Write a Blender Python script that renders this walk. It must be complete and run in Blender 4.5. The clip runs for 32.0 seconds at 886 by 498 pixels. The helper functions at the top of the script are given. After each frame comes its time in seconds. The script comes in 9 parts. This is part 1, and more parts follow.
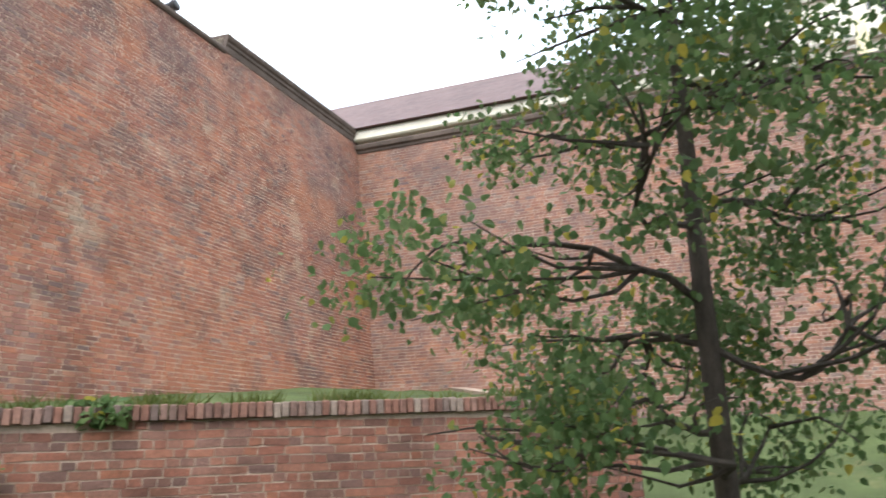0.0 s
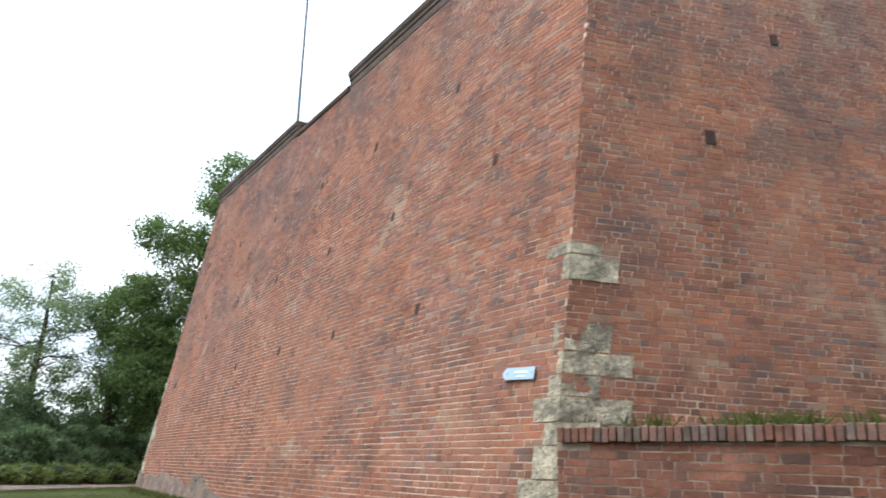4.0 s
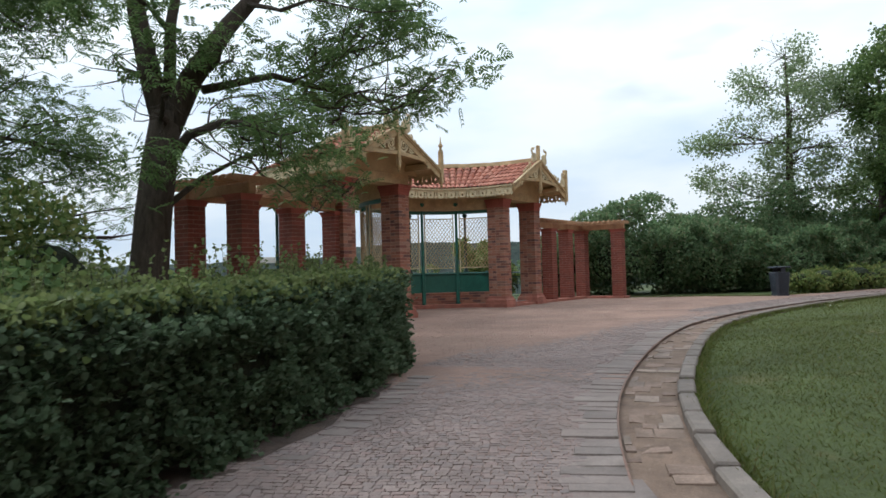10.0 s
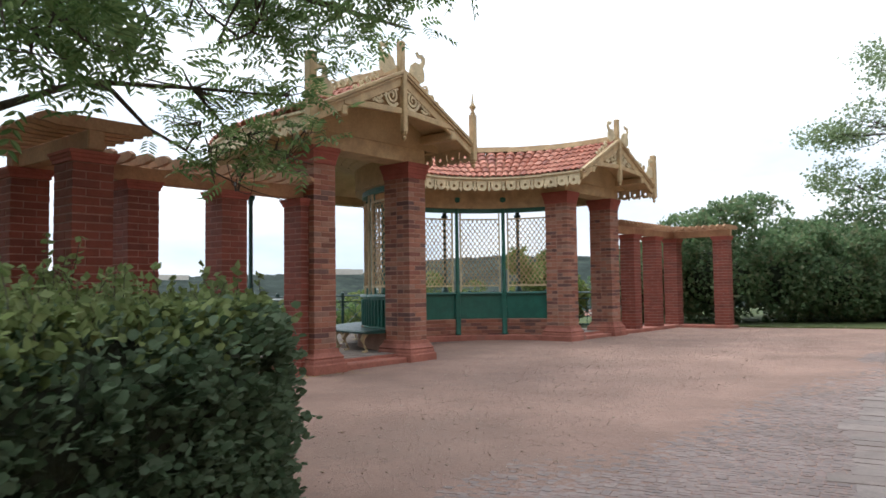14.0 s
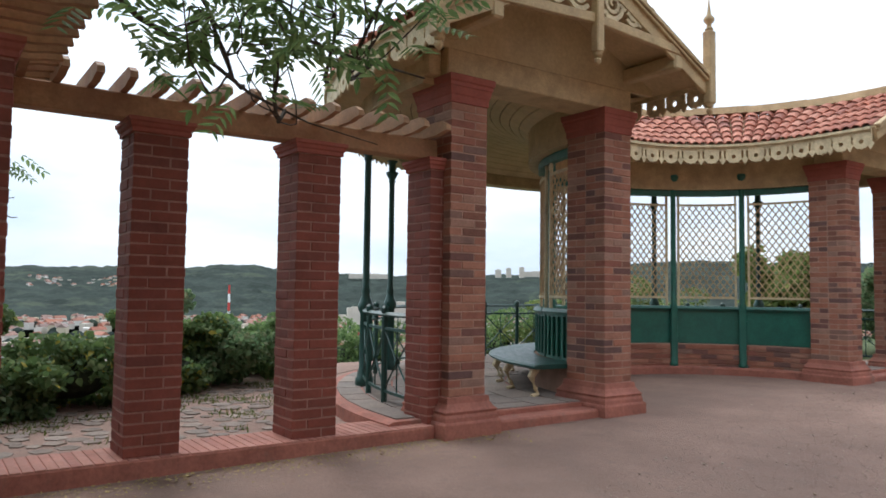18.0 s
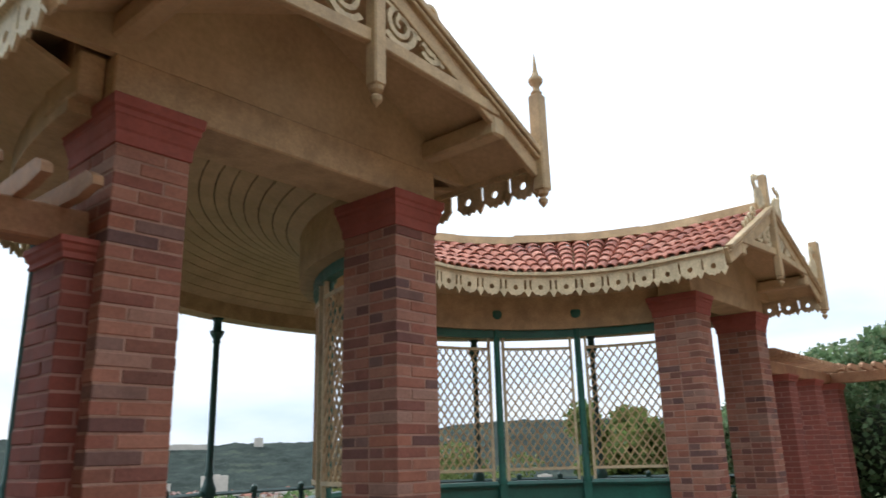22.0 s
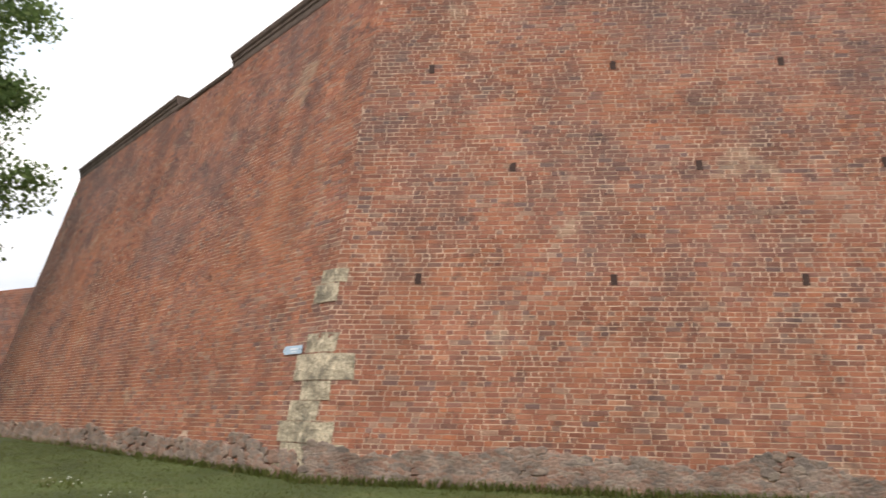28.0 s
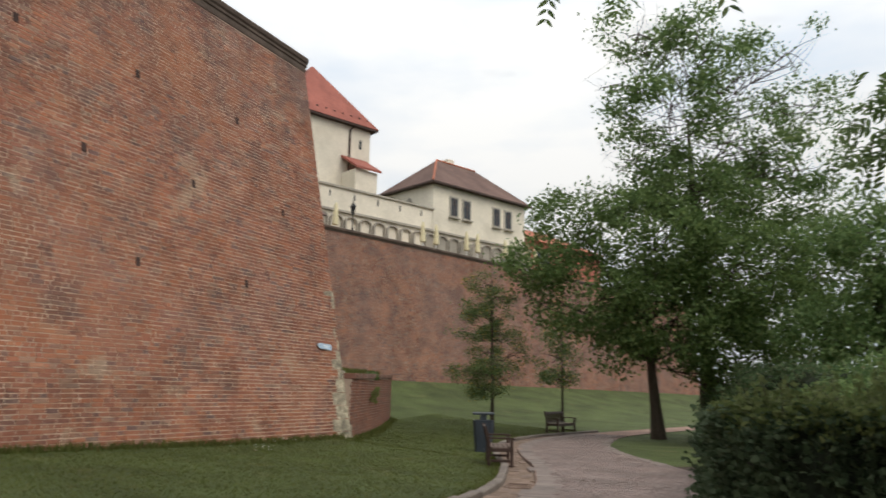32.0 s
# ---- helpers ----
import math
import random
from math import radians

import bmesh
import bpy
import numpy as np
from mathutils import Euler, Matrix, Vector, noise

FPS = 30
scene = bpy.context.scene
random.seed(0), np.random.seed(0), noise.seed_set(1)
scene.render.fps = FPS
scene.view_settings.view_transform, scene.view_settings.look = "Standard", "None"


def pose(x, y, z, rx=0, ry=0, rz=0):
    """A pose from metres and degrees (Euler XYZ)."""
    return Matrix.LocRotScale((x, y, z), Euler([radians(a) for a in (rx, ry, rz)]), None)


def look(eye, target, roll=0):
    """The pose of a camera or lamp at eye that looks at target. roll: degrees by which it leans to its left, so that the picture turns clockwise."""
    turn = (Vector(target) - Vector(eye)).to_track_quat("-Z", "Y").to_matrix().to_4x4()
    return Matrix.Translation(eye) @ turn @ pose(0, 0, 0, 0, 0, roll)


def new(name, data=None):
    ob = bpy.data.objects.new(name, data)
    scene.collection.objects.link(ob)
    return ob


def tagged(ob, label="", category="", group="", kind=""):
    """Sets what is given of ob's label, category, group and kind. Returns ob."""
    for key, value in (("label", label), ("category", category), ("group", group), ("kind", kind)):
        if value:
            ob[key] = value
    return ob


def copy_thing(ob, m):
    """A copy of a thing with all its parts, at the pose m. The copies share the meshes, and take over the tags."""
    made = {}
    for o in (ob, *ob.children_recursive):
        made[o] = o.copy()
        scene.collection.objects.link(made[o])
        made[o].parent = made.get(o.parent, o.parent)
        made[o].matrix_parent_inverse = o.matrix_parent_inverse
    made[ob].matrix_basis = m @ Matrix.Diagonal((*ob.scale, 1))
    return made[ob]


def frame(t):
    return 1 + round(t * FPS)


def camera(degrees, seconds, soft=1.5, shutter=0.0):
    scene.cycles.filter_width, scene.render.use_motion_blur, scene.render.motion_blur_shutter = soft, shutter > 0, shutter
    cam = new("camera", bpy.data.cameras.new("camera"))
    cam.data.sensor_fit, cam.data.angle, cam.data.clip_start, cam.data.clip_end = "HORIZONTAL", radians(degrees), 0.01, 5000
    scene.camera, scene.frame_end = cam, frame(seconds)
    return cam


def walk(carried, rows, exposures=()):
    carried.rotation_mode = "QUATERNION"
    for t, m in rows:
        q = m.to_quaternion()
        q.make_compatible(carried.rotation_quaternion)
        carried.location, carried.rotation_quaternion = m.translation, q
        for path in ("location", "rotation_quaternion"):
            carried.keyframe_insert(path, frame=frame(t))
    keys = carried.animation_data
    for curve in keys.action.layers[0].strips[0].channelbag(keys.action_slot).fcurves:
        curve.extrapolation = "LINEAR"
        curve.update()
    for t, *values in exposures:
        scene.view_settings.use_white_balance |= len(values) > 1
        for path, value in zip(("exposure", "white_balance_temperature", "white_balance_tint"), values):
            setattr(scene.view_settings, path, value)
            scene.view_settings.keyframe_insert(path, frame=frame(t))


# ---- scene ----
# ---- camera and walk ----
cam = camera(61.60, 32.0, soft=1.6, shutter=0.3)
PATH = [
    (0.0, (-0.016, -0.106, 1.277, 105.21, 1.63, -0.07)),
    (0.5, (-0.130, -0.129, 1.271, 103.95, 0.06, 7.63)),
    (1.0, (-0.302, -0.119, 1.228, 103.50, -2.44, 12.36)),
    (1.5, (-0.514, -0.164, 1.223, 104.18, -1.55, 15.88)),
    (2.0, (-0.821, -0.355, 1.120, 104.88, -2.57, 25.99)),
    (2.5, (-1.098, -0.586, 1.145, 104.63, -1.03, 34.44)),
    (3.0, (-1.475, -0.674, 1.168, 105.78, -0.59, 41.44)),
    (3.5, (-1.898, -0.681, 1.142, 108.56, -2.25, 47.61)),
    (5.5, (-3.874, -0.679, 1.072, 96.72, 0.08, 73.42)),
    (6.0, (-4.519, -0.722, 1.067, 94.88, -0.09, 82.14)),
    (6.5, (-5.179, -0.863, 1.045, 94.48, -1.18, 89.25)),
    (7.0, (-5.880, -0.985, 1.048, 94.59, 0.68, 96.30)),
    (7.5, (-6.562, -1.140, 1.039, 94.49, -0.61, 101.15)),
    (8.0, (-7.360, -1.353, 1.014, 92.82, -0.03, 102.78)),
    (8.5, (-8.148, -1.470, 1.025, 91.49, -1.43, 102.88)),
    (9.0, (-9.029, -1.687, 1.018, 90.88, -0.32, 102.01)),
    (9.5, (-9.847, -1.846, 1.048, 91.22, -0.06, 103.34)),
    (10.0, (-10.686, -1.995, 1.123, 91.89, 1.61, 103.77)),
    (10.5, (-11.509, -2.115, 1.165, 91.80, 0.34, 103.86)),
    (11.0, (-12.327, -2.297, 1.226, 91.48, 1.37, 104.03)),
    (11.5, (-13.127, -2.365, 1.229, 91.10, 0.17, 104.26)),
    (12.0, (-13.950, -2.462, 1.249, 90.80, 0.66, 104.64)),
    (12.5, (-14.703, -2.497, 1.265, 90.82, 1.04, 105.12)),
    (13.0, (-15.519, -2.629, 1.257, 91.86, 0.64, 105.91)),
    (13.5, (-16.223, -2.683, 1.271, 92.49, 0.54, 106.80)),
    (14.0, (-16.996, -2.801, 1.244, 93.04, 0.76, 109.25)),
    (14.5, (-17.645, -2.865, 1.273, 92.77, 2.12, 111.40)),
    (16.5, (-19.711, -3.490, 1.273, 92.17, 0.03, 115.90)),
    (17.0, (-20.195, -3.786, 1.298, 91.66, 0.40, 119.60)),
    (17.5, (-20.650, -4.082, 1.315, 91.74, 0.64, 121.97)),
    (18.0, (-21.081, -4.405, 1.356, 93.23, -0.73, 124.26)),
    (18.5, (-21.383, -4.740, 1.415, 97.30, -0.29, 125.18)),
    (19.0, (-21.733, -5.051, 1.426, 100.13, 0.22, 127.29)),
    (19.5, (-22.063, -5.257, 1.428, 98.70, -0.36, 129.82)),
    (20.0, (-22.462, -5.406, 1.482, 100.33, 0.54, 125.48)),
    (20.5, (-22.870, -5.427, 1.469, 102.27, 0.80, 121.76)),
    (21.0, (-23.280, -5.443, 1.488, 104.23, 2.51, 119.45)),
    (21.5, (-23.696, -5.446, 1.498, 105.49, 2.50, 116.30)),
    (22.0, (-24.139, -5.388, 1.498, 105.55, 1.47, 111.17)),
    (22.5, (-24.500, -5.349, 1.482, 105.16, 1.64, 107.24)),
    (23.0, (-24.941, -5.380, 1.495, 102.50, 1.14, 103.83)),
    (23.5, (-25.233, -5.334, 1.493, 98.91, -0.08, 100.13)),
    (24.0, (-25.546, -5.270, 1.457, 98.43, -2.14, 82.97)),
    (24.5, (-25.740, -5.262, 1.410, 97.86, -1.78, 68.51)),
    (25.0, (-26.001, -5.344, 1.400, 96.98, 0.59, 54.44)),
    (25.5, (-26.277, -5.367, 1.352, 96.25, -0.14, 46.45)),
    (26.0, (-26.511, -5.320, 1.322, 98.39, -0.07, 34.59)),
    (26.5, (-26.536, -5.376, 1.334, 100.33, -1.03, 23.92)),
    (28.5, (-26.641, -5.399, 1.201, 104.37, -1.46, -6.71)),
    (29.0, (-26.630, -5.350, 1.212, 106.61, -1.43, -17.14)),
    (29.5, (-26.588, -5.281, 1.218, 106.06, -0.44, -27.31)),
    (30.0, (-26.535, -5.224, 1.227, 104.19, 0.29, -37.04)),
    (30.5, (-26.487, -5.181, 1.240, 102.80, 0.49, -45.28)),
    (31.0, (-26.438, -5.125, 1.251, 101.90, 0.25, -53.07)),
    (31.5, (-26.442, -5.140, 1.262, 101.31, -0.32, -59.55)),
    (32.0, (-26.473, -5.144, 1.255, 100.78, -1.13, -67.92)),
]
EXPOSURES = [(0.0, 0.98, 6100, 8), (2.0, 0.84, 6100, 8), (3.5, 0.66, 6100, 8), (6.0, -0.36, 5900, 4), (9.0, -0.22, 6000, 5), (12.0, 0.16, 6150, 8), (14.5, 0.32, 6200, 9),
             (17.0, 0.22, 6100, 8), (20.0, 0.28, 6050, 8), (22.0, 0.22, 6050, 8), (24.0, -0.14, 6250, 9), (26.0, 0.06, 6550, 11), (28.5, 0.12, 7100, 14), (30.5, -0.08, 7100, 12), (32.0, -0.36, 6850, 10)]
walk(cam, [(t, pose(*p)) for t, p in PATH], EXPOSURES)

# ---- sky and sun: a bright, thinly overcast afternoon ----
SUN_ELEV, SUN_ROT = radians(48), radians(200)
world = bpy.data.worlds.new("world")
scene.world = world
world.use_nodes = True
wn, wl = world.node_tree.nodes, world.node_tree.links
wn.clear()
w_out, w_bg = wn.new("ShaderNodeOutputWorld"), wn.new("ShaderNodeBackground")
w_sky = wn.new("ShaderNodeTexSky")
w_sky.sky_type, w_sky.sun_disc = "NISHITA", False
w_sky.sun_elevation, w_sky.sun_rotation = SUN_ELEV, SUN_ROT
w_sky.air_density, w_sky.dust_density = 1.0, 2.0
w_co, w_map = wn.new("ShaderNodeTexCoord"), wn.new("ShaderNodeMapping")
w_map.inputs["Scale"].default_value = (1.6, 1.6, 5.0)
w_noise = wn.new("ShaderNodeTexNoise")
w_noise.inputs["Scale"].default_value, w_noise.inputs["Detail"].default_value = 1.5, 4.0
w_noise.inputs["Roughness"].default_value = 0.55
w_ramp = wn.new("ShaderNodeValToRGB")
w_ramp.color_ramp.elements[0].position, w_ramp.color_ramp.elements[1].position = 0.10, 0.40
w_shade = wn.new("ShaderNodeTexNoise")
w_shade.inputs["Scale"].default_value, w_shade.inputs["Detail"].default_value = 2.3, 7.0
w_cloud = wn.new("ShaderNodeValToRGB")
w_cloud.color_ramp.elements[0].position, w_cloud.color_ramp.elements[0].color = 0.32, (7.1, 8.1, 9.4, 1)
w_cloud.color_ramp.elements[1].position, w_cloud.color_ramp.elements[1].color = 0.60, (9.6, 9.9, 10.2, 1)
w_mix = wn.new("ShaderNodeMix")
w_mix.data_type = "RGBA"
wl.new(w_co.outputs["Generated"], w_map.inputs["Vector"])
wl.new(w_map.outputs["Vector"], w_noise.inputs["Vector"])
wl.new(w_map.outputs["Vector"], w_shade.inputs["Vector"])
wl.new(w_noise.outputs["Fac"], w_ramp.inputs["Fac"])
wl.new(w_shade.outputs["Fac"], w_cloud.inputs["Fac"])
wl.new(w_ramp.outputs["Color"], w_mix.inputs["Factor"])
wl.new(w_sky.outputs["Color"], w_mix.inputs["A"])
wl.new(w_cloud.outputs["Color"], w_mix.inputs["B"])
# an overcast sky is brighter overhead than at the horizon
w_sep, w_lift, w_vec = wn.new("ShaderNodeSeparateXYZ"), wn.new("ShaderNodeMapRange"), wn.new("ShaderNodeVectorMath")
w_lift.inputs["From Min"].default_value, w_lift.inputs["From Max"].default_value = 0.0, 1.0
w_lift.inputs["To Min"].default_value, w_lift.inputs["To Max"].default_value = 0.74, 1.6
w_vec.operation = "SCALE"
wl.new(w_co.outputs["Generated"], w_sep.inputs["Vector"])
wl.new(w_sep.outputs["Z"], w_lift.inputs["Value"])
wl.new(w_mix.outputs["Result"], w_vec.inputs[0])
wl.new(w_lift.outputs["Result"], w_vec.inputs["Scale"])
wl.new(w_vec.outputs["Vector"], w_bg.inputs["Color"])
w_bg.inputs["Strength"].default_value = 0.125
wl.new(w_bg.outputs["Background"], w_out.inputs["Surface"])

sun = new("sun", bpy.data.lights.new("sun", "SUN"))
sun.data.energy, sun.data.angle, sun.data.color = 1.8, radians(40), (1.0, 0.95, 0.88)
sun.matrix_world = look((0, 0, 40), (12 * math.sin(SUN_ROT) * -1, -12 * math.cos(SUN_ROT), 40 - 12 * math.tan(SUN_ELEV)))

# ---- materials ----
def mat(name, base, rough=0.8, metal=0.0, var=0.25, scale=3.0, fine=40.0, bump=0.2, bump_scale=None, spec=0.3,
        stain=None, stain_at=(0.5, 0.65), stain_scale=0.6, island=0.0, obj_random=0.0, tones=None, coat=0.0, bump_dist=0.01,
        stretch=None, sub=0.0):
    """A procedural surface: base colour varied at two scales, optional stains, per-piece tone and fine relief."""
    m = bpy.data.materials.new(name)
    m.use_nodes = True
    n, l = m.node_tree.nodes, m.node_tree.links
    b = n["Principled BSDF"]
    b.inputs["Roughness"].default_value, b.inputs["Metallic"].default_value = rough, metal
    b.inputs["Specular IOR Level"].default_value = spec
    if coat:
        b.inputs["Coat Weight"].default_value = coat
    co = n.new("ShaderNodeTexCoord")
    vec = co.outputs["Object"]
    geo = n.new("ShaderNodeNewGeometry")
    pos = geo.outputs["Position"]
    if stretch:
        mp = n.new("ShaderNodeMapping")
        mp.inputs["Scale"].default_value = stretch
        l.new(vec, mp.inputs["Vector"])
        vec = mp.outputs["Vector"]
    else:
        vec = pos

    def noise_tex(s, detail=4.0, rough_=0.6, v=None):
        t = n.new("ShaderNodeTexNoise")
        t.inputs["Scale"].default_value, t.inputs["Detail"].default_value = s, detail
        t.inputs["Roughness"].default_value = rough_
        l.new(v if v is not None else vec, t.inputs["Vector"])
        return t.outputs["Fac"]

    def remap(fac, lo, hi, a=0.3, c=0.7):
        r = n.new("ShaderNodeMapRange")
        r.inputs["From Min"].default_value, r.inputs["From Max"].default_value = a, c
        r.inputs["To Min"].default_value, r.inputs["To Max"].default_value = lo, hi
        l.new(fac, r.inputs["Value"])
        return r.outputs["Result"]

    def mixc(kind, a, c, fac=1.0):
        x = n.new("ShaderNodeMix")
        x.data_type, x.blend_type = "RGBA", kind
        for sock, v in ((x.inputs["Factor"], fac), (x.inputs["A"], a), (x.inputs["B"], c)):
            if isinstance(v, (int, float)):
                sock.default_value = v
            elif isinstance(v, tuple):
                sock.default_value = (*v, 1)
            else:
                l.new(v, sock)
        return x.outputs["Result"]

    if tones and (island or obj_random):
        src = geo.outputs["Random Per Island"]
        if obj_random:
            src = n.new("ShaderNodeObjectInfo").outputs["Random"]
        ramp = n.new("ShaderNodeValToRGB")
        ramp.color_ramp.interpolation = "LINEAR"
        els = ramp.color_ramp.elements
        while len(els) < len(tones):
            els.new(0.5)
        for i, c in enumerate(tones):
            els[i].position, els[i].color = i / (len(tones) - 1), (*c, 1)
        l.new(src, ramp.inputs["Fac"])
        col = ramp.outputs["Color"]
    else:
        col = base
    big = remap(noise_tex(scale), 1 - var, 1 + var)
    small = remap(noise_tex(fine, 3.0), 1 - var * 0.7, 1 + var * 0.7)
    mul = n.new("ShaderNodeMath")
    mul.operation = "MULTIPLY"
    l.new(big, mul.inputs[0]), l.new(small, mul.inputs[1])
    comb = n.new("ShaderNodeCombineColor")
    for k in ("Red", "Green", "Blue"):
        l.new(mul.outputs[0], comb.inputs[k])
    col = mixc("MULTIPLY", col, comb.outputs["Color"])
    for st in (stain if isinstance(stain, list) else [stain] if stain else []):
        sc, s_at, s_scale = (st[0], st[1], st[2]) if isinstance(st[0], tuple) else (st, stain_at, stain_scale)
        fac = noise_tex(s_scale, 6.0, 0.65, pos)
        if isinstance(st[0], tuple) and len(st) > 4:
            # soot and lichen that gather on the upper, wetter courses
            sep, ma = n.new("ShaderNodeSeparateXYZ"), n.new("ShaderNodeMath")
            ma.operation = "MULTIPLY_ADD"
            l.new(pos, sep.inputs["Vector"])
            l.new(sep.outputs["Z"], ma.inputs[0])
            ma.inputs[1].default_value = st[4][1]
            ma.inputs[2].default_value = -st[4][0] * st[4][1]
            add = n.new("ShaderNodeMath")
            l.new(fac, add.inputs[0]), l.new(ma.outputs[0], add.inputs[1])
            fac = add.outputs[0]
        f = remap(fac, 0.0, st[3] if isinstance(st[0], tuple) and len(st) > 3 else 1.0, *s_at)
        col = mixc("MIX", col, sc, f)
    l.new(col, b.inputs["Base Color"])
    rg = remap(noise_tex(fine * 0.5), max(0.03, rough - 0.12), min(1.0, rough + 0.12))
    l.new(rg, b.inputs["Roughness"])
    if sub:
        b.inputs["Subsurface Weight"].default_value = sub
    if bump:
        bp = n.new("ShaderNodeBump")
        bp.inputs["Strength"].default_value, bp.inputs["Distance"].default_value = bump, bump_dist
        l.new(noise_tex(bump_scale or fine * 1.3, 5.0), bp.inputs["Height"])
        l.new(bp.outputs["Normal"], b.inputs["Normal"])
    return m


BRICK_TONES = [(0.16, 0.083, 0.066), (0.27, 0.106, 0.061), (0.322, 0.136, 0.082), (0.226, 0.089, 0.057), (0.365, 0.174, 0.107), (0.287, 0.111, 0.066), (0.205, 0.088, 0.062),
               (0.313, 0.123, 0.072), (0.244, 0.115, 0.082), (0.348, 0.132, 0.07), (0.191, 0.081, 0.057), (0.313, 0.187, 0.131), (0.15, 0.09, 0.08), (0.287, 0.115, 0.072), (0.235, 0.093, 0.061)]
BRICK_STAINS = [((0.165, 0.125, 0.125), (0.46, 0.70), 0.28, 0.5, (6.5, 0.014)), ((0.37, 0.145, 0.072), (0.52, 0.66), 0.4, 0.55), ((0.10, 0.07, 0.065), (0.53, 0.66), 0.9, 0.6, (4.5, 0.012)), ((0.36, 0.27, 0.19), (0.60, 0.68), 0.75, 0.6), ((0.06, 0.042, 0.04), (0.60, 0.66), 2.6, 0.55)]
M_OLD_BRICK = mat("old_brick", (0.34, 0.10, 0.05), 0.9, var=0.3, scale=1.1, fine=30, bump=0.5, island=1, tones=BRICK_TONES,
                  stain=BRICK_STAINS)
M_OLD_BRICK_O = mat("old_brick_single", (0.34, 0.10, 0.05), 0.9, var=0.3, scale=1.1, fine=30, bump=0.5, obj_random=1, tones=BRICK_TONES, stain=BRICK_STAINS)
M_CURTAIN_BRICK = mat("curtain_brick", (0.3, 0.12, 0.08), 0.9, var=0.3, scale=1.1, fine=30, bump=0.5, island=1, tones=[(r * 0.86, g * 0.98, b * 1.05) for r, g, b in BRICK_TONES],
                      stain=[((0.175, 0.13, 0.125), (0.42, 0.72), 0.2, 0.5), ((0.40, 0.19, 0.12), (0.55, 0.7), 0.5, 0.5), ((0.12, 0.085, 0.08), (0.52, 0.66), 0.7, 0.55)])
M_MORTAR = mat("lime_mortar", (0.56, 0.415, 0.315), 0.95, var=0.25, scale=1.5, fine=35, bump=0.6, bump_dist=0.015,
               stain=((0.33, 0.235, 0.19), (0.5, 0.8), 0.7))
M_MORTAR_OLD = mat("old_grey_mortar", (0.37, 0.275, 0.215), 0.95, var=0.25, scale=1.5, fine=35, bump=0.6, bump_dist=0.015,
                   stain=((0.25, 0.185, 0.15), (0.5, 0.75), 0.7))
M_NEW_BRICK = mat("red_brick", (0.30, 0.085, 0.05), 0.85, var=0.18, scale=4, fine=45, bump=0.35, obj_random=1,
                  tones=[(0.17, 0.081, 0.06), (0.286, 0.122, 0.079), (0.35, 0.168, 0.115), (0.265, 0.104, 0.072), (0.127, 0.072, 0.065), (0.318, 0.191, 0.144), (0.329, 0.133, 0.084)])
M_PERG_BRICK = mat("painted_red_brick", (0.25, 0.05, 0.035), 0.8, var=0.15, scale=4, fine=45, bump=0.3, obj_random=1,
                   tones=[(0.175, 0.05, 0.036), (0.225, 0.066, 0.046), (0.20, 0.058, 0.04), (0.16, 0.052, 0.04)])
M_JOINT = mat("brick_joint", (0.36, 0.22, 0.165), 0.95, var=0.2, scale=5, fine=60, bump=0.3)
M_PERG_JOINT = mat("painted_brick_joint", (0.285, 0.155, 0.12), 0.95, var=0.2, scale=5, fine=60, bump=0.3)
M_RED_STONE = mat("red_rendered_stone", (0.33, 0.13, 0.095), 0.85, var=0.25, scale=2.5, fine=30, bump=0.35,
                  stain=((0.22, 0.15, 0.12), (0.55, 0.75), 1.6))
M_PLINTH_BRICK = mat("red_painted_plinth_brick", (0.33, 0.135, 0.10), 0.85, var=0.2, scale=3, fine=35, bump=0.3, obj_random=1,
                     tones=[(0.29, 0.118, 0.09), (0.33, 0.14, 0.105), (0.355, 0.165, 0.125), (0.31, 0.125, 0.092)])
M_RED_CAP = mat("red_painted_cap", (0.30, 0.088, 0.064), 0.75, var=0.15, scale=4, fine=30, bump=0.2)
M_LOW_BRICK = mat("dark_worn_brick", (0.23, 0.10, 0.07), 0.95, var=0.35, scale=1.6, fine=30, bump=0.6, bump_dist=0.012, island=1,
                  tones=[(0.163, 0.071, 0.05), (0.224, 0.09, 0.06), (0.258, 0.112, 0.073), (0.129, 0.073, 0.06), (0.206, 0.103, 0.077), (0.241, 0.095, 0.056)])
M_STONE = mat("pale_quoin_stone", (0.44, 0.38, 0.28), 0.9, var=0.45, scale=5, fine=18, bump=1.0, bump_dist=0.04,
              stain=((0.19, 0.17, 0.13), (0.48, 0.62), 3.0))
M_RUBBLE = mat("rubble_stone", (0.27, 0.23, 0.20), 0.95, var=0.35, scale=2, fine=20, bump=0.8, bump_dist=0.03, island=1,
               tones=[(0.17, 0.14, 0.122), (0.235, 0.185, 0.155), (0.23, 0.135, 0.10), (0.27, 0.225, 0.185)])
M_CORNICE = mat("weathered_cornice", (0.105, 0.078, 0.064), 0.9, var=0.3, scale=2, fine=25, bump=0.5)
# dark colour that paints the shade of a deep hole on a flat panel
M_HOLE_SHADE = mat("dark_hole", (0.05, 0.03, 0.025), 0.95, var=0.2, bump=0)
M_CREAM = mat("ochre_painted_wood", (0.47, 0.345, 0.19), 0.6, var=0.2, scale=2.5, fine=30, bump=0.25, stretch=(2, 2, 2),
              stain=((0.30, 0.22, 0.13), (0.55, 0.8), 1.5))
M_CREAM_PALE = mat("pale_ochre_painted_fretwork", (0.58, 0.48, 0.30), 0.65, var=0.2, scale=5, fine=40, bump=0.25,
                   stain=((0.34, 0.27, 0.18), (0.55, 0.75), 3.0))
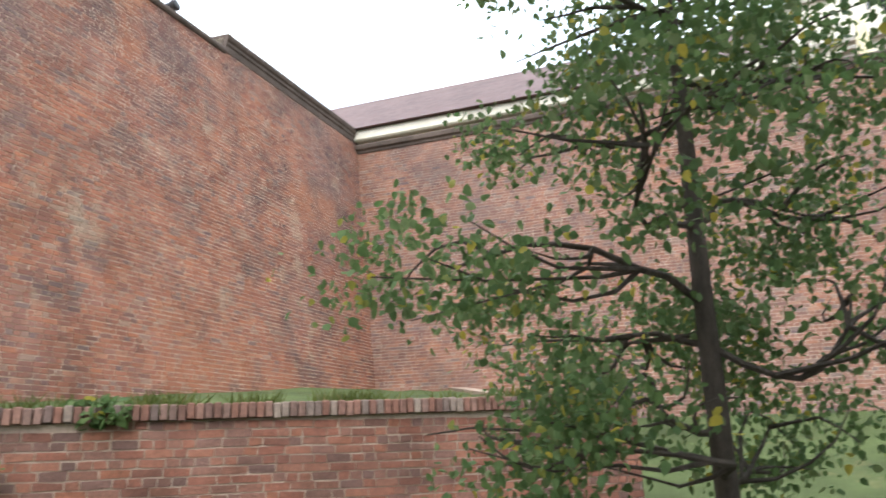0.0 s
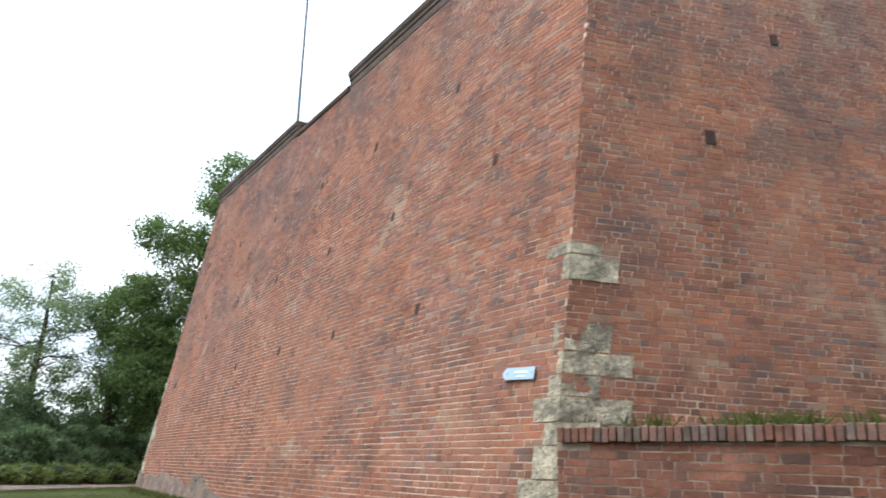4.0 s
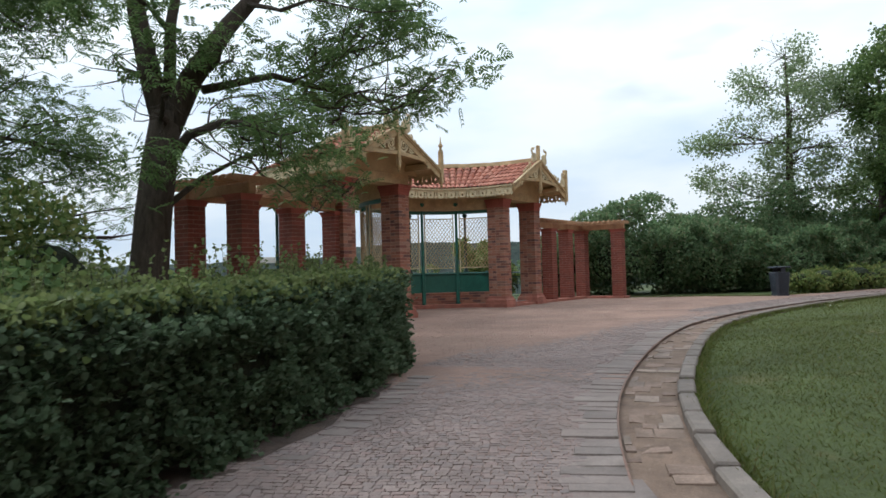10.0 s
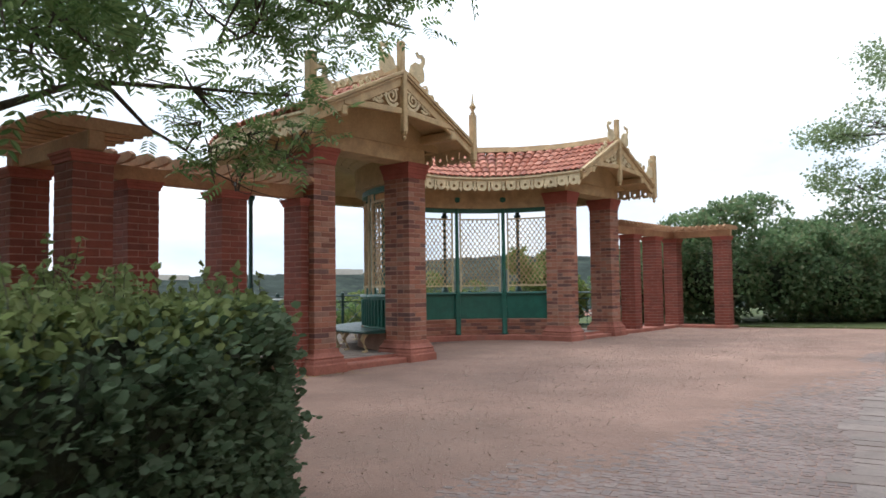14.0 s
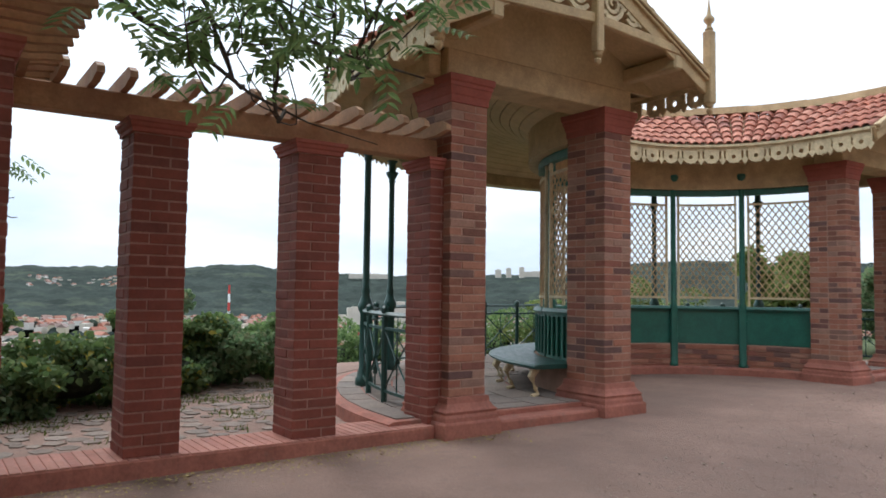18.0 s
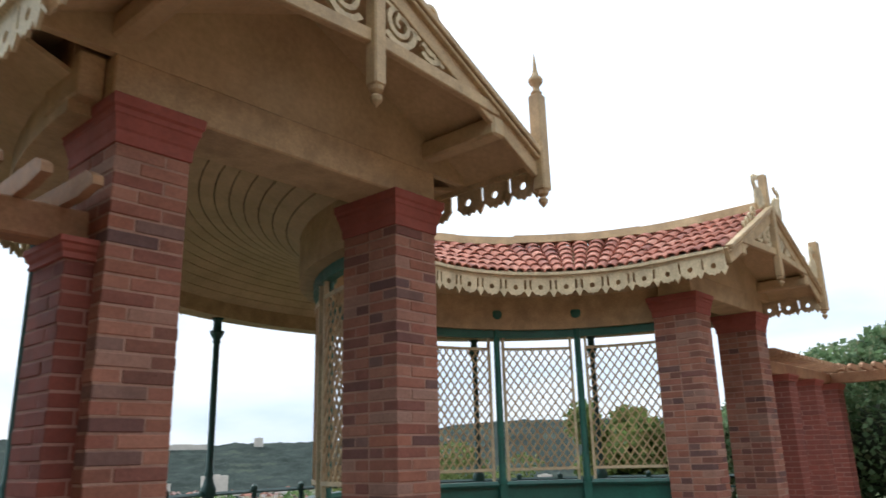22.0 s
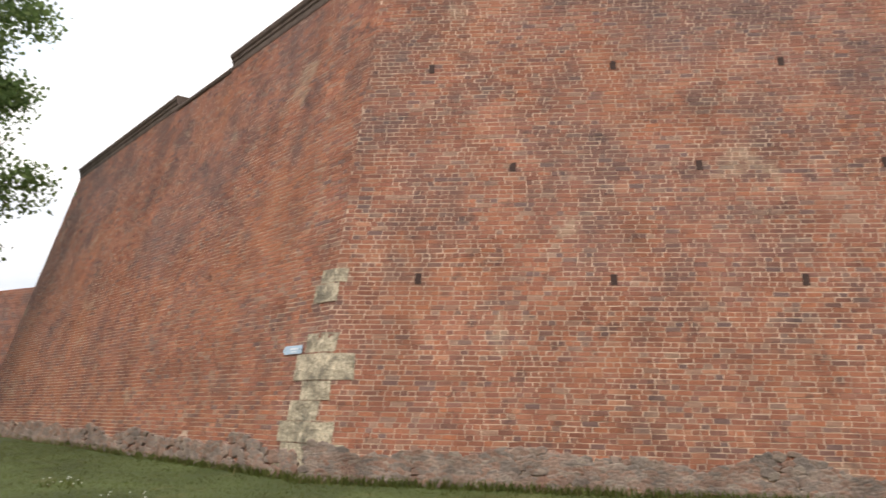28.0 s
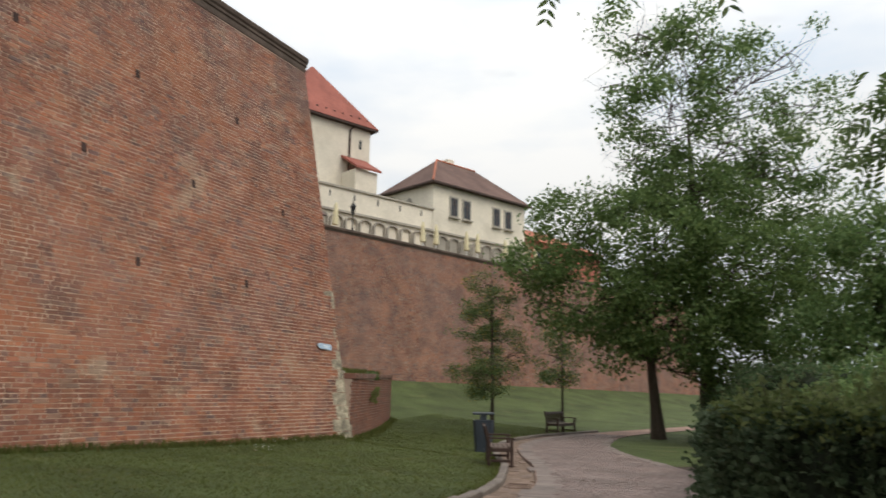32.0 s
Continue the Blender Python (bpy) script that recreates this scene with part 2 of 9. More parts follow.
M_SOFFIT = mat("ochre_ceiling_boards", (0.50, 0.38, 0.215), 0.6, var=0.15, scale=2, fine=25, bump=0.2)
M_BEAM = mat("ochre_pergola_timber", (0.36, 0.21, 0.115), 0.7, var=0.22, scale=2.5, fine=30, bump=0.3,
             stain=((0.26, 0.12, 0.07), (0.5, 0.75), 1.2))
M_TILE = mat("terracotta_tile", (0.45, 0.15, 0.08), 0.85, var=0.25, scale=6, fine=40, bump=0.3, obj_random=1,
             tones=[(0.24, 0.095, 0.07), (0.38, 0.145, 0.095), (0.44, 0.20, 0.14), (0.31, 0.11, 0.07)])
M_TILE_I = mat("terracotta_tile_joined", (0.45, 0.15, 0.08), 0.85, var=0.25, scale=6, fine=40, bump=0.3, island=1,
               tones=[(0.24, 0.095, 0.07), (0.38, 0.145, 0.095), (0.44, 0.20, 0.14), (0.31, 0.11, 0.07)])
M_GREEN = mat("green_painted_iron", (0.018, 0.115, 0.085), 0.42, var=0.2, scale=3, fine=30, bump=0.1, spec=0.5)
M_DKGREEN = mat("dark_green_cast_iron", (0.012, 0.06, 0.05), 0.42, var=0.2, scale=3, fine=30, bump=0.15, spec=0.5)
M_BENCHWOOD = mat("dark_stained_wood", (0.055, 0.032, 0.025), 0.55, var=0.35, scale=3, fine=40, bump=0.35, stretch=(1.5, 12, 12))
M_SEATWOOD = mat("worn_stained_wood", (0.15, 0.105, 0.085), 0.5, var=0.35, scale=3, fine=40, bump=0.35, stretch=(1.5, 12, 12))
M_BIN = mat("slate_painted_metal", (0.035, 0.045, 0.06), 0.45, var=0.15, scale=5, fine=40, bump=0.1, spec=0.5)
M_BIN_DARK = mat("black_liner", (0.01, 0.01, 0.012), 0.6, var=0.1, bump=0)
M_SAND = mat("sandy_gravel", (0.282, 0.182, 0.143), 0.95, var=0.26, scale=0.7, fine=70, bump=0.9, bump_scale=110, bump_dist=0.014,
             stain=[((0.255, 0.172, 0.135), (0.5, 0.72), 0.5, 0.9), ((0.23, 0.16, 0.13), (0.54, 0.66), 6.0, 0.5), ((0.50, 0.42, 0.36), (0.66, 0.71), 60.0, 0.7), ((0.16, 0.11, 0.09), (0.66, 0.72), 38.0, 0.6)])
M_SETT = mat("stone_sett", (0.30, 0.25, 0.22), 0.85, var=0.2, scale=0.8, fine=45, bump=0.4, island=1,
             tones=[(0.185, 0.145, 0.133), (0.222, 0.170, 0.152), (0.243, 0.190, 0.170), (0.20, 0.163, 0.153), (0.225, 0.160, 0.142), (0.262, 0.208, 0.186), (0.205, 0.158, 0.142)],
             stain=[((0.155, 0.12, 0.107), (0.50, 0.68), 0.9, 0.6), ((0.27, 0.20, 0.17), (0.56, 0.7), 0.5, 0.5)])
M_SETT_O = mat("stone_sett_single", (0.30, 0.25, 0.22), 0.85, var=0.2, scale=0.8, fine=45, bump=0.4, obj_random=1,
               tones=[(0.185, 0.145, 0.133), (0.222, 0.170, 0.152), (0.243, 0.190, 0.170), (0.20, 0.163, 0.153), (0.225, 0.160, 0.142), (0.262, 0.208, 0.186), (0.205, 0.158, 0.142)],
             stain=[((0.155, 0.12, 0.107), (0.50, 0.68), 0.9, 0.6), ((0.27, 0.20, 0.17), (0.56, 0.7), 0.5, 0.5)])
M_KERB = mat("granite_kerb", (0.30, 0.28, 0.27), 0.85, var=0.2, scale=4, fine=60, bump=0.35, obj_random=1,
             tones=[(0.15, 0.124, 0.106), (0.185, 0.155, 0.134), (0.215, 0.182, 0.156)])
M_GUTTER = mat("worn_gutter_brick", (0.28, 0.17, 0.12), 0.9, var=0.3, scale=3, fine=35, bump=0.6, obj_random=1,
               tones=[(0.19, 0.132, 0.102), (0.23, 0.165, 0.128), (0.21, 0.146, 0.114), (0.185, 0.14, 0.116)])
M_GUTTER_BED = mat("gutter_dirt", (0.19, 0.132, 0.098), 0.95, var=0.3, scale=2.5, fine=60, bump=0.7, bump_dist=0.012,
                   stain=[((0.11, 0.08, 0.062), (0.5, 0.66), 3.0, 0.7), ((0.29, 0.22, 0.17), (0.6, 0.7), 9.0, 0.6)])
M_DIRT = mat("dark_bare_earth", (0.072, 0.052, 0.042), 0.95, var=0.35, scale=3.0, fine=45, bump=0.9, bump_dist=0.02,
             stain=[((0.13, 0.092, 0.07), (0.5, 0.68), 5.0, 0.7)])
M_GRASS_SOIL = mat("lawn", (0.066, 0.086, 0.028), 0.95, var=0.35, scale=0.5, fine=22, bump=0.8, bump_dist=0.03,
                   stain=((0.16, 0.14, 0.06), (0.58, 0.8), 0.9))
M_EARTH = mat("dry_earth", (0.16, 0.12, 0.085), 0.95, var=0.3, scale=1.2, fine=30, bump=0.7, bump_dist=0.03)


def leaf_mat(name, tones):
    m = mat(name, tones[0], 0.6, var=0.2, scale=1.2, fine=15, bump=0, island=1, tones=tones, spec=0.2)
    n, l = m.node_tree.nodes, m.node_tree.links
    b = n["Principled BSDF"]
    tr, mx = n.new("ShaderNodeBsdfTranslucent"), n.new("ShaderNodeMixShader")
    l.new(b.inputs["Base Color"].links[0].from_socket, tr.inputs["Color"])
    mx.inputs["Fac"].default_value = 0.5
    l.new(b.outputs["BSDF"], mx.inputs[1]), l.new(tr.outputs["BSDF"], mx.inputs[2])
    l.new(mx.outputs["Shader"], n["Material Output"].inputs["Surface"])
    return m


M_BLADE = leaf_mat("grass_blade", [(0.070, 0.093, 0.022), (0.102, 0.127, 0.031), (0.138, 0.154, 0.044), (0.088, 0.114, 0.027), (0.179, 0.154, 0.064)])
M_HEDGE = leaf_mat("hedge_leaf", [(0.048, 0.078, 0.041), (0.078, 0.117, 0.062), (0.107, 0.153, 0.087), (0.157, 0.208, 0.130), (0.081, 0.124, 0.064)])
M_HEDGE_TOP = leaf_mat("fresh_hedge_leaf", [(0.12, 0.16, 0.055), (0.17, 0.21, 0.08), (0.21, 0.245, 0.10), (0.14, 0.185, 0.065)])
M_LEAF_DARK = leaf_mat("maple_leaf", [(0.077, 0.129, 0.043), (0.107, 0.170, 0.057), (0.145, 0.217, 0.074), (0.194, 0.263, 0.093), (0.116, 0.181, 0.060)])
M_LEAF_ASH = leaf_mat("ash_leaf", [(0.084, 0.147, 0.054), (0.120, 0.195, 0.066), (0.168, 0.248, 0.096), (0.228, 0.307, 0.120), (0.108, 0.177, 0.060)])
M_LEAF_PALE = leaf_mat("pale_leaf", [(0.172, 0.241, 0.115), (0.241, 0.310, 0.161), (0.310, 0.368, 0.207)])
M_LEAF_LINDEN = leaf_mat("linden_leaf", [(0.075, 0.125, 0.045), (0.10, 0.16, 0.058), (0.14, 0.205, 0.08), (0.08, 0.135, 0.048), (0.12, 0.18, 0.065), (0.165, 0.225, 0.09), (0.095, 0.15, 0.052),
                                         (0.088, 0.145, 0.05), (0.20, 0.24, 0.11), (0.125, 0.185, 0.062), (0.095, 0.15, 0.05), (0.46, 0.37, 0.06)])
M_LEAF_SHRUB = leaf_mat("shrub_leaf", [(0.081, 0.137, 0.065), (0.121, 0.195, 0.089), (0.169, 0.247, 0.119), (0.209, 0.221, 0.124)])
M_LEAF_LIGHT = leaf_mat("light_shrub_leaf", [(0.11, 0.17, 0.05), (0.16, 0.22, 0.07), (0.21, 0.26, 0.085), (0.28, 0.28, 0.10)])
# near-black green for solid foliage cores: the shade among leaves put into colour
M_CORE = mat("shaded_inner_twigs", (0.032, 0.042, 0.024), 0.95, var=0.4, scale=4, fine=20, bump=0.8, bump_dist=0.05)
M_BARK = mat("dark_bark", (0.075, 0.058, 0.045), 0.95, var=0.35, scale=3, fine=25, bump=0.9, bump_dist=0.02, stretch=(6, 6, 1.5))
M_FLOWER = mat("white_petal", (0.75, 0.75, 0.68), 0.7, var=0.1, bump=0)
M_PLASTER = mat("cream_render", (0.72, 0.66, 0.55), 0.9, var=0.12, scale=0.4, fine=8, bump=0.2, stain=((0.58, 0.52, 0.42), (0.52, 0.75), 0.3))
M_GREY_STONE = mat("grey_trim", (0.36, 0.33, 0.28), 0.9, var=0.2, scale=1, fine=12, bump=0.2)
M_ROOF_RED = mat("red_roof_tiles", (0.30, 0.10, 0.075), 0.85, var=0.2, scale=0.6, fine=9, bump=0.3)
M_ROOF_BROWN = mat("brown_roof_tiles", (0.14, 0.085, 0.07), 0.85, var=0.25, scale=0.6, fine=9, bump=0.3)
M_ROOF_ORANGE = mat("orange_roof_tiles", (0.42, 0.15, 0.09), 0.85, var=0.2, scale=0.6, fine=9, bump=0.3)
M_ROOF_MAUVE = mat("mauve_shingle", (0.12, 0.078, 0.074), 0.85, var=0.2, scale=0.8, fine=10, bump=0.3)
M_GLASS = mat("dark_window_glass", (0.03, 0.035, 0.04), 0.08, var=0.1, bump=0, spec=0.6)
M_IRON = mat("black_iron", (0.015, 0.015, 0.016), 0.5, var=0.2, bump=0.1)
M_SIGN = mat("pale_blue_enamel", (0.42, 0.55, 0.68), 0.4, var=0.08, bump=0)
M_SIGN_BAR = mat("white_letters", (0.75, 0.8, 0.85), 0.5, var=0.05, bump=0)
M_FIELD = mat("far_woods", (0.034, 0.044, 0.038), 0.95, var=0.35, scale=0.012, fine=0.15, bump=0.0, spec=0.02,
              stain=((0.060, 0.072, 0.050), (0.55, 0.68), 0.006))
M_HOUSE = mat("far_house_walls", (0.5, 0.46, 0.4), 0.9, var=0.1, scale=0.1, fine=1.0, bump=0, island=1,
              tones=[(0.52, 0.48, 0.42), (0.62, 0.6, 0.56), (0.45, 0.4, 0.33), (0.5, 0.43, 0.3)])
M_FAR_ROOF = mat("far_roofs", (0.3, 0.12, 0.08), 0.9, var=0.1, scale=0.1, fine=1.0, bump=0, island=1,
                 tones=[(0.24, 0.12, 0.09), (0.34, 0.15, 0.10), (0.22, 0.16, 0.14), (0.30, 0.11, 0.07)])
M_WHITE = mat("white_paint", (0.75, 0.75, 0.73), 0.6, var=0.1, bump=0)
M_RED = mat("red_paint", (0.5, 0.06, 0.05), 0.6, var=0.1, bump=0)
M_FABRIC = mat("cream_canvas", (0.70, 0.62, 0.40), 0.9, var=0.12, bump=0.2)
M_FLAG_O = mat("pale_flagstone", (0.30, 0.24, 0.20), 0.9, var=0.25, scale=1.5, fine=30, bump=0.4, obj_random=1,
             tones=[(0.185, 0.15, 0.13), (0.245, 0.195, 0.165), (0.215, 0.185, 0.165)])
M_FAR_STONE = mat("beige_rampart_render", (0.36, 0.29, 0.22), 0.95, var=0.2, scale=0.3, fine=4, bump=0.3, stain=((0.25, 0.19, 0.15), (0.5, 0.75), 0.25))
M_SALMON = mat("salmon_render", (0.42, 0.15, 0.11), 0.9, var=0.12, scale=0.5, fine=8, bump=0.2)

# ---- mesh helpers ----
RNG = np.random.default_rng(7)


class Shape:
    """Collects vertices and faces, then becomes one mesh object."""

    def __init__(self):
        self.v, self.f = [], []

    def add(self, verts, faces):
        k = len(self.v)
        self.v.extend([tuple(p) for p in verts])
        self.f.extend([tuple(i + k for i in fc) for fc in faces])
        return self

    def box(self, c, s, m=None, bevel=0.0):
        """A box round c of size s, with chamfered edges if bevel is set."""
        hx, hy, hz = s[0] / 2, s[1] / 2, s[2] / 2
        b = min(bevel, hx * 0.9, hy * 0.9, hz * 0.9)
        if b <= 0:
            vs = [Vector((x * hx, y * hy, z * hz)) for z in (-1, 1) for y in (-1, 1) for x in (-1, 1)]
            fs = [(0, 2, 3, 1), (4, 5, 7, 6), (0, 1, 5, 4), (2, 6, 7, 3), (0, 4, 6, 2), (1, 3, 7, 5)]
        else:
            vs, idx = [], {}
            for sx in (-1, 1):
                for sy in (-1, 1):
                    for sz in (-1, 1):
                        for k in range(3):
                            p = [sx * hx, sy * hy, sz * hz]
                            for q in range(3):
                                if q != k:
                                    p[q] -= (sx, sy, sz)[q] * b
                            idx[sx, sy, sz, k] = len(vs)
                            vs.append(Vector(p))
            fs = []
            for k in range(3):
                a, c2 = [q for q in range(3) if q != k]
                for sg in (-1, 1):
                    ring = []
                    for sa, sc in ((-1, -1), (1, -1), (1, 1), (-1, 1)):
                        t = [0, 0, 0]
                        t[k], t[a], t[c2] = sg, sa, sc
                        ring.append(idx[t[0], t[1], t[2], k])
                    fs.append(tuple(ring))
                for sa in (-1, 1):
                    for sc in (-1, 1):
                        t0, t1 = [0, 0, 0], [0, 0, 0]
                        t0[k], t1[k] = -1, 1
                        for t in (t0, t1):
                            t[a], t[c2] = sa, sc
                        fs.append((idx[(*t0, a)], idx[(*t1, a)], idx[(*t1, c2)], idx[(*t0, c2)]))
            for sx in (-1, 1):
                for sy in (-1, 1):
                    for sz in (-1, 1):
                        fs.append(tuple(idx[sx, sy, sz, k] for k in range(3)))
        c = Vector(c)
        vs = [(m @ p if m else p) + c for p in vs]
        return self.add(vs, fs)

    def beam(self, a, b, w, h, bevel=0.0, up=(0, 0, 1)):
        """A straight timber from a to b, w wide and h high."""
        a, b = Vector(a), Vector(b)
        d = b - a
        x = d.normalized()
        y = Vector(up).cross(x)
        y = y.normalized() if y.length > 1e-6 else Vector((0, 1, 0))
        z = x.cross(y)
        m = Matrix((x, y, z)).transposed()
        return self.box((a + b) / 2, (d.length, w, h), m, bevel)

    def lathe(self, c, prof, n=16, m=None):
        """Turned about z: prof is (radius, height) from the bottom up."""
        c = Vector(c)
        vs, fs = [], []
        for r, z in prof:
            for i in range(n):
                a = 2 * math.pi * i / n
                p = Vector((r * math.cos(a), r * math.sin(a), z))
                vs.append((m @ p if m else p) + c)
        for j in range(len(prof) - 1):
            for i in range(n):
                k = (i + 1) % n
                fs.append((j * n + i, j * n + k, j * n + n + k, j * n + n + i))
        fs.append(tuple(range(n - 1, -1, -1)))
        fs.append(tuple((len(prof) - 1) * n + i for i in range(n)))
        return self.add(vs, fs)

    def tube(self, pts, rad, n=6):
        """A round bar through pts; rad is one radius or one for each point."""
        pts = [Vector(p) for p in pts]
        rad = rad if isinstance(rad, (list, tuple)) else [rad] * len(pts)
        vs, fs = [], []
        for i, p in enumerate(pts):
            d = (pts[min(i + 1, len(pts) - 1)] - pts[max(i - 1, 0)]).normalized()
            ref = Vector((0, 0, 1)) if abs(d.z) < 0.9 else Vector((1, 0, 0))
            x = d.cross(ref).normalized()
            y = d.cross(x)
            for k in range(n):
                a = 2 * math.pi * k / n
                vs.append(p + (x * math.cos(a) + y * math.sin(a)) * rad[i])
        for j in range(len(pts) - 1):
            for i in range(n):
                k = (i + 1) % n
                fs.append((j * n + i, j * n + k, j * n + n + k, j * n + n + i))
        fs += [tuple(range(n - 1, -1, -1)), tuple((len(pts) - 1) * n + i for i in range(n))]
        return self.add(vs, fs)

    def slab(self, poly, z0, z1, m=None):
        """An upright prism over a polygon in x and y (or in m's frame)."""
        n = len(poly)
        vs = [Vector((x, y, z)) for z in (z0, z1) for x, y in poly]
        if m:
            vs = [m @ p for p in vs]
        fs = [tuple(range(n - 1, -1, -1)), tuple(range(n, 2 * n))]
        fs += [(i, (i + 1) % n, n + (i + 1) % n, n + i) for i in range(n)]
        return self.add(vs, fs)

    def sweep(self, rings):
        """Skin through rings of points (all of one length), closed round each ring and capped."""
        n = len(rings[0])
        vs = [p for r in rings for p in r]
        fs = []
        for j in range(len(rings) - 1):
            for i in range(n):
                k = (i + 1) % n
                fs.append((j * n + i, j * n + k, j * n + n + k, j * n + n + i))
        fs += [tuple(range(n - 1, -1, -1)), tuple((len(rings) - 1) * n + i for i in range(n))]
        return self.add(vs, fs)

    def mesh(self, name, material, smooth=False):
        me = bpy.data.meshes.new(name)
        me.from_pydata([tuple(p) for p in self.v], [], self.f)
        me.materials.append(material)
        if smooth:
            me.shade_smooth()
        fix_normals(me)
        return me


def fix_normals(me):
    bm = bmesh.new()
    bm.from_mesh(me)
    bmesh.ops.recalc_face_normals(bm, faces=bm.faces)
    bm.to_mesh(me)
    bm.free()


def part(name, shape, material, parent=None, label="", smooth=False, m=None):
    """One mesh object from a shape, under a thing or a part."""
    me = shape.mesh(name, material, smooth) if isinstance(shape, Shape) else shape
    ob = new(name, me)
    if parent:
        ob.parent = parent
    if m is not None:
        ob.matrix_basis = m
    if label:
        tagged(ob, label)
    return ob


def thing(name, m, label, category, group="", kind=""):
    ob = new(name)
    ob.empty_display_size = 0.2
    ob.matrix_basis = m
    return tagged(ob, label, category, group, kind)


def quads_mesh(name, verts, quads, material, tri=None):
    """A large mesh from arrays, quickly."""
    me = bpy.data.meshes.new(name)
    verts = np.asarray(verts, np.float32)
    quads = np.asarray(quads, np.int32)
    me.vertices.add(len(verts))
    me.vertices.foreach_set("co", verts.ravel())
    w = quads.shape[1]
    me.loops.add(quads.size)
    me.loops.foreach_set("vertex_index", quads.ravel())
    me.polygons.add(len(quads))
    me.polygons.foreach_set("loop_start", np.arange(0, quads.size, w, dtype=np.int32))
    me.polygons.foreach_set("loop_total", np.full(len(quads), w, np.int32))
    me.materials.append(material)
    me.update(calc_edges=True)
    me.validate()
    return me


BLOCK_QUADS = np.array([(4, 5, 6, 7), (0, 1, 5, 4), (1, 2, 6, 5), (2, 3, 7, 6), (3, 0, 4, 7)])


def blocks_mesh(name, corners_low, corners_high, material):
    """Many five-sided pieces: arrays (n, 4, 3) of the back and of the front corners."""
    n = len(corners_low)
    v = np.concatenate([corners_low, corners_high], axis=1).reshape(-1, 3)
    q = (np.arange(n)[:, None, None] * 8 + BLOCK_QUADS[None]).reshape(-1, 4)
    me = quads_mesh(name, v, q, material)
    me.shade_flat()
    return me


def smooth01(t):
    t = min(1.0, max(0.0, t))
    return t * t * (3 - 2 * t)


# ---- the plan, in metres ----
A0, A1 = Vector((-8.1, 5.03, 0.0)), Vector((-8.75, 6.84, 11.2))      # salient of the bastion, foot and top
B0, B1 = Vector((-29.25, 6.86, 0.0)), Vector((-28.35, 8.15, 11.2))
C0, C1 = Vector((-44.17, 21.22, 0.3)), Vector((-42.29, 22.84, 11.2))
I0, I1 = Vector((-1.35, 21.05, 2.0)), Vector((-2.25, 21.95, 11.2))        # inner corner with the curtain wall
PAV = pose(-31.859, -6.802, 0.0, 0, 0, -20.43)                           # the pavilion's middle, y to its front
P_IN, P_OUT, R_RIDGE, R_EAVE_IN, R_EAVE_OUT = 2.72, 4.87, 3.81, 1.96, 5.66


def path_z(x):
    return float(np.interp(x, [-34, -30, -20, -12, -9, 30], [0.0, 0.0, -0.1, -0.31, -0.34, -0.34]))


# the kerb between path and lawn, from the far side of the bastion round to the start
KERB = [(-118, 80), (-90, 53), (-60, 26), (-51.1, 17.2), (-44, 11.0), (-39.3, 7.2), (-35.4, 4.5), (-31.7, 2.3), (-29.0, 0.9), (-26.5, -0.15), (-24.4, -0.7),
        (-22.5, -1.05), (-20.3, -1.35), (-18.5, -1.52), (-16.8, -1.53), (-15.2, -1.40), (-13.7, -1.12), (-12.3, -0.74), (-10.3, -0.15),
        (-8.0, 0.75), (-6.0, 1.45), (-4.2, 1.95), (-2, 2.25), (0.5, 2.3), (3, 1.9), (6, 1.1), (10, 0.0), (18, -2.5), (40, -10), (70, -20)]


def smooth_line(pts, step):
    """Points at even steps on a smooth line through pts."""
    p = np.array(pts, float)
    out = []
    for i in range(len(p) - 1):
        p0, p1, p2, p3 = p[max(i - 1, 0)], p[i], p[i + 1], p[min(i + 2, len(p) - 1)]
        k = max(2, int(np.linalg.norm(p2 - p1) / 0.1))
        for t in np.arange(k) / k:
            out.append(0.5 * ((2 * p1) + (-p0 + p2) * t + (2 * p0 - 5 * p1 + 4 * p2 - p3) * t ** 2 + (-p0 + 3 * p1 - 3 * p2 + p3) * t ** 3))
    out.append(p[-1])
    out = np.array(out)
    d = np.concatenate([[0], np.cumsum(np.linalg.norm(np.diff(out, axis=0), axis=1))])
    n = int(d[-1] / step)
    s = np.linspace(0, d[-1], n + 1)
    return np.stack([np.interp(s, d, out[:, 0]), np.interp(s, d, out[:, 1])], 1)


KERB_LINE = smooth_line(KERB, 0.25)
KX, KY = KERB_LINE[:, 0], KERB_LINE[:, 1]


def kerb_y(x):
    return float(np.interp(x, KX, KY))


CUR0, CUR1 = Vector((-2.2, 20.9, 0)), Vector((60.0, -2.3, 0))         # line of the curtain wall beyond the bastion


def curtain_y(x):
    return CUR0.y + (x - CUR0.x) * (CUR1.y - CUR0.y) / (CUR1.x - CUR0.x)


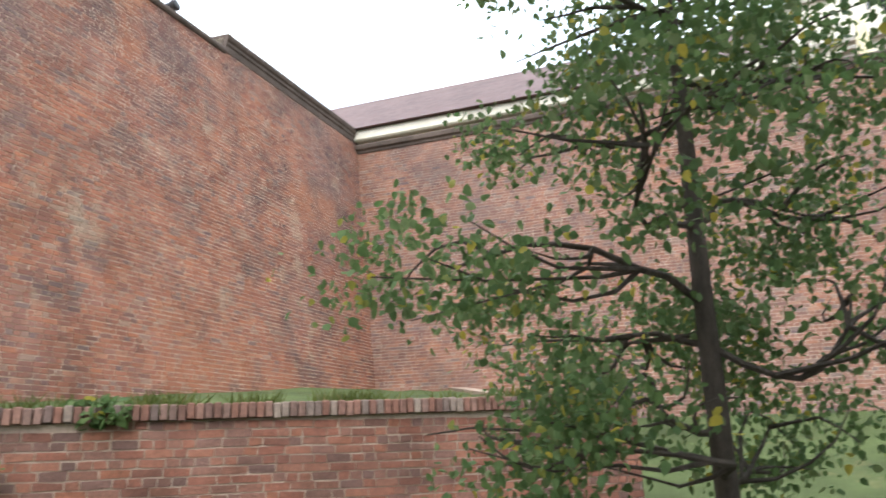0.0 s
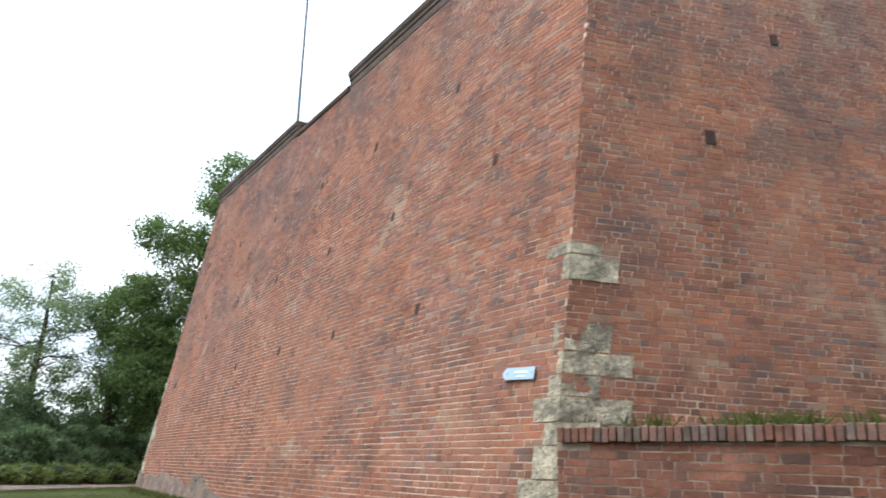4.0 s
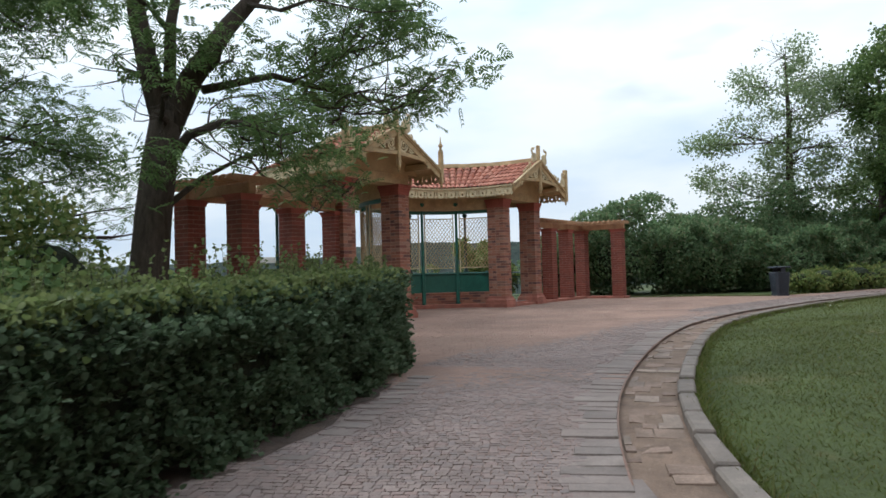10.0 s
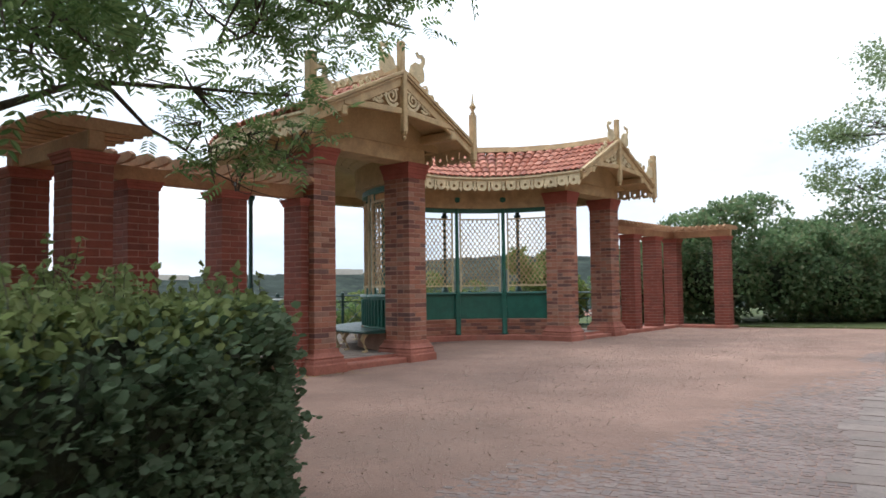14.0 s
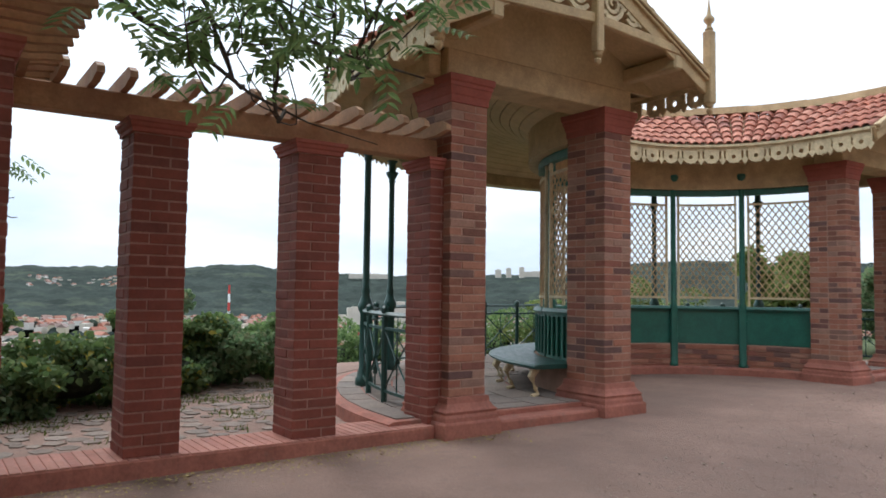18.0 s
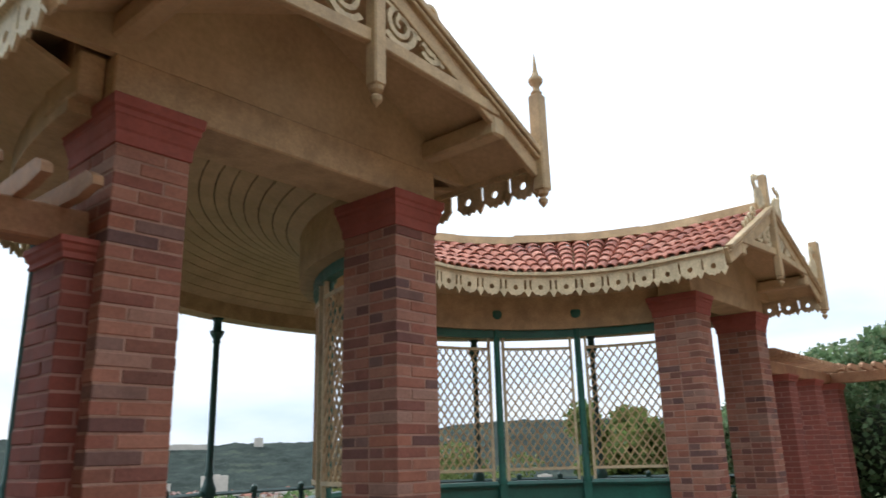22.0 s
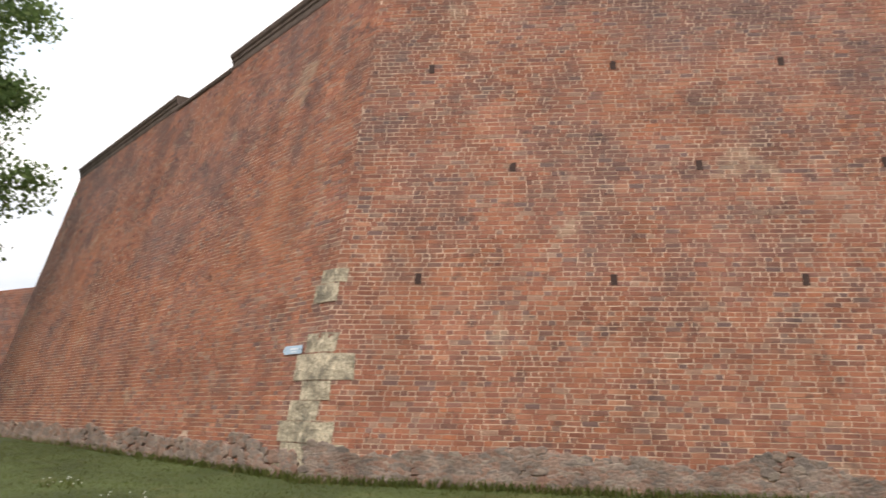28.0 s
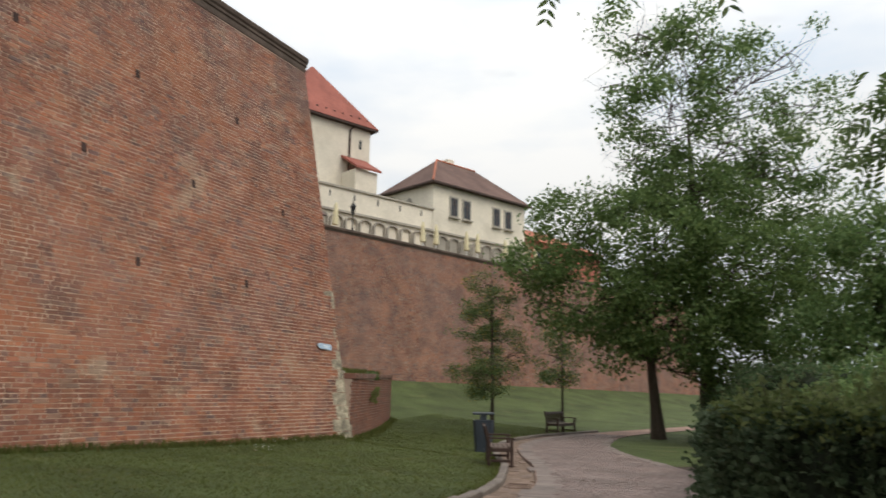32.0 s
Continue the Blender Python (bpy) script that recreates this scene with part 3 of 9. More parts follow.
def ground_z(x, y):
    """Height of the ground: path, lawn that rises to the walls, and the hillside that falls away beyond the pavilion."""
    z = path_z(x)
    over = y - kerb_y(x) - 0.15
    if over > 0 and x < 62:
        if x < -8.5:
            wall_y = float(np.interp(x, [-44, -29.25, -8.1], [21.6, 6.86, 5.03]))
            t = over / max(wall_y - kerb_y(x), 0.5)
            z += min(t, 1.3) * (0.34 if x > -29 else 0.34 + (-29 - x) * 0.02) * smooth01(over / 1.5)
        else:
            t = over / max(curtain_y(x) - kerb_y(x), 2.0)
            w = smooth01((x + 8.5) / 8)
            z += (min(t, 1.1) ** 2 * (2.5 - 0.012 * max(x, 0)) * w + (1 - w) * 0.34 * min(t * 3, 1)) * smooth01(over / 1.2)
        if x < -44:
            z += smooth01(over / 25) * 1.0
    px, py = (x + 32.0), (y + 6.75)
    ly = px * 0.349 + py * 0.937
    lx = px * 0.937 - py * 0.349
    fall = max(0.0, -ly - 6.5) if abs(lx) < 40 else max(0.0, -ly - 6.5)
    if fall > 0:
        z -= min(75.0, fall * 0.42 * smooth01(fall / 6) + fall * 0.12)
    west = max(0.0, -x - 62 - max(0, y) * 0.8)
    if west > 0:
        z -= min(75.0, west * 0.35)
    return z


# ---- ground ----
def ground_sheet():
    """One sheet, fine round the walk and coarse to the horizon."""
    def axis(lo, hi, step, far):
        a = list(np.arange(lo, hi + 1e-6, step))
        s, p = step, lo
        q = hi
        left, right = [], []
        while p > -far:
            s *= 1.25
            p -= s
            left.append(p)
        s = step
        while q < far:
            s *= 1.25
            q += s
            right.append(q)
        return np.array(left[::-1] + a + right)
    xs, ys = axis(-62, 16, 0.5, 4500), axis(-18, 26, 0.5, 4500)
    v = np.empty((len(ys), len(xs), 3))
    for j, y in enumerate(ys):
        for i, x in enumerate(xs):
            v[j, i] = (x, y, ground_z(x, y) - (0.10 if -0.3 < kerb_y(x) - y < 1.3 else 0.03))
    n = len(xs)
    q = np.array([(j * n + i, j * n + i + 1, (j + 1) * n + i + 1, (j + 1) * n + i) for j in range(len(ys) - 1) for i in range(n - 1)])
    me = quads_mesh("ground", v.reshape(-1, 3), q, M_GRASS_SOIL)
    me.materials.append(M_FIELD)
    mid = v.reshape(-1, 3)[q].mean(axis=1)
    idx = (np.hypot(mid[:, 0] + 25, mid[:, 1]) > 90).astype(np.int32)
    me.polygons.foreach_set("material_index", idx)
    me.shade_smooth()
    ob = new("ground", me)
    return tagged(ob, "mown green lawn falling away to wooded hills", "ground", kind="structure")


ground_sheet()


def draped(name, poly_rows, material, lift, label, category):
    """A surface laid over the ground: rows of (x, y) points, left to right."""
    rows = [[(x, y, ground_z(x, y) * 0 + path_z(x) + lift) for x, y in r] for r in poly_rows]
    n = len(rows[0])
    v = [p for r in rows for p in r]
    q = [(j * n + i, j * n + i + 1, (j + 1) * n + i + 1, (j + 1) * n + i) for j in range(len(rows) - 1) for i in range(n - 1)]
    ob = new(name, quads_mesh(name, v, q, material))
    return tagged(ob, label, category, kind="structure")


# inner edge of the gutter (0.5 m from the kerb) and the far side of the cobbled path
def offset_line(line, d):
    t = np.gradient(line, axis=0)
    t /= np.linalg.norm(t, axis=1)[:, None]
    return line + np.stack([t[:, 1], -t[:, 0]], 1) * d


GUT_IN = offset_line(KERB_LINE, 0.55)
FAR_SIDE = smooth_line([(-118, 74), (-90, 47), (-60, 21.3), (-51, 13.2), (-44.2, 7.6), (-40.6, 4.9), (-37.4, 2.75), (-32.1, -0.6), (-28.8, -2.3), (-26.1, -3.45), (-24.1, -4.05), (-22.4, -4.4),
                        (-19.5, -4.88), (-17, -4.86), (-14.9, -4.98), (-12.3, -4.97), (-10.5, -4.6), (-9.4, -4.05), (-6.3, -2.4), (-3.5, -1.3), (-1.0, -0.75),
                        (1.5, -0.6), (4.3, -0.75), (10, -2.2), (18, -5), (40, -13), (70, -24)], 0.25)


def resample(line, n):
    d = np.concatenate([[0], np.cumsum(np.linalg.norm(np.diff(line, axis=0), axis=1))])
    s = np.linspace(0, d[-1], n)
    return np.stack([np.interp(s, d, line[:, 0]), np.interp(s, d, line[:, 1])], 1)


def path_surface():
    a = GUT_IN
    # for each station on the gutter, the nearest point across
    b = np.array([FAR_SIDE[np.argmin(np.hypot(*(FAR_SIDE - p).T))] for p in a])
    rows = [a + (b - a) * t for t in np.linspace(0, 1, 9)]
    return draped("path", [[tuple(p) for p in r] for r in rows], M_SAND, 0.0, "path bed of sandy joints between stone setts", "path")


path_surface()


def sand_surface():
    front = resample(FAR_SIDE[(FAR_SIDE[:, 0] > -41.0) & (FAR_SIDE[:, 0] < -18.8)], 120)
    back = resample(np.array([(-40.9, 4.6), (-39.25, 2.86), (-39.67, 1.85), (-40.1, 0.69), (-40.16, -0.32), (-40.4, -1.55), (-41.5, -2.6), (-42.2, -4.5), (-37, -7.2), (-33, -13.2), (-28, -13.2), (-25.5, -10.2), (-22.5, -10.8), (-20.8, -7.2), (-18.8, -5.2)]), 120)
    rows = [front + (back - front) * t for t in np.linspace(0, 1, 12)]
    return draped("forecourt", [[tuple(p) for p in r] for r in rows], M_SAND, -0.004, "reddish sandy gravel forecourt before the pavilion", "gravel")


sand_surface()

# ---- bastion and curtain walls ----
def face_point(p0, p1, q0, q1, s, z):
    """A point on the battered face between the edges p (s=0) and q (s=1) at height z."""
    a = p0 + (p1 - p0) * ((z - p0.z) / (p1.z - p0.z))
    b = q0 + (q1 - q0) * ((z - q0.z) / (q1.z - q0.z))
    return a + (b - a) * s


def bricks_on_face(p0, p1, q0, q1, z_lo, z_hi, course, length, skip, proud=0.006, seed=1, joint=0.014):
    """Corner arrays of all bricks on a battered face, with random bond; skip(x, y, z) leaves a piece out."""
    rng = np.random.default_rng(seed)
    lo, hi = [], []
    nrm = (p1 - p0).cross(q0 - p0).normalized()
    run = (q0 - p0).normalized()

    def sag(p):
        return 0.016 * noise.noise(Vector((p.x * 0.3, p.y * 0.3, p.z * 0.12))) + 0.005 * noise.noise(Vector((p.x * 1.6, p.y * 1.6, p.z * 0.8)))

    z, k = z_lo, 0
    while z < z_hi - course * 0.5:
        za, zb = z + joint * 0.5, z + course - joint * 0.5
        a0, b0 = face_point(p0, p1, q0, q1, 0, za), face_point(p0, p1, q0, q1, 1, za)
        a1, b1 = face_point(p0, p1, q0, q1, 0, zb), face_point(p0, p1, q0, q1, 1, zb)
        total = (b0 - a0).length
        s = -rng.uniform(0, length)
        header = k % 2 == 0
        while s < total:
            w = (length * 0.5 if (header if rng.random() < 0.8 else not header) else length) * rng.uniform(0.94, 1.06)
            s0, s1 = max(s + joint * 0.5, 0.0), min(s + w - joint * 0.5, total)
            s += w
            if s1 - s0 < 0.03:
                continue
            u0, u1 = s0 / total, s1 / total
            c = [a0.lerp(b0, u0), a0.lerp(b0, u1), a1.lerp(b1, u1), a1.lerp(b1, u0)]
            mid = (c[0] + c[2]) / 2
            if skip(mid):
                continue
            out = nrm * (proud * rng.uniform(0.6, 1.6))
            tw, sw = rng.normal(0, 0.0035, 4), rng.normal(0, 0.004, 4)
            c = [p + Vector((0, 0, sag(p))) for p in c]
            lo.append([tuple(p - nrm * 0.03) for p in c])
            hi.append([tuple(p + out + run * sw[i] + Vector((0, 0, tw[i]))) for i, p in enumerate(c)])
        z += course
        k += 1
    return np.array(lo), np.array(hi)


def solid(name, foot, top, material, label, category="wall"):
    """A battered body; its sides follow the straight lines between the slanting edges."""
    n, ks, kz = len(foot), 14, 6
    sh = Shape()
    for i in range(n):
        p, q, pt, qt = foot[i], foot[(i + 1) % n], top[i], top[(i + 1) % n]
        v = [(p.lerp(q, a / ks)).lerp(pt.lerp(qt, a / ks), c / kz) for c in range(kz + 1) for a in range(ks + 1)]
        sh.add(v, [(c * (ks + 1) + a, c * (ks + 1) + a + 1, (c + 1) * (ks + 1) + a + 1, (c + 1) * (ks + 1) + a) for c in range(kz) for a in range(ks)])
    sh.add(top, [tuple(range(n))])
    me = bpy.data.meshes.new(name)
    me.from_pydata([tuple(p) for p in sh.v], [], sh.f)
    me.materials.append(material)
    bm = bmesh.new()
    bm.from_mesh(me)
    bmesh.ops.remove_doubles(bm, verts=bm.verts, dist=0.001)
    bmesh.ops.recalc_face_normals(bm, faces=bm.faces)
    bm.to_mesh(me)
    bm.free()
    return tagged(new(name, me), label, category, kind="structure")


def down(p0, p1, z):
    return p0 + (p1 - p0) * ((z - p0.z) / (p1.z - p0.z))


WALL_TOP = 10.55
J0, J1 = Vector((-30.0, 40.0, 0.0)), Vector((-30.0, 39.0, 11.2))
bastion = solid("wall_bastion",
                [down(A0, A1, -0.6), down(B0, B1, -0.6), down(C0, C1, -0.6), down(J0, J1, -0.6), down(I0, I1, -0.6)],
                [down(A0, A1, WALL_TOP), down(B0, B1, WALL_TOP), down(C0, C1, WALL_TOP), down(J0, J1, WALL_TOP), down(I0, I1, WALL_TOP)],
                M_MORTAR, "massive battered red brick bastion wall with pale stone quoins")

# square putlog holes in three rows of the long face
HOLES = [(-11.9, 3.67), (-15.1, 3.69), (-18.05, 3.7), (-21.15, 3.66), (-24.2, 3.65), (-27.5, 3.66),
         (-10.3, 5.8), (-13.5, 5.76), (-16.36, 5.75), (-19.56, 5.76), (-22.63, 5.75), (-25.87, 5.77),
         (-11.9, 7.86), (-15.03, 7.85), (-17.8, 7.82), (-21.0, 7.83), (-24.0, 7.84), (-27.4, 7.86)]


def skip_ab(p):
    rubble = (0.28 + 0.30 * noise.noise(Vector((p.x * 0.8, 0, 3)))) * smooth01((-18.5 - p.x) / 3)
    if p.z < ground_z(p.x, p.y) - 0.15 or p.z < rubble + 0.15 * smooth01((-18.5 - p.x) / 3):
        return True
    return False


lo, hi = bricks_on_face(A0, A1, B0, B1, -0.2, WALL_TOP, 0.085, 0.255, skip_ab, seed=3)
NEAR = [i for i in np.argsort(np.abs(lo[:, 0, 0] + 10.5) + np.abs(lo[:, 0, 2] - 1.6) * 1.2)[:300]]
near_set = np.zeros(len(lo), bool)
near_set[NEAR] = True
AB_NEAR = (lo[near_set], hi[near_set])
ob = new("brickwork", blocks_mesh("brickwork", lo[~near_set], hi[~near_set], M_OLD_BRICK))
ob.parent = bastion
tagged(ob, "weathered orange-red bricks in uneven courses", kind="stuff")


def skip_none(p):
    return False


def skip_ar(p):
    if p.z < 1.2:
        return True
    return False


lo, hi = bricks_on_face(down(I0, I1, 0), I1, A0, A1, 1.0, WALL_TOP, 0.085, 0.255, skip_ar, seed=5)
ob = new("brickwork", blocks_mesh("brickwork", lo, hi, M_OLD_BRICK))
ob.parent = bastion
tagged(ob, "weathered orange-red bricks in uneven courses", kind="stuff")
lo, hi = bricks_on_face(B0, B1, down(C0, C1, 0), C1, 0.3, WALL_TOP, 0.085, 0.255, lambda p: p.z - ground_z(p.x, p.y) < 0.22 + 0.45 * noise.noise(Vector((p.x * 0.7, p.y * 0.7, p.z * 1.2))) + 0.2 * noise.noise(Vector((p.x * 3, p.y * 3, p.z * 4))), seed=8)
ob = new("brickwork", blocks_mesh("brickwork", lo, hi, M_OLD_BRICK))
ob.parent = bastion
tagged(ob, "weathered orange-red bricks in uneven courses", kind="stuff")


def cornice(name, p, q, z, parent, raised=True):
    """A moulded coping along the wall top from p to q."""
    sh = Shape()
    prof = [(-0.5, -0.02), (0.02, -0.02), (0.03, 0.05), (0.03, 0.14), (0.06, 0.17), (0.06, 0.24), (0.10, 0.29), (0.12, 0.38), (0.10, 0.42), (-0.9, 0.50)] if raised is True else \
           [(-0.5, -0.02), (0.04, -0.02), (0.06, 0.05), (0.12, 0.10), (0.14, 0.2), (0.11, 0.25), (-0.5, 0.3)] if raised == 2 else \
           [(-0.5, -0.10), (0.05, -0.10), (0.08, -0.05), (0.08, 0.01), (0.05, 0.05), (-0.9, 0.08)]
    d = (q - p).normalized()
    out = Vector((d.y, -d.x, 0))
    rings = [[c + out * x + Vector((0, 0, zz)) for x, zz in prof] for c in (Vector((p.x, p.y, z)), Vector((q.x, q.y, z)))]
    sh.sweep(rings)
    return part(name, sh, M_CORNICE, parent)


def along(p0, p1, q0, q1, z, xs=None, s=None):
    a, b = down(p0, p1, z), down(q0, q1, z)
    if s is None:
        s = (xs - a.x) / (b.x - a.x)
    return a.lerp(b, s)


zt = WALL_TOP
# long face: raised, sunk in the middle, raised again
pA, pB, pC, pI = down(A0, A1, zt), down(B0, B1, zt), down(C0, C1, zt), down(I0, I1, zt)
m1, m2 = along(A0, A1, B0, B1, zt, xs=-17.5), along(A0, A1, B0, B1, zt, xs=-20.9)
for a, b, up in ((pA, m1, True), (m1, m2, False), (m2, pB, True)):
    cornice("coping", b, a, zt, bastion, up)
n1, n2 = pB.lerp(pC, 0.34), pB.lerp(pC, 0.52)
for a, b, up in ((pB, n1, True), (n1, n2, False), (n2, pC, True)):
    cornice("coping", b, a, zt, bastion, up)
o1, o2 = pA.lerp(pI, 0.40), pA.lerp(pI, 0.585)
for a, b, up in ((pA, o1, True), (o1, o2, False), (o2, pI, True)):
    cornice("coping", a, b, zt, bastion, up)


# pale splayed jambs where the coping is broken for a gun
def jamb(p, d, sgn):
    out = Vector((d.y, -d.x, 0))
    sh = Shape()
    poly = [p - out * 0.04, p - out * 0.9, p - out * 0.9 + d * sgn * 0.5, p + d * sgn * 0.05 + out * 0.02]
    sh.add([q + Vector((0, 0, z)) for z in (-0.3, 0.36) for q in poly], [(3, 2, 1, 0), (4, 5, 6, 7), (0, 1, 5, 4), (1, 2, 6, 5), (2, 3, 7, 6), (3, 0, 4, 7)])
    part("jamb_stone", sh, M_STONE, bastion, "pale stone at the gap of the coping")


for a, b, p in ((pB, pA, m1), (pB, pA, m2), (pC, pB, n1), (pC, pB, n2), (pA, pI, o1), (pA, pI, o2)):
    d = (b - a).normalized()
    sgn = 1 if p in (m1, n1, o2) else -1
    jamb(p, d, sgn)

# flat dark panels on the face; their colour stands for shade in the putlog holes
for hx, hz in HOLES:
    p = along(A0, A1, B0, B1, hz, xs=hx)
    part("putlog_hole", Shape().box(p + Vector((0, 0.014, 0)), (0.11, 0.05, 0.19), pose(0, 0, 0, -9, 0, -4.9).to_3x3()), M_HOLE_SHADE, bastion)

run_ai = (I1 - A1).normalized()
nrm_ai = run_ai.cross(A1 - A0).normalized()
face_ai = Matrix((run_ai, nrm_ai, run_ai.cross(nrm_ai) * -1)).transposed()
for p, w, h in ((Vector((-7.34, 9.07, 7.71)), 0.12, 0.2), (Vector((-7.67, 7.73, 5.76)), 0.14, 0.22), (Vector((-5.07, 12.91, 2.8)), 0.10, 0.13)):
    part("putlog_hole", Shape().box(p, (w, 0.05, h), face_ai), M_HOLE_SHADE, bastion)
lime = Shape()
for k in range(7):
    q = Vector((-2.43, 19.46, 4.24)) + run_ai * (0.13 * math.sin(k * 2.1)) + Vector((0, 0, 0.16 * math.cos(k * 1.7)))
    lime.box(q, (0.2, 0.034 + 0.002 * k, 0.17), face_ai @ Matrix.Rotation(0.5 * k, 3, "Y"), 0.01)
part("lime_patch", lime, M_PLASTER, bastion, "splash of pale lime plaster on the brickwork")

# pale quoin stones at both salients
def quoins(c0, c1, to_left, to_right, levels, seed):
    rng = np.random.default_rng(seed)
    for z0, z1, wl, wr in levels:
        sh = Shape()
        k = 0.016
        pts = []
        for z in (z0 + 0.006, z1 - 0.006):
            c = down(c0, c1, z)
            l, r = to_left.normalized(), to_right.normalized()
            outl = Vector((l.y, -l.x, 0))
            outl = outl if outl.dot(r) < 0 else -outl
            outr = Vector((r.y, -r.x, 0))
            outr = outr if outr.dot(l) < 0 else -outr
            j = lambda: rng.normal(0, 0.012)
            pts += [c + l * (wl + j()) + outl * k, c + outl * k * 0.9 + outr * k * 0.9 + Vector((j(), j(), 0)), c + r * (wr + j()) + outr * k, c + (l * wl + r * wr) * 0.5]
        sh.add(pts, [(3, 2, 1, 0), (4, 5, 6, 7), (0, 1, 5, 4), (1, 2, 6, 5), (2, 3, 7, 6), (3, 0, 4, 7)])
        me = sh.mesh("quoin_stone", M_STONE)
        bm = bmesh.new()
        bm.from_mesh(me)
        bmesh.ops.subdivide_edges(bm, edges=bm.edges[:], cuts=7, use_grid_fill=True)
        bm.normal_update()
        for v in bm.verts:
            v.co += v.normal * (0.010 * noise.noise(v.co * 7) + 0.008 * noise.noise(v.co * 19) - 0.004)
        bm.to_mesh(me)
        bm.free()
        part("quoin_stone", me, None, bastion, "pale weathered quoin stone")


ab, ar, bc = (B0 - A0), (down(I0, I1, 0) - A0), (down(C0, C1, 0) - B0)
lw_side = Vector((10.3, 3.8, 0))
quoins(A0, A1, ab, lw_side, [(-0.25, 0.12, 0.55, 0.42), (0.12, 0.45, 0.75, 0.5), (0.45, 0.81, 0.5, 0.56), (0.81, 1.15, 0.6, 0.56), (1.15, 1.51, 0.38, 0.54), (1.51, 1.76, 0.22, 0.51)], 12)
quoins(A0, A1, ab, ar, [(1.76, 2.05, 0.42, 0.87), (2.05, 2.3, 0.21, 0.47), (2.3, 2.57, 0.08, 0.86), (2.57, 2.92, 0.2, 0.59), (3.44, 3.78, 0.1, 0.64), (3.78, 3.94, 0.43, 0.4)], 2)
quoins(B0, B1, ab * -1, bc, [(0.05, 0.25, 0.65, 0.6), (0.25, 0.62, 0.38, 0.95), (0.62, 0.88, 0.6, 0.8), (0.88, 1.23, 0.37, 0.95), (1.23, 1.57, 0.08, 0.72), (1.57, 1.9, 0.23, 0.47), (1.9, 2.37, 0.57, 0.75),
                             (2.37, 2.72, 0.22, 0.53), (3.25, 3.6, 0.1, 0.53), (3.6, 3.86, 0.24, 0.41)], 4)


# low brick retaining wall beside the salient, with a soldier-course coping
LW0, LW1 = Vector((-8.0, 5.1, 0)), Vector((2.3, 8.9, 0))
lw_dir = (LW1 - LW0).normalized()
lw_out = Vector((lw_dir.y, -lw_dir.x, 0))
LW_LEN = (LW1 - LW0).length


def lw_top(s):
    return 1.52 + 0.2 * s / LW_LEN


low_wall = tagged(part("wall_low", Shape().add(
    [LW0 + lw_dir * s + lw_out * o + Vector((0, 0, z)) for s, o in ((0, 0), (LW_LEN, 0), (LW_LEN, -0.45), (0, -0.45)) for z in (-0.7, lw_top(s))],
    [(0, 2, 3, 1), (2, 4, 5, 3), (4, 6, 7, 5), (6, 0, 1, 7), (1, 3, 5, 7), (0, 6, 4, 2)]), M_MORTAR_OLD),
    "low red brick retaining wall with a brick-on-edge coping", "wall", kind="structure")
lo, hi = bricks_on_face(LW1 + Vector((0, 0, -0.5)), LW1 + Vector((0, 0, 1.66)), LW0 + Vector((0, 0, -0.5)), LW0 + Vector((0, 0, 1.5)), -0.5, 1.75, 0.085, 0.255, lambda p: p.z > lw_top((Vector((p.x, p.y, 0)) - LW0).length) - 0.03, seed=11)
ob = new("brickwork", blocks_mesh("brickwork", lo, hi, M_LOW_BRICK))
ob.parent = low_wall
tagged(ob, "worn dark red bricks", kind="stuff")
end_b = Vector((0.6, 19.9, 0))
low_return = tagged(part("wall_low_return", Shape().add(
    [p + Vector((0, 0, z)) for p, h in ((LW1, 1.7), (end_b, 2.9), (end_b - lw_dir * 0.45, 2.9), (LW1 - lw_dir * 0.45, 1.7)) for z in (-0.7, h)],
    [(0, 2, 3, 1), (2, 4, 5, 3), (4, 6, 7, 5), (6, 0, 1, 7), (1, 3, 5, 7), (0, 6, 4, 2)]), M_MORTAR_OLD), "short return of the low brick wall", "wall", kind="structure")
# coping bricks on edge
sh = Shape().box((0, 0, 0), (0.068, 0.52, 0.15), None, 0.008)
M_COPING = mat("coping_brick_red", (0.25, 0.1, 0.07), 0.9, var=0.3, scale=4, fine=30, bump=0.5, obj_random=1,
                          tones=[(0.15, 0.085, 0.068), (0.20, 0.095, 0.068), (0.215, 0.122, 0.094), (0.14, 0.095, 0.082), (0.24, 0.18, 0.145)])
cop_me = sh.mesh("coping_brick", M_COPING)
s = 0.05
while s < LW_LEN:
    p = LW0 + lw_dir * s + lw_out * (-0.2 + random.uniform(-0.01, 0.01))
    ob = new("coping_brick", cop_me)
    ob.parent = low_wall
    ob.matrix_basis = Matrix.LocRotScale((p.x, p.y, lw_top(s) + 0.078 + random.uniform(-0.006, 0.006)), Euler((random.uniform(-.02, .02), random.uniform(-.03, .03), math.atan2(lw_dir.y, lw_dir.x))), None)
    s += 0.081

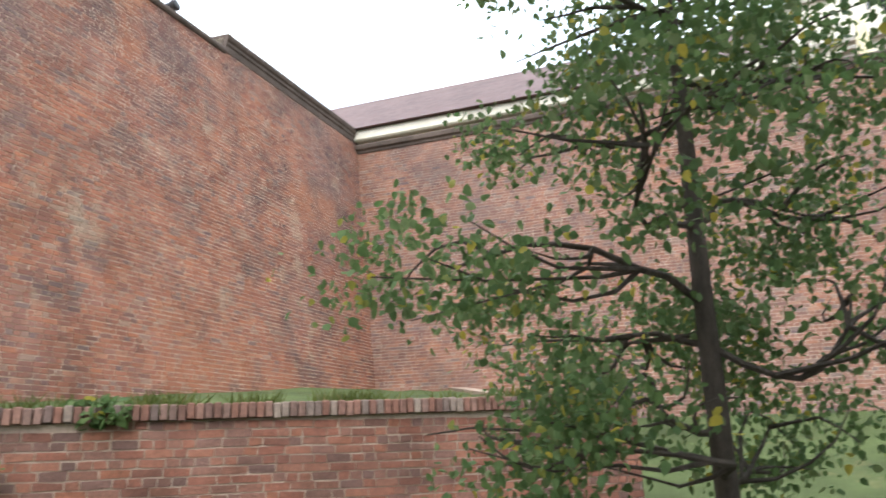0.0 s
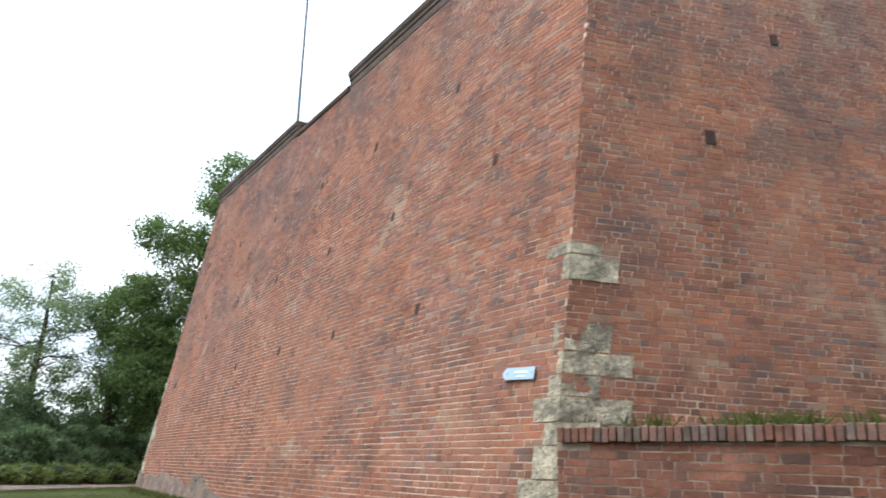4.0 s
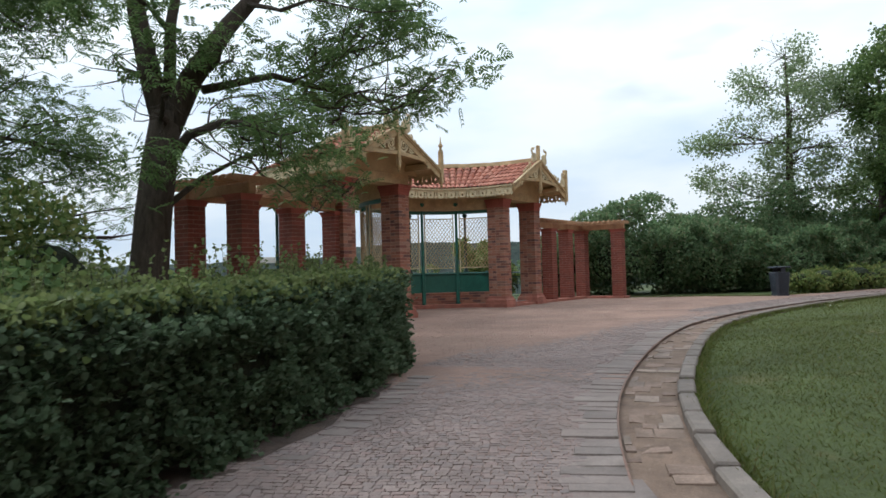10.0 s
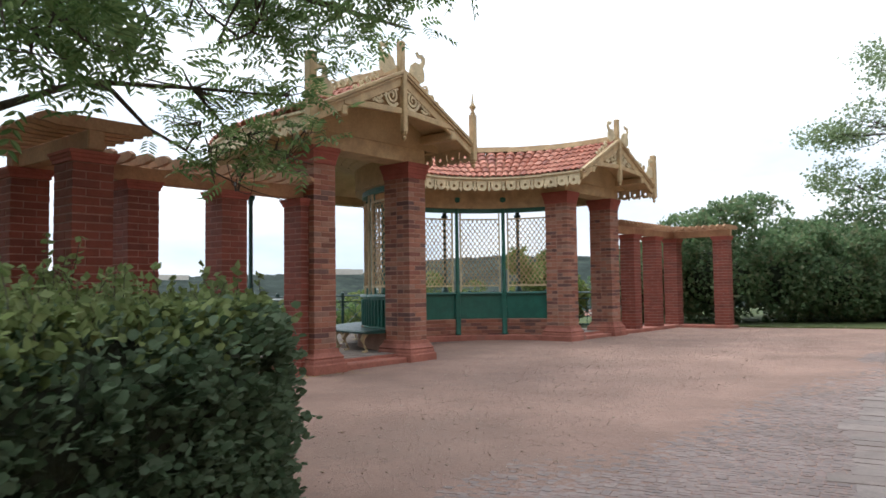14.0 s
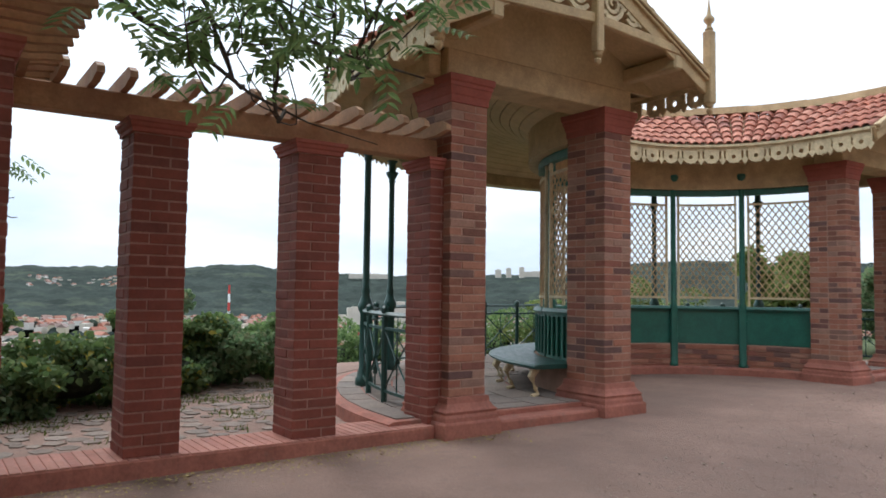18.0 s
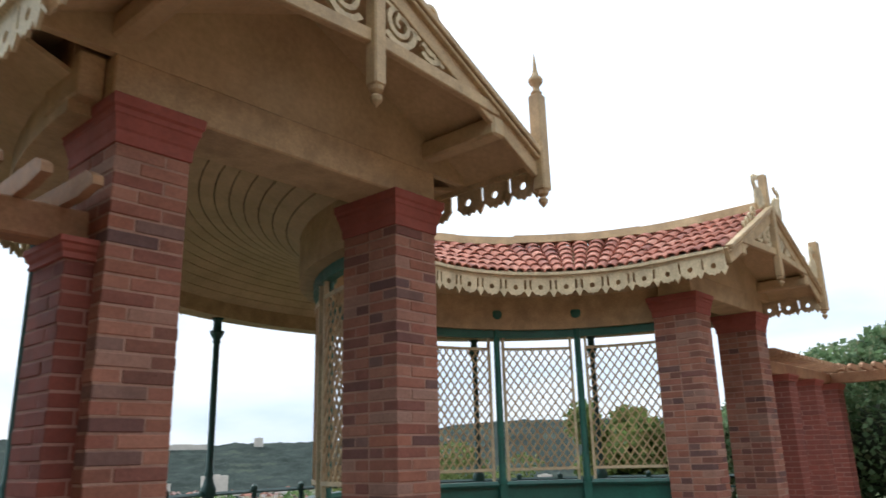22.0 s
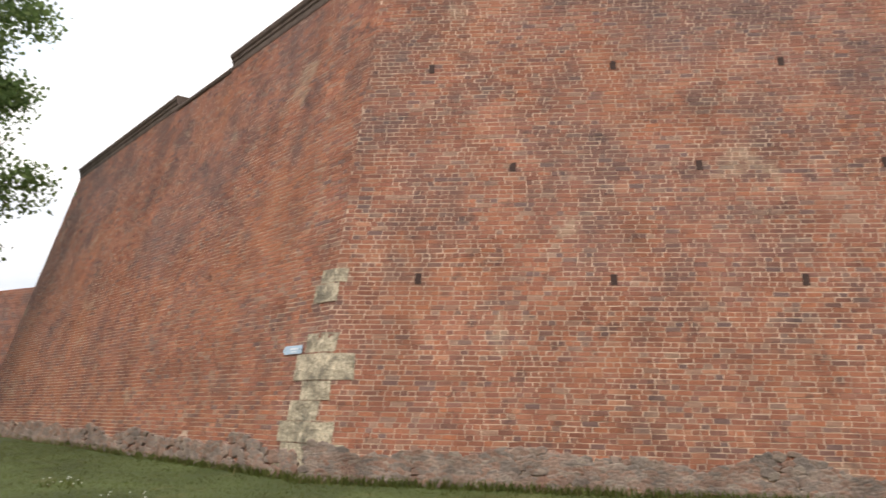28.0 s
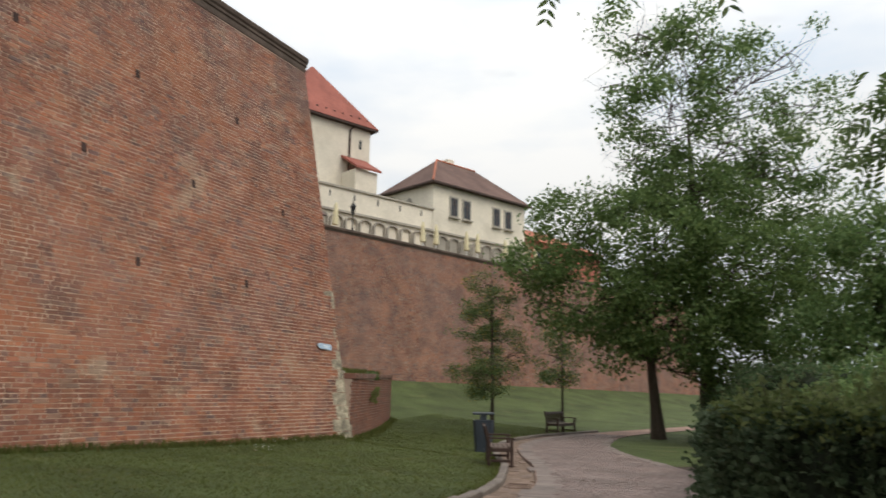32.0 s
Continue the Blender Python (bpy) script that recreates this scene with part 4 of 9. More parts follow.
# grass bank held up by the low wall
def bank():
    rows = []
    for i in range(13):
        t = i / 12
        a = (LW0 - lw_out * 0.42).lerp(down(A0, A1, 1.6), 0) .lerp(LW1 - lw_out * 0.42, t)
        e = down(A0, A1, 1.6).lerp(Vector((-1.9, 20.8, 0)), min(1, t * 1.6)) if t < 0.62 else Vector((-1.9, 20.8, 0)).lerp(Vector((0.4, 19.9, 0)), (t - 0.62) / 0.38)
        rows.append([(a.x + (e.x - a.x) * k / 8, a.y + (e.y - a.y) * k / 8, 1.58 + 0.14 * t + (1.3 - 0.5 * max(0, t - 0.6)) * (k / 8) * min(1, t * 1.8) + 0.03 * math.sin(i * 3 + k * 2)) for k in range(9)])
    v = [p for r in rows for p in r]
    q = [(j * 9 + i, j * 9 + i + 1, (j + 1) * 9 + i + 1, (j + 1) * 9 + i) for j in range(12) for i in range(8)]
    me = quads_mesh("bank", v, q, M_GRASS_SOIL)
    me.shade_smooth()
    return tagged(new("grass_bank", me), "grass bank behind the low wall", "grass", kind="structure")


bank()

# curtain wall beyond the inner corner
cd = (CUR1 - CUR0).normalized()
cn = Vector((cd.y, -cd.x, 0))
K0, K1 = Vector((CUR0.x, CUR0.y, 0)) + cn * 0.6, Vector((CUR0.x, CUR0.y, 10.2)) - cn * 0.3
L0, L1 = K0 + cd * 60, K1 + cd * 60
curtain = solid("wall_curtain", [down(K0, K1, -0.5) - cd * 2, down(L0, L1, -0.5), down(L0, L1, -0.5) - cn * 3, down(K0, K1, -0.5) - cd * 2 - cn * 3],
                [K1 - cd * 2, L1, L1 - cn * 2.2, K1 - cd * 2 - cn * 2.2], M_MORTAR_OLD, "tall brick curtain wall, greyer and older")
lo, hi = bricks_on_face(down(L0, L1, 1.0), L1, down(K0, K1, 1.0) - cd * 1.6, K1 - cd * 1.6, 1.0, 10.2, 0.085, 0.255, skip_none, seed=21)
ob = new("brickwork", blocks_mesh("brickwork", lo, hi, M_CURTAIN_BRICK))
ob.parent = curtain
tagged(ob, "weathered grey-red bricks of the curtain wall", kind="stuff")
cornice("coping", K1 - cd * 1.5, L1, 10.2, curtain, 2)

# far curtain beyond the bastion
F = [Vector((-48.0, 35.5, 1.2)), Vector((-71.7, 48.1, 1.2)), Vector((-115.7, 66.0, 1.2)), Vector((-160.0, 84.0, 1.2))]
for i, (a, b, mt, lab) in enumerate(((F[0], F[1], M_MORTAR_OLD, "far red brick curtain wall"), (F[1], F[2], M_FAR_STONE, "far pale rendered rampart wall"), (F[2], F[3], M_FAR_STONE, "far pale rendered rampart wall"))):
    d = (b - a).normalized()
    nn = Vector((-d.y, d.x, 0))
    nn = nn if nn.y > 0 else -nn
    hgt = 7.8
    far_wall = solid("wall_far_%d" % (i + 1), [a + Vector((0, 0, -2)), b + Vector((0, 0, -2)), b + nn * 4 + Vector((0, 0, -2)), a + nn * 4 + Vector((0, 0, -2))],
                     [a + nn * 0.9 + Vector((0, 0, hgt)), b + nn * 0.9 + Vector((0, 0, hgt)), b + nn * 4 + Vector((0, 0, hgt)), a + nn * 4 + Vector((0, 0, hgt))], mt, lab)
    if i == 0:
        lo, hi = bricks_on_face(a, a + nn * 0.9 + Vector((0, 0, hgt)), b, b + nn * 0.9 + Vector((0, 0, hgt)), 1.2, 9.0, 0.17, 0.6, skip_none, seed=31, proud=0.012, joint=0.02)
        ob = new("brickwork", blocks_mesh("brickwork", lo, hi, M_OLD_BRICK))
        ob.parent = far_wall
        tagged(ob, "weathered orange-red bricks", kind="stuff")

# ---- the pavilion: a half ring of brick pillars, iron columns and tiled roof, with a gable at each end ----
pavilion = thing("pavilion", PAV, "half-round brick and ochre timber garden pavilion with a terracotta roof", "pavilion")


def ring_pt(r, deg, z):
    return Vector((r * math.cos(radians(deg)), r * math.sin(radians(deg)), z))


def arc_band(sh, prof, a0=180.0, a1=360.0, n=48):
    """Sweep a closed (radius, z) profile along the arc."""
    sh.sweep([[ring_pt(r, a0 + (a1 - a0) * i / n, z) for r, z in prof] for i in range(n + 1)])
    return sh


# floor with its raised edge
part("floor", arc_band(Shape(), [(2.48, -0.2), (5.61, -0.2), (5.61, 0.10), (5.56, 0.12), (2.52, 0.12), (2.48, 0.10)]), M_RED_STONE, pavilion)
for sx in (-1, 1):
    part("floor_step", Shape().box((sx * 3.80, 0.0, -0.075), (2.6, 0.50, 0.3), None, 0.02), M_RED_STONE, pavilion)
rng = np.random.default_rng(12)
r = 2.86
while r < 5.46:
    dr = rng.uniform(0.32, 0.5)
    a = 181.0
    while a < 358:
        da = math.degrees(rng.uniform(0.4, 0.75) / r)
        c = [ring_pt(r + 0.01, a + 0.15, 0.10), ring_pt(min(r + dr, 5.48) - 0.01, a + 0.15, 0.10), ring_pt(min(r + dr, 5.48) - 0.01, min(a + da, 359) - 0.15, 0.10), ring_pt(r + 0.01, min(a + da, 359) - 0.15, 0.10)]
        zt = 0.127 + rng.uniform(0, 0.006)
        ob = new("paving_stone", blocks_mesh("paving_stone", np.array([[tuple(p) for p in c[::-1]]]), np.array([[(p.x, p.y, zt) for p in c[::-1]]]), M_FLAG_O))
        ob.parent = pavilion
        a += da
    r += dr


def brick_pieces(name, parent, units_x, units_y, z0, z1, course, material, unit=0.14):
    """Courses of real bricks round a pillar of whole half-brick units, turned at the corners every other course."""
    meshes = {w: Shape().box((0, 0, 0), (w * unit - 0.011, unit - 0.004, course - 0.011), None, 0.005).mesh(name, material) for w in (1, 2)}
    z, c = z0, 0
    while z < z1 - course * 0.6:
        for q in range(4):
            along_n, across_n = (units_x, units_y) if q % 2 == 0 else (units_y, units_x)
            left, lens = along_n - 1, []
            while left > 0:
                lens.append(2 if left >= 2 else 1)
                left -= lens[-1]
            x = -along_n * unit / 2 + (unit if c % 2 else 0.0)
            for w in lens if c % 2 == 0 else lens[::-1]:
                p = Vector((x + w * unit / 2, -across_n * unit / 2 + unit / 2 + random.uniform(-0.003, 0.003), z + course / 2))
                ob = new(name, meshes[w])
                ob.parent = parent
                ob.matrix_basis = Matrix.Rotation(q * math.pi / 2, 4, "Z") @ Matrix.Translation(p)
                x += w * unit
        z += course
        c += 1


def stepped(sh, hx, hy, prof):
    """A rectangular moulding: prof gives the projection over the half sizes and the height."""
    return sh.sweep([[Vector((ax * (hx + o), ay * (hy + o), z)) for ax, ay in ((-1, -1), (1, -1), (1, 1), (-1, 1))] for o, z in prof])


def big_pillar(x, y):
    hx, hy = 0.225, 0.30
    base = stepped(Shape(), hx, hy, ((0.115, -0.15), (0.115, 0.10), (0.105, 0.12), (0.09, 0.12), (0.088, 0.16), (0.075, 0.19), (0.085, 0.215), (0.06, 0.24), (0.03, 0.285), (0.022, 0.34), (0.0, 0.345)))
    pil = part("pillar", base, M_RED_STONE, pavilion, "red brick pillar on a moulded plinth", m=Matrix.Translation((x, y, 0)))
    part("pillar_core", Shape().box((0, 0, 1.78), (hx * 2 - 0.014, hy * 2 - 0.014, 2.90)), M_JOINT, pil)
    cap = stepped(Shape(), hx, hy, ((0.0, 3.195), (0.006, 3.20), (0.008, 3.27), (0.016, 3.285), (0.03, 3.35), (0.038, 3.36), (0.038, 3.39), (0.052, 3.405), (0.056, 3.46), (0.05, 3.468)))
    part("capital", cap, M_RED_CAP, pil, "red painted stepped capital")
    brick_pieces("brick", pil, 3, 4, 0.345, 3.20, 0.0815, M_NEW_BRICK, 0.15)
    return pil


for x in (P_OUT, P_IN, -P_IN, -P_OUT):
    big_pillar(x, -0.07)

# beams on the pillars and round both rings
for sx in (-1, 1):
    part("beam", Shape().box((sx * 3.80, -0.02, 3.60), (2.66, 0.46, 0.27), None, 0.012), M_CREAM, pavilion)
    # boarded gable wall above the beam
    w = Shape()
    w.slab([(-1.72, 3.735), (1.72, 3.735), (1.72, 3.86), (0.0, 4.60), (-1.72, 3.86)], -0.2, -0.14, Matrix(((1, 0, 0, sx * 3.81), (0, 0, -1, 0), (0, 1, 0, 0), (0, 0, 0, 1))))
    part("gable_boarding", w, M_SOFFIT, pavilion)
part("ring_beam", arc_band(Shape(), [(2.60, 3.165), (2.90, 3.165), (2.90, 3.62), (2.60, 3.62)]), M_CREAM, pavilion)
part("ring_beam", arc_band(Shape(), [(4.98, 3.40), (5.28, 3.40), (5.28, 3.94), (4.98, 3.94)]), M_CREAM, pavilion)
part("rail_beam", arc_band(Shape(), [(2.66, 3.06), (2.76, 3.06), (2.76, 3.163), (2.66, 3.163)]), M_GREEN, pavilion)

# vaulted board ceiling
sh = Shape()
nb = 15
for i in range(nb):
    r0, r1 = 2.90 + (4.98 - 2.90) * i / nb + 0.006, 2.90 + (4.98 - 2.90) * (i + 1) / nb - 0.006
    z = lambda r: 3.60 + 0.34 * (1 - ((r - 3.94) / 1.04) ** 2)
    arc_band(sh, [(r0, z(r0)), (r1, z(r1)), (r1, z(r1) + 0.03), (r0, z(r0) + 0.03)], 180, 360, 40)
part("ceiling", sh, M_SOFFIT, pavilion, "curved ochre boarded ceiling")
part("ceiling_backing", arc_band(Shape(), [(2.90, 3.64), (3.16, 3.80), (3.42, 3.90), (3.94, 3.985), (4.46, 3.90), (4.72, 3.80), (4.98, 3.64), (4.98, 3.70), (3.94, 4.03), (2.90, 3.70)]), M_CORNICE, pavilion)

# roof decks
for sx in (-1, 1):
    part("beam_end", Shape().box((sx * 5.21, -0.12, 3.60), (0.15, 0.46, 0.265), None, 0.01), M_CREAM, pavilion)
Z_EAVE, Z_RIDGE, GF = 3.80, 4.66, 0.88


def roof_deck(r_eave, straight=True):
    sh = Shape()
    prof = lambda: [(r_eave, Z_EAVE), (R_RIDGE, Z_RIDGE), (R_RIDGE, Z_RIDGE - 0.05), (r_eave, Z_EAVE - 0.05)]
    rings = []
    for i in range(49):
        rings.append([ring_pt(r, 180 + 180 * i / 48, z) for r, z in prof()])
    first = [Vector((p.x, GF, p.z)) for p in rings[0]]
    last = [Vector((p.x, GF, p.z)) for p in rings[-1]]
    sh.sweep([first] + rings + [last])
    return sh


roof_in = part("roof_slope", roof_deck(R_EAVE_IN), M_SOFFIT, pavilion, "inner roof slope of terracotta barrel tiles")
roof_out = part("roof_slope", roof_deck(R_EAVE_OUT), M_SOFFIT, pavilion, "outer roof slope of terracotta barrel tiles")


def tile_mesh(w0, w1, ln, name="tile", n=6):
    """A tapered barrel tile along -y, w0 wide at the low end."""
    sh = Shape()
    rings = []
    for t, w, lift in ((0, w0, 0.03), (1, w1, 0.0)):
        outer = [Vector((-w / 2 * math.cos(math.pi * i / n), t * ln, w * 0.42 * math.sin(math.pi * i / n) + lift)) for i in range(n + 1)]
        inner = [Vector((-(w / 2 - 0.014) * math.cos(math.pi * i / n), t * ln, (w * 0.42 - 0.014) * math.sin(math.pi * i / n) + lift)) for i in range(n, -1, -1)]
        rings.append(outer + inner)
    sh.sweep(rings)
    return sh


SL = math.hypot(R_RIDGE - R_EAVE_IN, Z_RIDGE - Z_EAVE)
PITCH = math.atan2(Z_RIDGE - Z_EAVE, R_RIDGE - R_EAVE_IN)
ROWS = 6


def lay_tiles(parent, cols, r_eave, sign, as_parts):
    """Rows of barrel tiles on one slope of the ring; sign +1: the slope falls inward."""
    meshes = []
    joined = Shape()
    da = 180.0 / cols
    for k in range(ROWS):
        t = k / ROWS
        r = r_eave + (R_RIDGE - r_eave) * t
        r2 = r_eave + (R_RIDGE - r_eave) * (k + 1.25) / ROWS
        w0, w1 = 2 * math.pi * r / (2 * cols) * 0.98, 2 * math.pi * r2 / (2 * cols) * 0.90
        sh = tile_mesh(w0, w1, SL / ROWS * 1.18)
        me = sh.mesh("tile", M_TILE, smooth=False)
        zz = Z_EAVE + (Z_RIDGE - Z_EAVE) * t + 0.005
        for c in range(cols):
            a = 180 + da * (c + 0.5)
            p = ring_pt(r, a, zz)
            turn = Matrix.Rotation(radians(a - 90 if sign > 0 else a + 90), 4, "Z") @ Matrix.Rotation(PITCH, 4, "X")
            m = Matrix.Translation(p) @ turn @ Matrix.Rotation(random.uniform(-0.02, 0.02), 4, "Z")
            if as_parts:
                ob = new("tile", me)
                ob.parent = parent
                ob.matrix_basis = m
            else:
                joined.add([m @ Vector(q) for q in sh.v], sh.f)
        # straight run over the gable
        ns = 6
        for sx in (-1, 1):
            for c in range(ns):
                y = GF * (c + 0.5) / ns
                m = Matrix.Translation((sx * r, y, zz)) @ Matrix.Rotation(radians((-90 if sx > 0 else 90) * sign), 4, "Z") @ Matrix.Rotation(PITCH, 4, "X") @ Matrix.Diagonal((GF / ns / w0 * 0.98, 1, 1, 1))
                joined.add([m @ Vector(q) for q in sh.v], sh.f)
    if joined.v:
        me = bpy.data.meshes.new("tiles")
        me.from_pydata([tuple(p) for p in joined.v], [], joined.f)
        me.materials.append(M_TILE_I)
        ob = new("tiles", me)
        ob.parent = parent
        tagged(ob, "weathered terracotta barrel tiles", kind="stuff")


lay_tiles(roof_in, 46, R_EAVE_IN, 1, True)
lay_tiles(roof_out, 78, R_EAVE_OUT, -1, False)

# ridge boards, in short lengths that step a little
for i in range(12):
    a0, a1 = 180 + 15 * i, 180 + 15 * (i + 1)
    dz = 0.012 * (i % 3)
    part("ridge_board", arc_band(Shape(), [(R_RIDGE - 0.11, Z_RIDGE + 0.06 + dz), (R_RIDGE + 0.11, Z_RIDGE + 0.06 + dz), (R_RIDGE + 0.09, Z_RIDGE + 0.19 + dz), (R_RIDGE - 0.09, Z_RIDGE + 0.19 + dz)], a0, a1 + 0.3, 6), M_CREAM, pavilion)
for sx in (-1, 1):
    part("ridge_board", Shape().box((sx * R_RIDGE, 0.41, Z_RIDGE + 0.125), (0.2, 0.94, 0.13), None, 0.01), M_CREAM, pavilion)


# eaves boards with hanging fretwork
def plate_with_hole(outline, hole, thick):
    """A flat plate in x and z with one hole; both lists run round the centre and have the same length."""
    sh = Shape()
    n = len(outline)
    for y in (-thick / 2, thick / 2):
        sh.v += [(x, y, z) for x, z in outline] + [(x, y, z) for x, z in hole]
    f = []
    for i in range(n):
        k = (i + 1) % n
        f += [(i, k, n + k, n + i), (2 * n + i, 3 * n + i, 3 * n + k, 2 * n + k), (i, 2 * n + i, 2 * n + k, k), (n + i, n + k, 3 * n + k, 3 * n + i)]
    sh.f = f
    return sh


def fret_unit(w):
    n = 28
    out, hol = [], []
    for i in range(n):
        a = 2 * math.pi * i / n
        ca, sa = math.cos(a), math.sin(a)
        if sa > -0.1:
            s = min((w * 0.36) / max(abs(ca), 1e-3), 0.10 / max(sa, 1e-3), 0.2)
            out.append((ca * s, sa * s))
        else:
            s = 0.125 + 0.012 * math.cos(a * 12)
            out.append((ca * s * 1.05, sa * s))
        hol.append((0.034 * ca, 0.034 * sa - 0.015))
    return plate_with_hole(out, hol, 0.022)


def arrow_unit():
    sh = Shape()
    sh.slab([(-0.02, 0.10), (0.02, 0.10), (0.022, -0.03), (0.055, -0.06), (0.0, -0.15), (-0.055, -0.06), (-0.022, -0.03)], -0.011, 0.011,
            Matrix(((1, 0, 0, 0), (0, 0, -1, 0), (0, 1, 0, 0), (0, 0, 0, 1))))
    return sh


def fretwork(r, parent):
    w = 0.335
    cols = round(math.pi * r / w)
    u = fret_unit(w).mesh("fret", M_CREAM_PALE)
    ar = arrow_unit().mesh("fret_drop", M_CREAM_PALE)
    zc = Z_EAVE - 0.165
    places = [(ring_pt(r, 180 + 180 * (i + 0.5) / cols, zc), 180 + 180 * (i + 0.5) / cols + 90, ring_pt(r, 180 + 180 * i / cols, zc), 180 + 180 * i / cols + 90) for i in range(cols)]
    for sx in (-1, 1):
        for k in range(3):
            places.append((Vector((sx * r, (k + 0.5) * GF / 3, zc)), 90, Vector((sx * r, (k + 1.0) * GF / 3 - 0.02, zc)), 90))
    for p, a, p2, a2 in places:
        for me, q, b in ((u, p, a), (ar, p2, a2)):
            ob = new(me.name, me)
            ob.parent = parent
            ob.matrix_basis = Matrix.Translation(q) @ Matrix.Rotation(radians(b), 4, "Z")


for r in (R_EAVE_IN, R_EAVE_OUT):
    s = 1 if r < 4 else -1
    sh = Shape()
    prof = [(r, Z_EAVE - 0.085), (r + 0.03 * s, Z_EAVE - 0.085), (r + 0.03 * s, Z_EAVE + 0.02), (r - 0.05 * s, Z_EAVE + 0.02), (r - 0.05 * s, Z_EAVE - 0.02), (r - 0.015 * s, Z_EAVE - 0.03)]
    rings = [[ring_pt(q, 180 + 180 * i / 48, z) for q, z in prof] for i in range(49)]
    sh.sweep([[Vector((p.x, GF, p.z)) for p in rings[0]]] + rings + [[Vector((p.x, GF, p.z)) for p in rings[-1]]])
    val = part("valance", sh, M_CREAM_PALE, pavilion, "pale fretwork eaves board with scallops and pierced holes")
    fretwork(r, val)
    # boarded soffit of the overhang
    prof = [(r + 0.03 * s, Z_EAVE - 0.04), (2.60 if r < 4 else 5.28, 3.62), (2.60 if r < 4 else 5.28, 3.65), (r + 0.03 * s, Z_EAVE - 0.01)]
    part("eaves_soffit", arc_band(Shape(), prof), M_SOFFIT, pavilion)


def spiral(sh, cx, cz, r0, turns, width, start, hand=1, thick=0.03):
    """A flat scroll in the x, z plane."""
    n = int(14 * turns)
    rings = []
    for i in range(n + 1):
        t = i / n
        a = start + hand * 2 * math.pi * turns * t
        r = r0 * (1 - 0.86 * t)
        w = width * (1 - 0.45 * t)
        c, s = math.cos(a), math.sin(a)
        rings.append([Vector((cx + c * (r - w / 2), -thick / 2, cz + s * (r - w / 2))), Vector((cx + c * (r + w / 2), -thick / 2, cz + s * (r + w / 2))),
                      Vector((cx + c * (r + w / 2), thick / 2, cz + s * (r + w / 2))), Vector((cx + c * (r - w / 2), thick / 2, cz + s * (r - w / 2)))])
    sh.sweep(rings)


XZ = Matrix(((1, 0, 0, 0), (0, 0, -1, 0), (0, 1, 0, 0), (0, 0, 0, 1)))
SWAN = [(0.0, 0.0), (0.30, 0.0), (0.36, 0.10), (0.30, 0.22), (0.24, 0.27), (0.24, 0.40), (0.20, 0.46), (0.12, 0.47), (0.06, 0.42), (0.0, 0.44), (-0.02, 0.40), (0.07, 0.36),
        (0.14, 0.40), (0.17, 0.37), (0.14, 0.28), (0.04, 0.25), (-0.02, 0.14)]
FIN_TURNED = [(0.03, 0), (0.05, 0.02), (0.03, 0.05), (0.028, 0.08), (0.06, 0.12), (0.062, 0.15), (0.03, 0.19), (0.02, 0.24), (0.008, 0.36), (0.002, 0.40)]
PENDANT = [(0.004, -0.14), (0.035, -0.10), (0.04, -0.075), (0.02, -0.05), (0.045, -0.03), (0.05, 0.0)]


